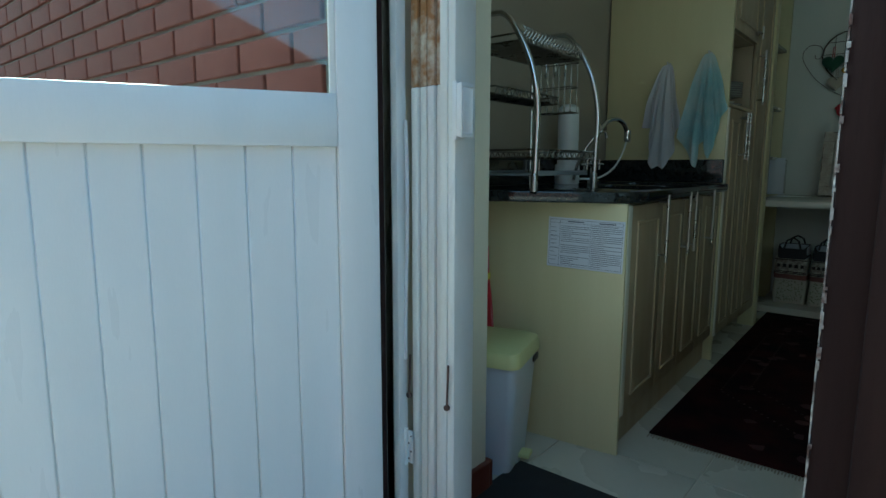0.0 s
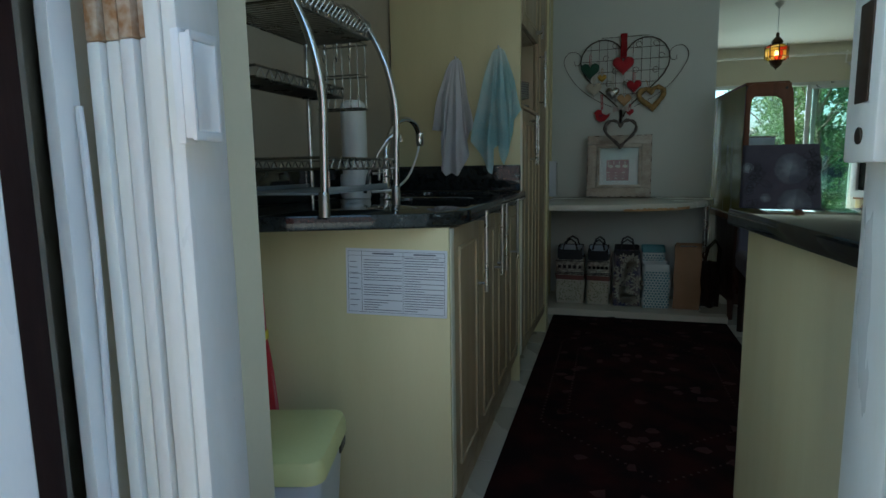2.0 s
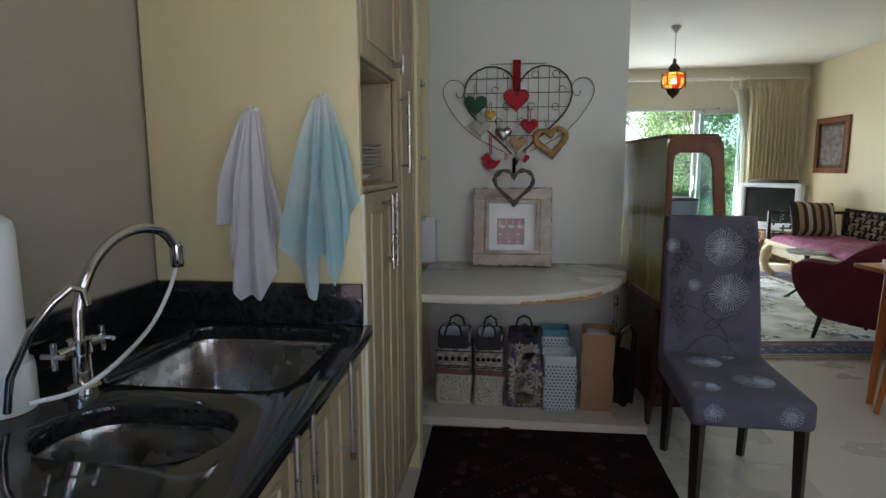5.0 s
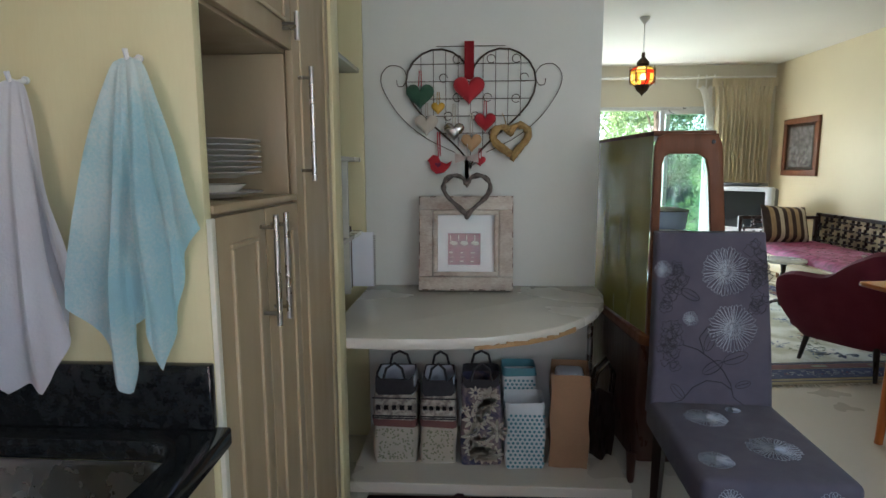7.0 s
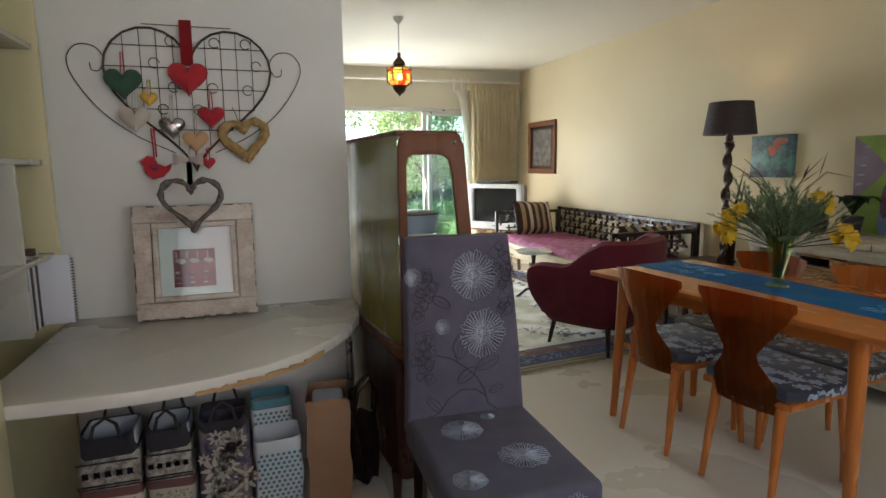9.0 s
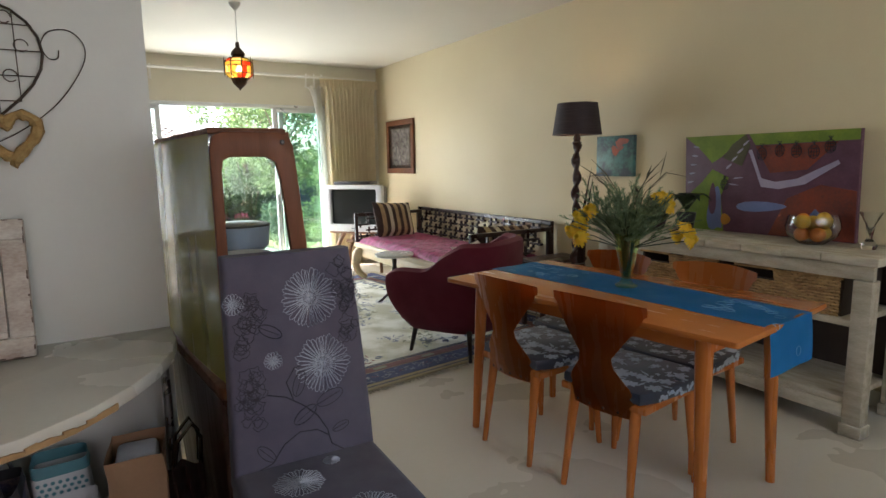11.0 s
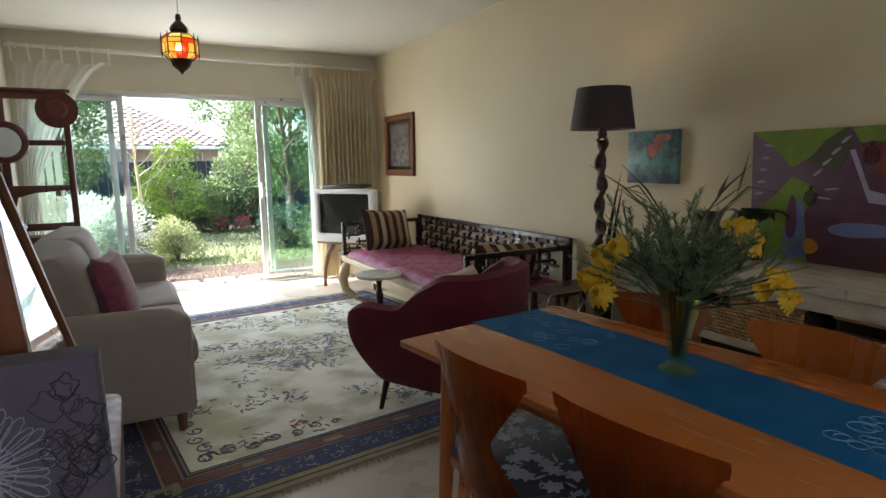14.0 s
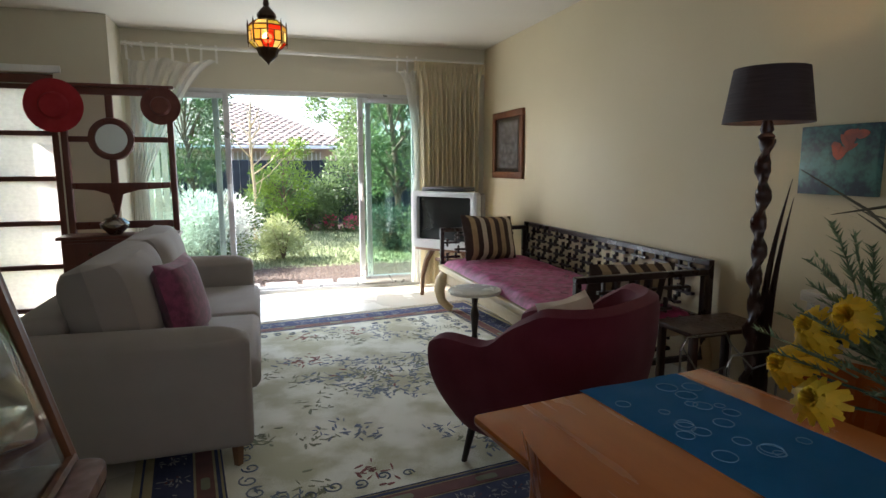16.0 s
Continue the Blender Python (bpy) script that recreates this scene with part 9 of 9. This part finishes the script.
def leaf_cloud(clumps, n, size, seed, long=1.8):
    """Many small leaves scattered through uneven clumps (centre, radius)."""
    rng = random.Random(seed)
    verts, faces = [], []
    wts = [c[3] ** 2 for c in clumps]
    for k in range(n):
        cx, cy, cz, cr = rng.choices(clumps, wts)[0]
        d = Vector((rng.gauss(0, 1), rng.gauss(0, 1), rng.gauss(0, 1))).normalized()
        r = cr * rng.random() ** 0.4
        p = Vector((cx, cy, cz)) + d * r
        if p.z < -0.03:
            continue
        ax = (d + Vector((rng.uniform(-1, 1), rng.uniform(-1, 1), rng.uniform(-0.6, 0.9)))).normalized()
        sd_ = ax.cross(Vector((rng.uniform(-1, 1), rng.uniform(-1, 1), rng.uniform(-1, 1)))).normalized()
        s = size * rng.uniform(0.6, 1.3)
        b0 = len(verts)
        q = [p, p + ax * s * long * 0.5 + sd_ * s * 0.4, p + ax * s * long, p + ax * s * long * 0.5 - sd_ * s * 0.4]
        verts += [tuple(v) for v in q]
        faces.append((b0, b0 + 1, b0 + 2, b0 + 3))
    return verts, faces


def leaf_part(name, clumps, n, size, seed, material, parent, label="", long=1.8):
    v, f = leaf_cloud(clumps, n, size, seed, long)
    me = bpy.data.meshes.new(name)
    me.from_pydata(v, [], f)
    me.materials.append(M[material])
    ob = new(name, me)
    ob.parent = parent
    return tagged(ob, label)


def shrub(x, y, w, h, n, size, material, label, seed, long=1.8, name="shrub"):
    t = thing(name, label, "shrub", at=(x, y, -0.04))
    rng = random.Random(seed)
    clumps = []
    for k in range(14):
        a, e = rng.uniform(0, 6.28), rng.random()
        cr = w * rng.uniform(0.18, 0.3)
        clumps.append((w * 0.33 * math.cos(a) * rng.random() ** 0.5, w * 0.33 * math.sin(a) * rng.random() ** 0.5, max(cr * 0.7, h * (0.18 + 0.62 * e)), cr))
    leaf_part("crown", clumps, n, size, seed + 1, material, t, long=long)
    bm = B()
    for k in range(6):
        a = rng.uniform(0, 6.28)
        tube(bm, [(0, 0, 0.0), (w * 0.12 * math.cos(a), w * 0.12 * math.sin(a), h * 0.4), (w * 0.26 * math.cos(a), w * 0.26 * math.sin(a), h * 0.75)], [0.014, 0.010, 0.004], 5)
    part("stem", bm, "bark", t)
    return t


def tree(x, y, h, w, n, size, material, label, seed, bare=0.35, trunk=0.07):
    t = thing("tree", label, "tree", at=(x, y, -0.05))
    rng = random.Random(seed)
    bm = B()
    top = Vector((rng.uniform(-0.3, 0.3), rng.uniform(-0.3, 0.3), h * 0.8))
    tube(bm, [(0, 0, 0), tuple(top * 0.35 + Vector((0.06, 0.02, 0))), tuple(top * 0.7), tuple(top)], [trunk, trunk * 0.75, trunk * 0.45, trunk * 0.15], 8)
    clumps = []
    for k in range(22):
        z = h * (bare + (1 - bare) * rng.random())
        a = rng.uniform(0, 6.28)
        rr = w * 0.5 * (0.35 + 0.65 * math.sin(min(1, (z / h - bare) / (1 - bare) + 0.15) * 2.6)) * rng.uniform(0.4, 1.0)
        p = Vector((rr * math.cos(a), rr * math.sin(a), z))
        b0 = top * min(0.95, max(0.2, z / h - 0.15))
        tube(bm, [tuple(b0), tuple(b0.lerp(p, 0.5) + Vector((0, 0, 0.1))), tuple(p)], [trunk * 0.35, trunk * 0.22, 0.008], 5)
        clumps.append((p.x, p.y, p.z, w * rng.uniform(0.10, 0.2)))
    part("trunk", bm, "bark", t)
    leaf_part("crown", clumps, n, size, seed + 1, material, t)
    return t


shrub(2.30, 12.7, 0.72, 0.62, 5200, 0.018, "leaf_pale", "round yellow green clipped shrub on the lawn", 61, 2.6)
shrub(1.28, 12.3, 1.35, 1.3, 12000, 0.022, "leaf_silver_glare", "large silvery white flowering shrub, leaf colour raised for sun glare", 62, 2.8)
shrub(0.2, 12.6, 1.5, 1.4, 7000, 0.024, "leaf_silver_glare", "silvery shrub beside the path, leaf colour raised for sun glare", 63, 2.8)
shrub(1.55, 12.2, 0.6, 0.5, 2600, 0.02, "leaf_bright", "low lime green shrub under the silver one", 64)
shrub(1.7, 14.4, 0.9, 0.9, 3000, 0.03, "leaf_mid", "leafy green shrub near the fence", 65)
shrub(3.0, 16.5, 1.6, 1.0, 5200, 0.045, "leaf_mid", "leafy border shrubs before the fence", 66)
shrub(4.1, 16.4, 1.5, 1.3, 5200, 0.04, "leaf_deep", "dark green border shrub", 67)
shrub(2.3, 16.9, 1.3, 1.2, 4200, 0.05, "leaf_mid", "large-leaved green border plant", 68)
shrub(3.9, 13.2, 0.9, 0.75, 4200, 0.025, "leaf_teal", "soft green shrub at the lawn edge", 69, 2.4)
shrub(4.6, 12.3, 1.3, 1.6, 7000, 0.026, "leaf_mid", "tall feathery shrub close to the door", 70, 2.2)
shrub(4.3, 11.4, 0.9, 1.3, 4600, 0.024, "leaf_teal", "feathery grey green shrub by the glass", 71, 2.4)
tree(4.6, 15.2, 4.6, 2.4, 11000, 0.045, "leaf_mid", "leafy garden tree with small leaves", 72, 0.2)
tree(5.4, 13.6, 5.2, 2.8, 12000, 0.045, "leaf_deep", "dense dark green tree beside the house", 73, 0.12)
tree(4.1, 17.4, 4.3, 2.2, 9000, 0.05, "leaf_mid", "tree before the fence", 74, 0.3)
tree(2.45, 15.6, 1.75, 1.25, 4200, 0.036, "leaf_bright", "young bright green tree on the lawn", 75, 0.3, 0.03)
tree(-0.9, 14.6, 2.6, 1.8, 8000, 0.05, "leaf_mid", "leafy tree at the side fence", 77, 0.2)
tree(0.85, 15.3, 3.5, 1.7, 7000, 0.04, "leaf_mid", "slender leafy tree by the fence", 76, 0.3, 0.04)
tree(5.8, 20.5, 5.6, 3.6, 8000, 0.09, "leaf_deep", "far dark tree beyond the fence", 78, 0.15, 0.1)
tree(-2.2, 18.5, 5.2, 3.4, 8000, 0.08, "leaf_mid", "far tree beyond the fence", 79, 0.2, 0.1)
for k, (x, y) in enumerate(((3.35, 16.1), (3.75, 15.9), (4.25, 15.2))):
    t = thing("flower_plant", "small plant with pink red flowers", "plant", at=(x, y, -0.04), group="pink flowers in the border")
    leaf_part("blossom", [(0, 0, 0.22, 0.14)], 160, 0.03, 80 + k, "bloom_pink", t)
    leaf_part("leaves", [(0, 0, 0.12, 0.18)], 400, 0.03, 90 + k, "leaf_mid", t)
bt = thing("bare_tree", "bare pale-stemmed young tree", "tree", at=(1.9, 15.0, -0.05))
bm = B()
rng = random.Random(6)
tube(bm, [(0, 0, 0), (0.03, 0, 0.9), (-0.02, 0.02, 1.8), (0.04, 0, 2.7)], [0.035, 0.03, 0.022, 0.008], 7)
for k in range(14):
    z = rng.uniform(0.5, 2.4)
    a = rng.uniform(0, 6.28)
    l = rng.uniform(0.3, 0.7)
    tube(bm, [(0, 0, z), (l * 0.5 * math.cos(a), l * 0.5 * math.sin(a), z + l * 0.35), (l * math.cos(a), l * math.sin(a), z + l * 0.9)], [0.014, 0.010, 0.004], 5)
part("branch", bm, "cream_wood", bt)

# fence and low wall
fc = tagged(thing("fence", "black painted timber garden fence", "fence"), kind="structure")
for k in range(70):
    part("board", box(B(), -6 + k * 0.2, -5.806 + k * 0.2, 18.2, 18.225, -0.06, 1.42 + 0.01 * (k % 3), 0.003, 1), "fence_black", fc)
sg = tagged(thing("side_gate", "pale slatted garden gate beside the house", "gate"), kind="structure")
for k in range(12):
    part("slat", box(B(), 0.10 + k * 0.085, 0.165 + k * 0.085, 11.55, 11.57, 0.0, 1.62, 0.003, 1), "shutter", sg)
bm = B()
for z in (0.12, 0.85, 1.5):
    box(bm, 0.08, 1.12, 11.571, 11.60, z, z + 0.09, 0.003)
part("rail", bm, "shutter", sg)
part("lock", box(B(), 1.02, 1.07, 11.535, 11.549, 1.0, 1.1, 0.003), "dark_iron", sg)

# neighbour's house
hn = thing("neighbour_house", "neighbour's low house with brown tiled hipped roof", "house")
part("wall", box(B(), -8, 4.6, 25, 34, -0.06, 2.0), "house_wall", hn)
bm = B()
vs = [bm.verts.new(p) for p in ((-8.7, 24.3, 1.95), (5.3, 24.3, 1.95), (5.3, 34.7, 1.95), (-8.7, 34.7, 1.95), (-3.5, 29.5, 3.85), (1.65, 29.5, 3.85))]
for f in ((0, 1, 5, 4), (1, 2, 5), (2, 3, 4, 5), (3, 0, 4)):
    bm.faces.new([vs[i] for i in f])
rf = part("roof", bm, "roof_tile", hn, "brown clay tiled roof", smooth=False)
bm = B()
for r in range(22):
    t0 = r / 22
    y0, z0 = 24.3 + 5.2 * t0, 1.95 + 1.9 * t0
    xl, xr = -8.7 + 5.2 * t0, 5.3 - 3.65 * t0
    n = int((xr - xl) / 0.3)
    for k in range(n):
        x = xl + (xr - xl) * k / n
        w = (xr - xl) / n
        v = [bm.verts.new(p) for p in ((x + 0.01, y0 - 0.03, z0 + 0.05), (x + w - 0.01, y0 - 0.03, z0 + 0.05), (x + w - 0.01, y0 + 0.28, z0 + 0.13), (x + 0.01, y0 + 0.28, z0 + 0.13), (x + w * 0.5, y0 - 0.03, z0 + 0.09), (x + w * 0.5, y0 + 0.28, z0 + 0.17))]
        bm.faces.new((v[0], v[4], v[5], v[3]))
        bm.faces.new((v[4], v[1], v[2], v[5]))
tagged(part("roof_tile", bm, "roof_tile", rf, smooth=False), kind="stuff")
part("gutter", box(B(), -8.8, 5.4, 24.2, 24.32, 1.86, 1.97, 0.01), "white_paint", hn)
for x in (-1.5, 1.2, 3.2):
    w = part("window", box(B(), x, x + 0.9, 24.97, 25.0, 0.9, 1.75), "pane_green", hn)
    bm = B()
    for k in range(7):
        box(bm, x + k * 0.145, x + k * 0.145 + 0.03, 24.93, 24.97, 0.88, 1.78)
    part("frame", bm, "white_paint", w)

# brick building opposite the entrance, seen in reflections
bb = thing("brick_house", "red brick house front with white windows opposite", "house")
part("wall", box(B(), -7, 24, -6.0, -5.72, -0.06, 5.0), "mortar", bb, smooth=False)
for x in (-3.6, -1.4, -0.2, 1.8, 9.4, 12.2):
    big = x in (-1.4, 9.4, 12.2)
    w = part("window", box(B(), x, x + (1.1 if big else 0.5), -5.715, -5.69, 1.0, 1.75), "pane", bb)
    bm = B()
    ww = 1.1 if big else 0.5
    for a in (0, ww / 2 - 0.02, ww - 0.04):
        box(bm, x + a, x + a + 0.04, -5.69, -5.66, 0.98, 1.77)
    for k in range(7):
        box(bm, x, x + ww, -5.685, -5.67, 1.0 + k * 0.125, 1.02 + k * 0.125)
    part("frame", bm, "white_paint", w)
verts, faces = [], []
bw, bh = 0.22, 0.073
for r in range(59):
    for k in range(133):
        x = -7 + (k + 0.5 * (r % 2)) * (bw + 0.012)
        z = -0.04 + r * (bh + 0.012)
        if any(x + bw > wx - 0.02 and x < wx + ww2 + 0.02 and z + bh > 0.98 and z < 1.77 for wx, ww2 in ((-3.6, 0.5), (-1.4, 1.1), (-0.2, 0.5), (1.8, 0.5), (9.4, 1.1), (12.2, 1.1))):
            continue
        b0 = len(verts)
        verts += [(x, -5.719, z), (x + bw, -5.719, z), (x + bw, -5.719, z + bh), (x, -5.719, z + bh)]
        verts += [(x + 0.004, -5.708, z + 0.004), (x + bw - 0.004, -5.708, z + 0.004), (x + bw - 0.004, -5.708, z + bh - 0.004), (x + 0.004, -5.708, z + bh - 0.004)]
        faces += [(b0 + 4, b0 + 7, b0 + 6, b0 + 5)] + [(b0 + i, b0 + 4 + i, b0 + 4 + (i + 1) % 4, b0 + (i + 1) % 4) for i in range(4)]
me = bpy.data.meshes.new("brick_course")
me.from_pydata(verts, [], faces)
me.materials.append(M["brick"])
ob = tagged(new("brick_course", me), kind="stuff")
ob.parent = bb

# brick facing of the entrance wall
ef = tagged(thing("facade", "red brick facing round the kitchen door", "wall"), kind="structure")
mesh_b = None
for r in range(25):
    for k in range(14):
        x = 1.03 + (k + 0.5 * (r % 2)) * 0.232
        if x > 3.8:
            continue
        z = -0.02 + r * 0.085
        if x + 0.22 > 1.33 and x < 3.87 and z + 0.073 > 1.0 and z < 2.06:
            continue
        if mesh_b is None:
            mesh_b = put("brick", box(B(), 0, 0.22, -0.03, 0.03, 0, 0.073, 0.003, 1), "brick")
        ob = new("brick", mesh_b)
        ob.parent = ef
        ob.location = (x, 1.468, z)
for r in range(25):
    for k in range(12):
        x = -2.75 + (k + 0.5 * (r % 2)) * 0.232
        if x + 0.22 < 0.03:
            ob = new("brick", mesh_b)
            ob.parent = ef
            ob.location = (x, 1.468, -0.02 + r * 0.085)
part("mortar_bed", box(B(), -2.8, 0.03, 1.45, 1.499, -0.04, 2.12), "mortar", ef, smooth=False)
part("mortar_bed", box(B(), 1.025, 4.4, 1.45, 1.499, -0.04, 0.99), "mortar", ef, smooth=False)

# kitchen floor tiles
nt = put("tile", box(B(), -0.218, 0.218, -0.218, 0.218, -0.0035, 0.0, 0.001, 1), "tile")
for i in range(5):
    for j in range(7):
        x, y = 0.30 - 0.44 * 1 + 0.22 + i * 0.44 - 0.22, 2.10 + j * 0.44
        if -0.4 < x < 1.7 and y < 5.0:
            ob = new("tile", nt)
            ob.parent = floor
            ob.location = (x, y, 0.0)
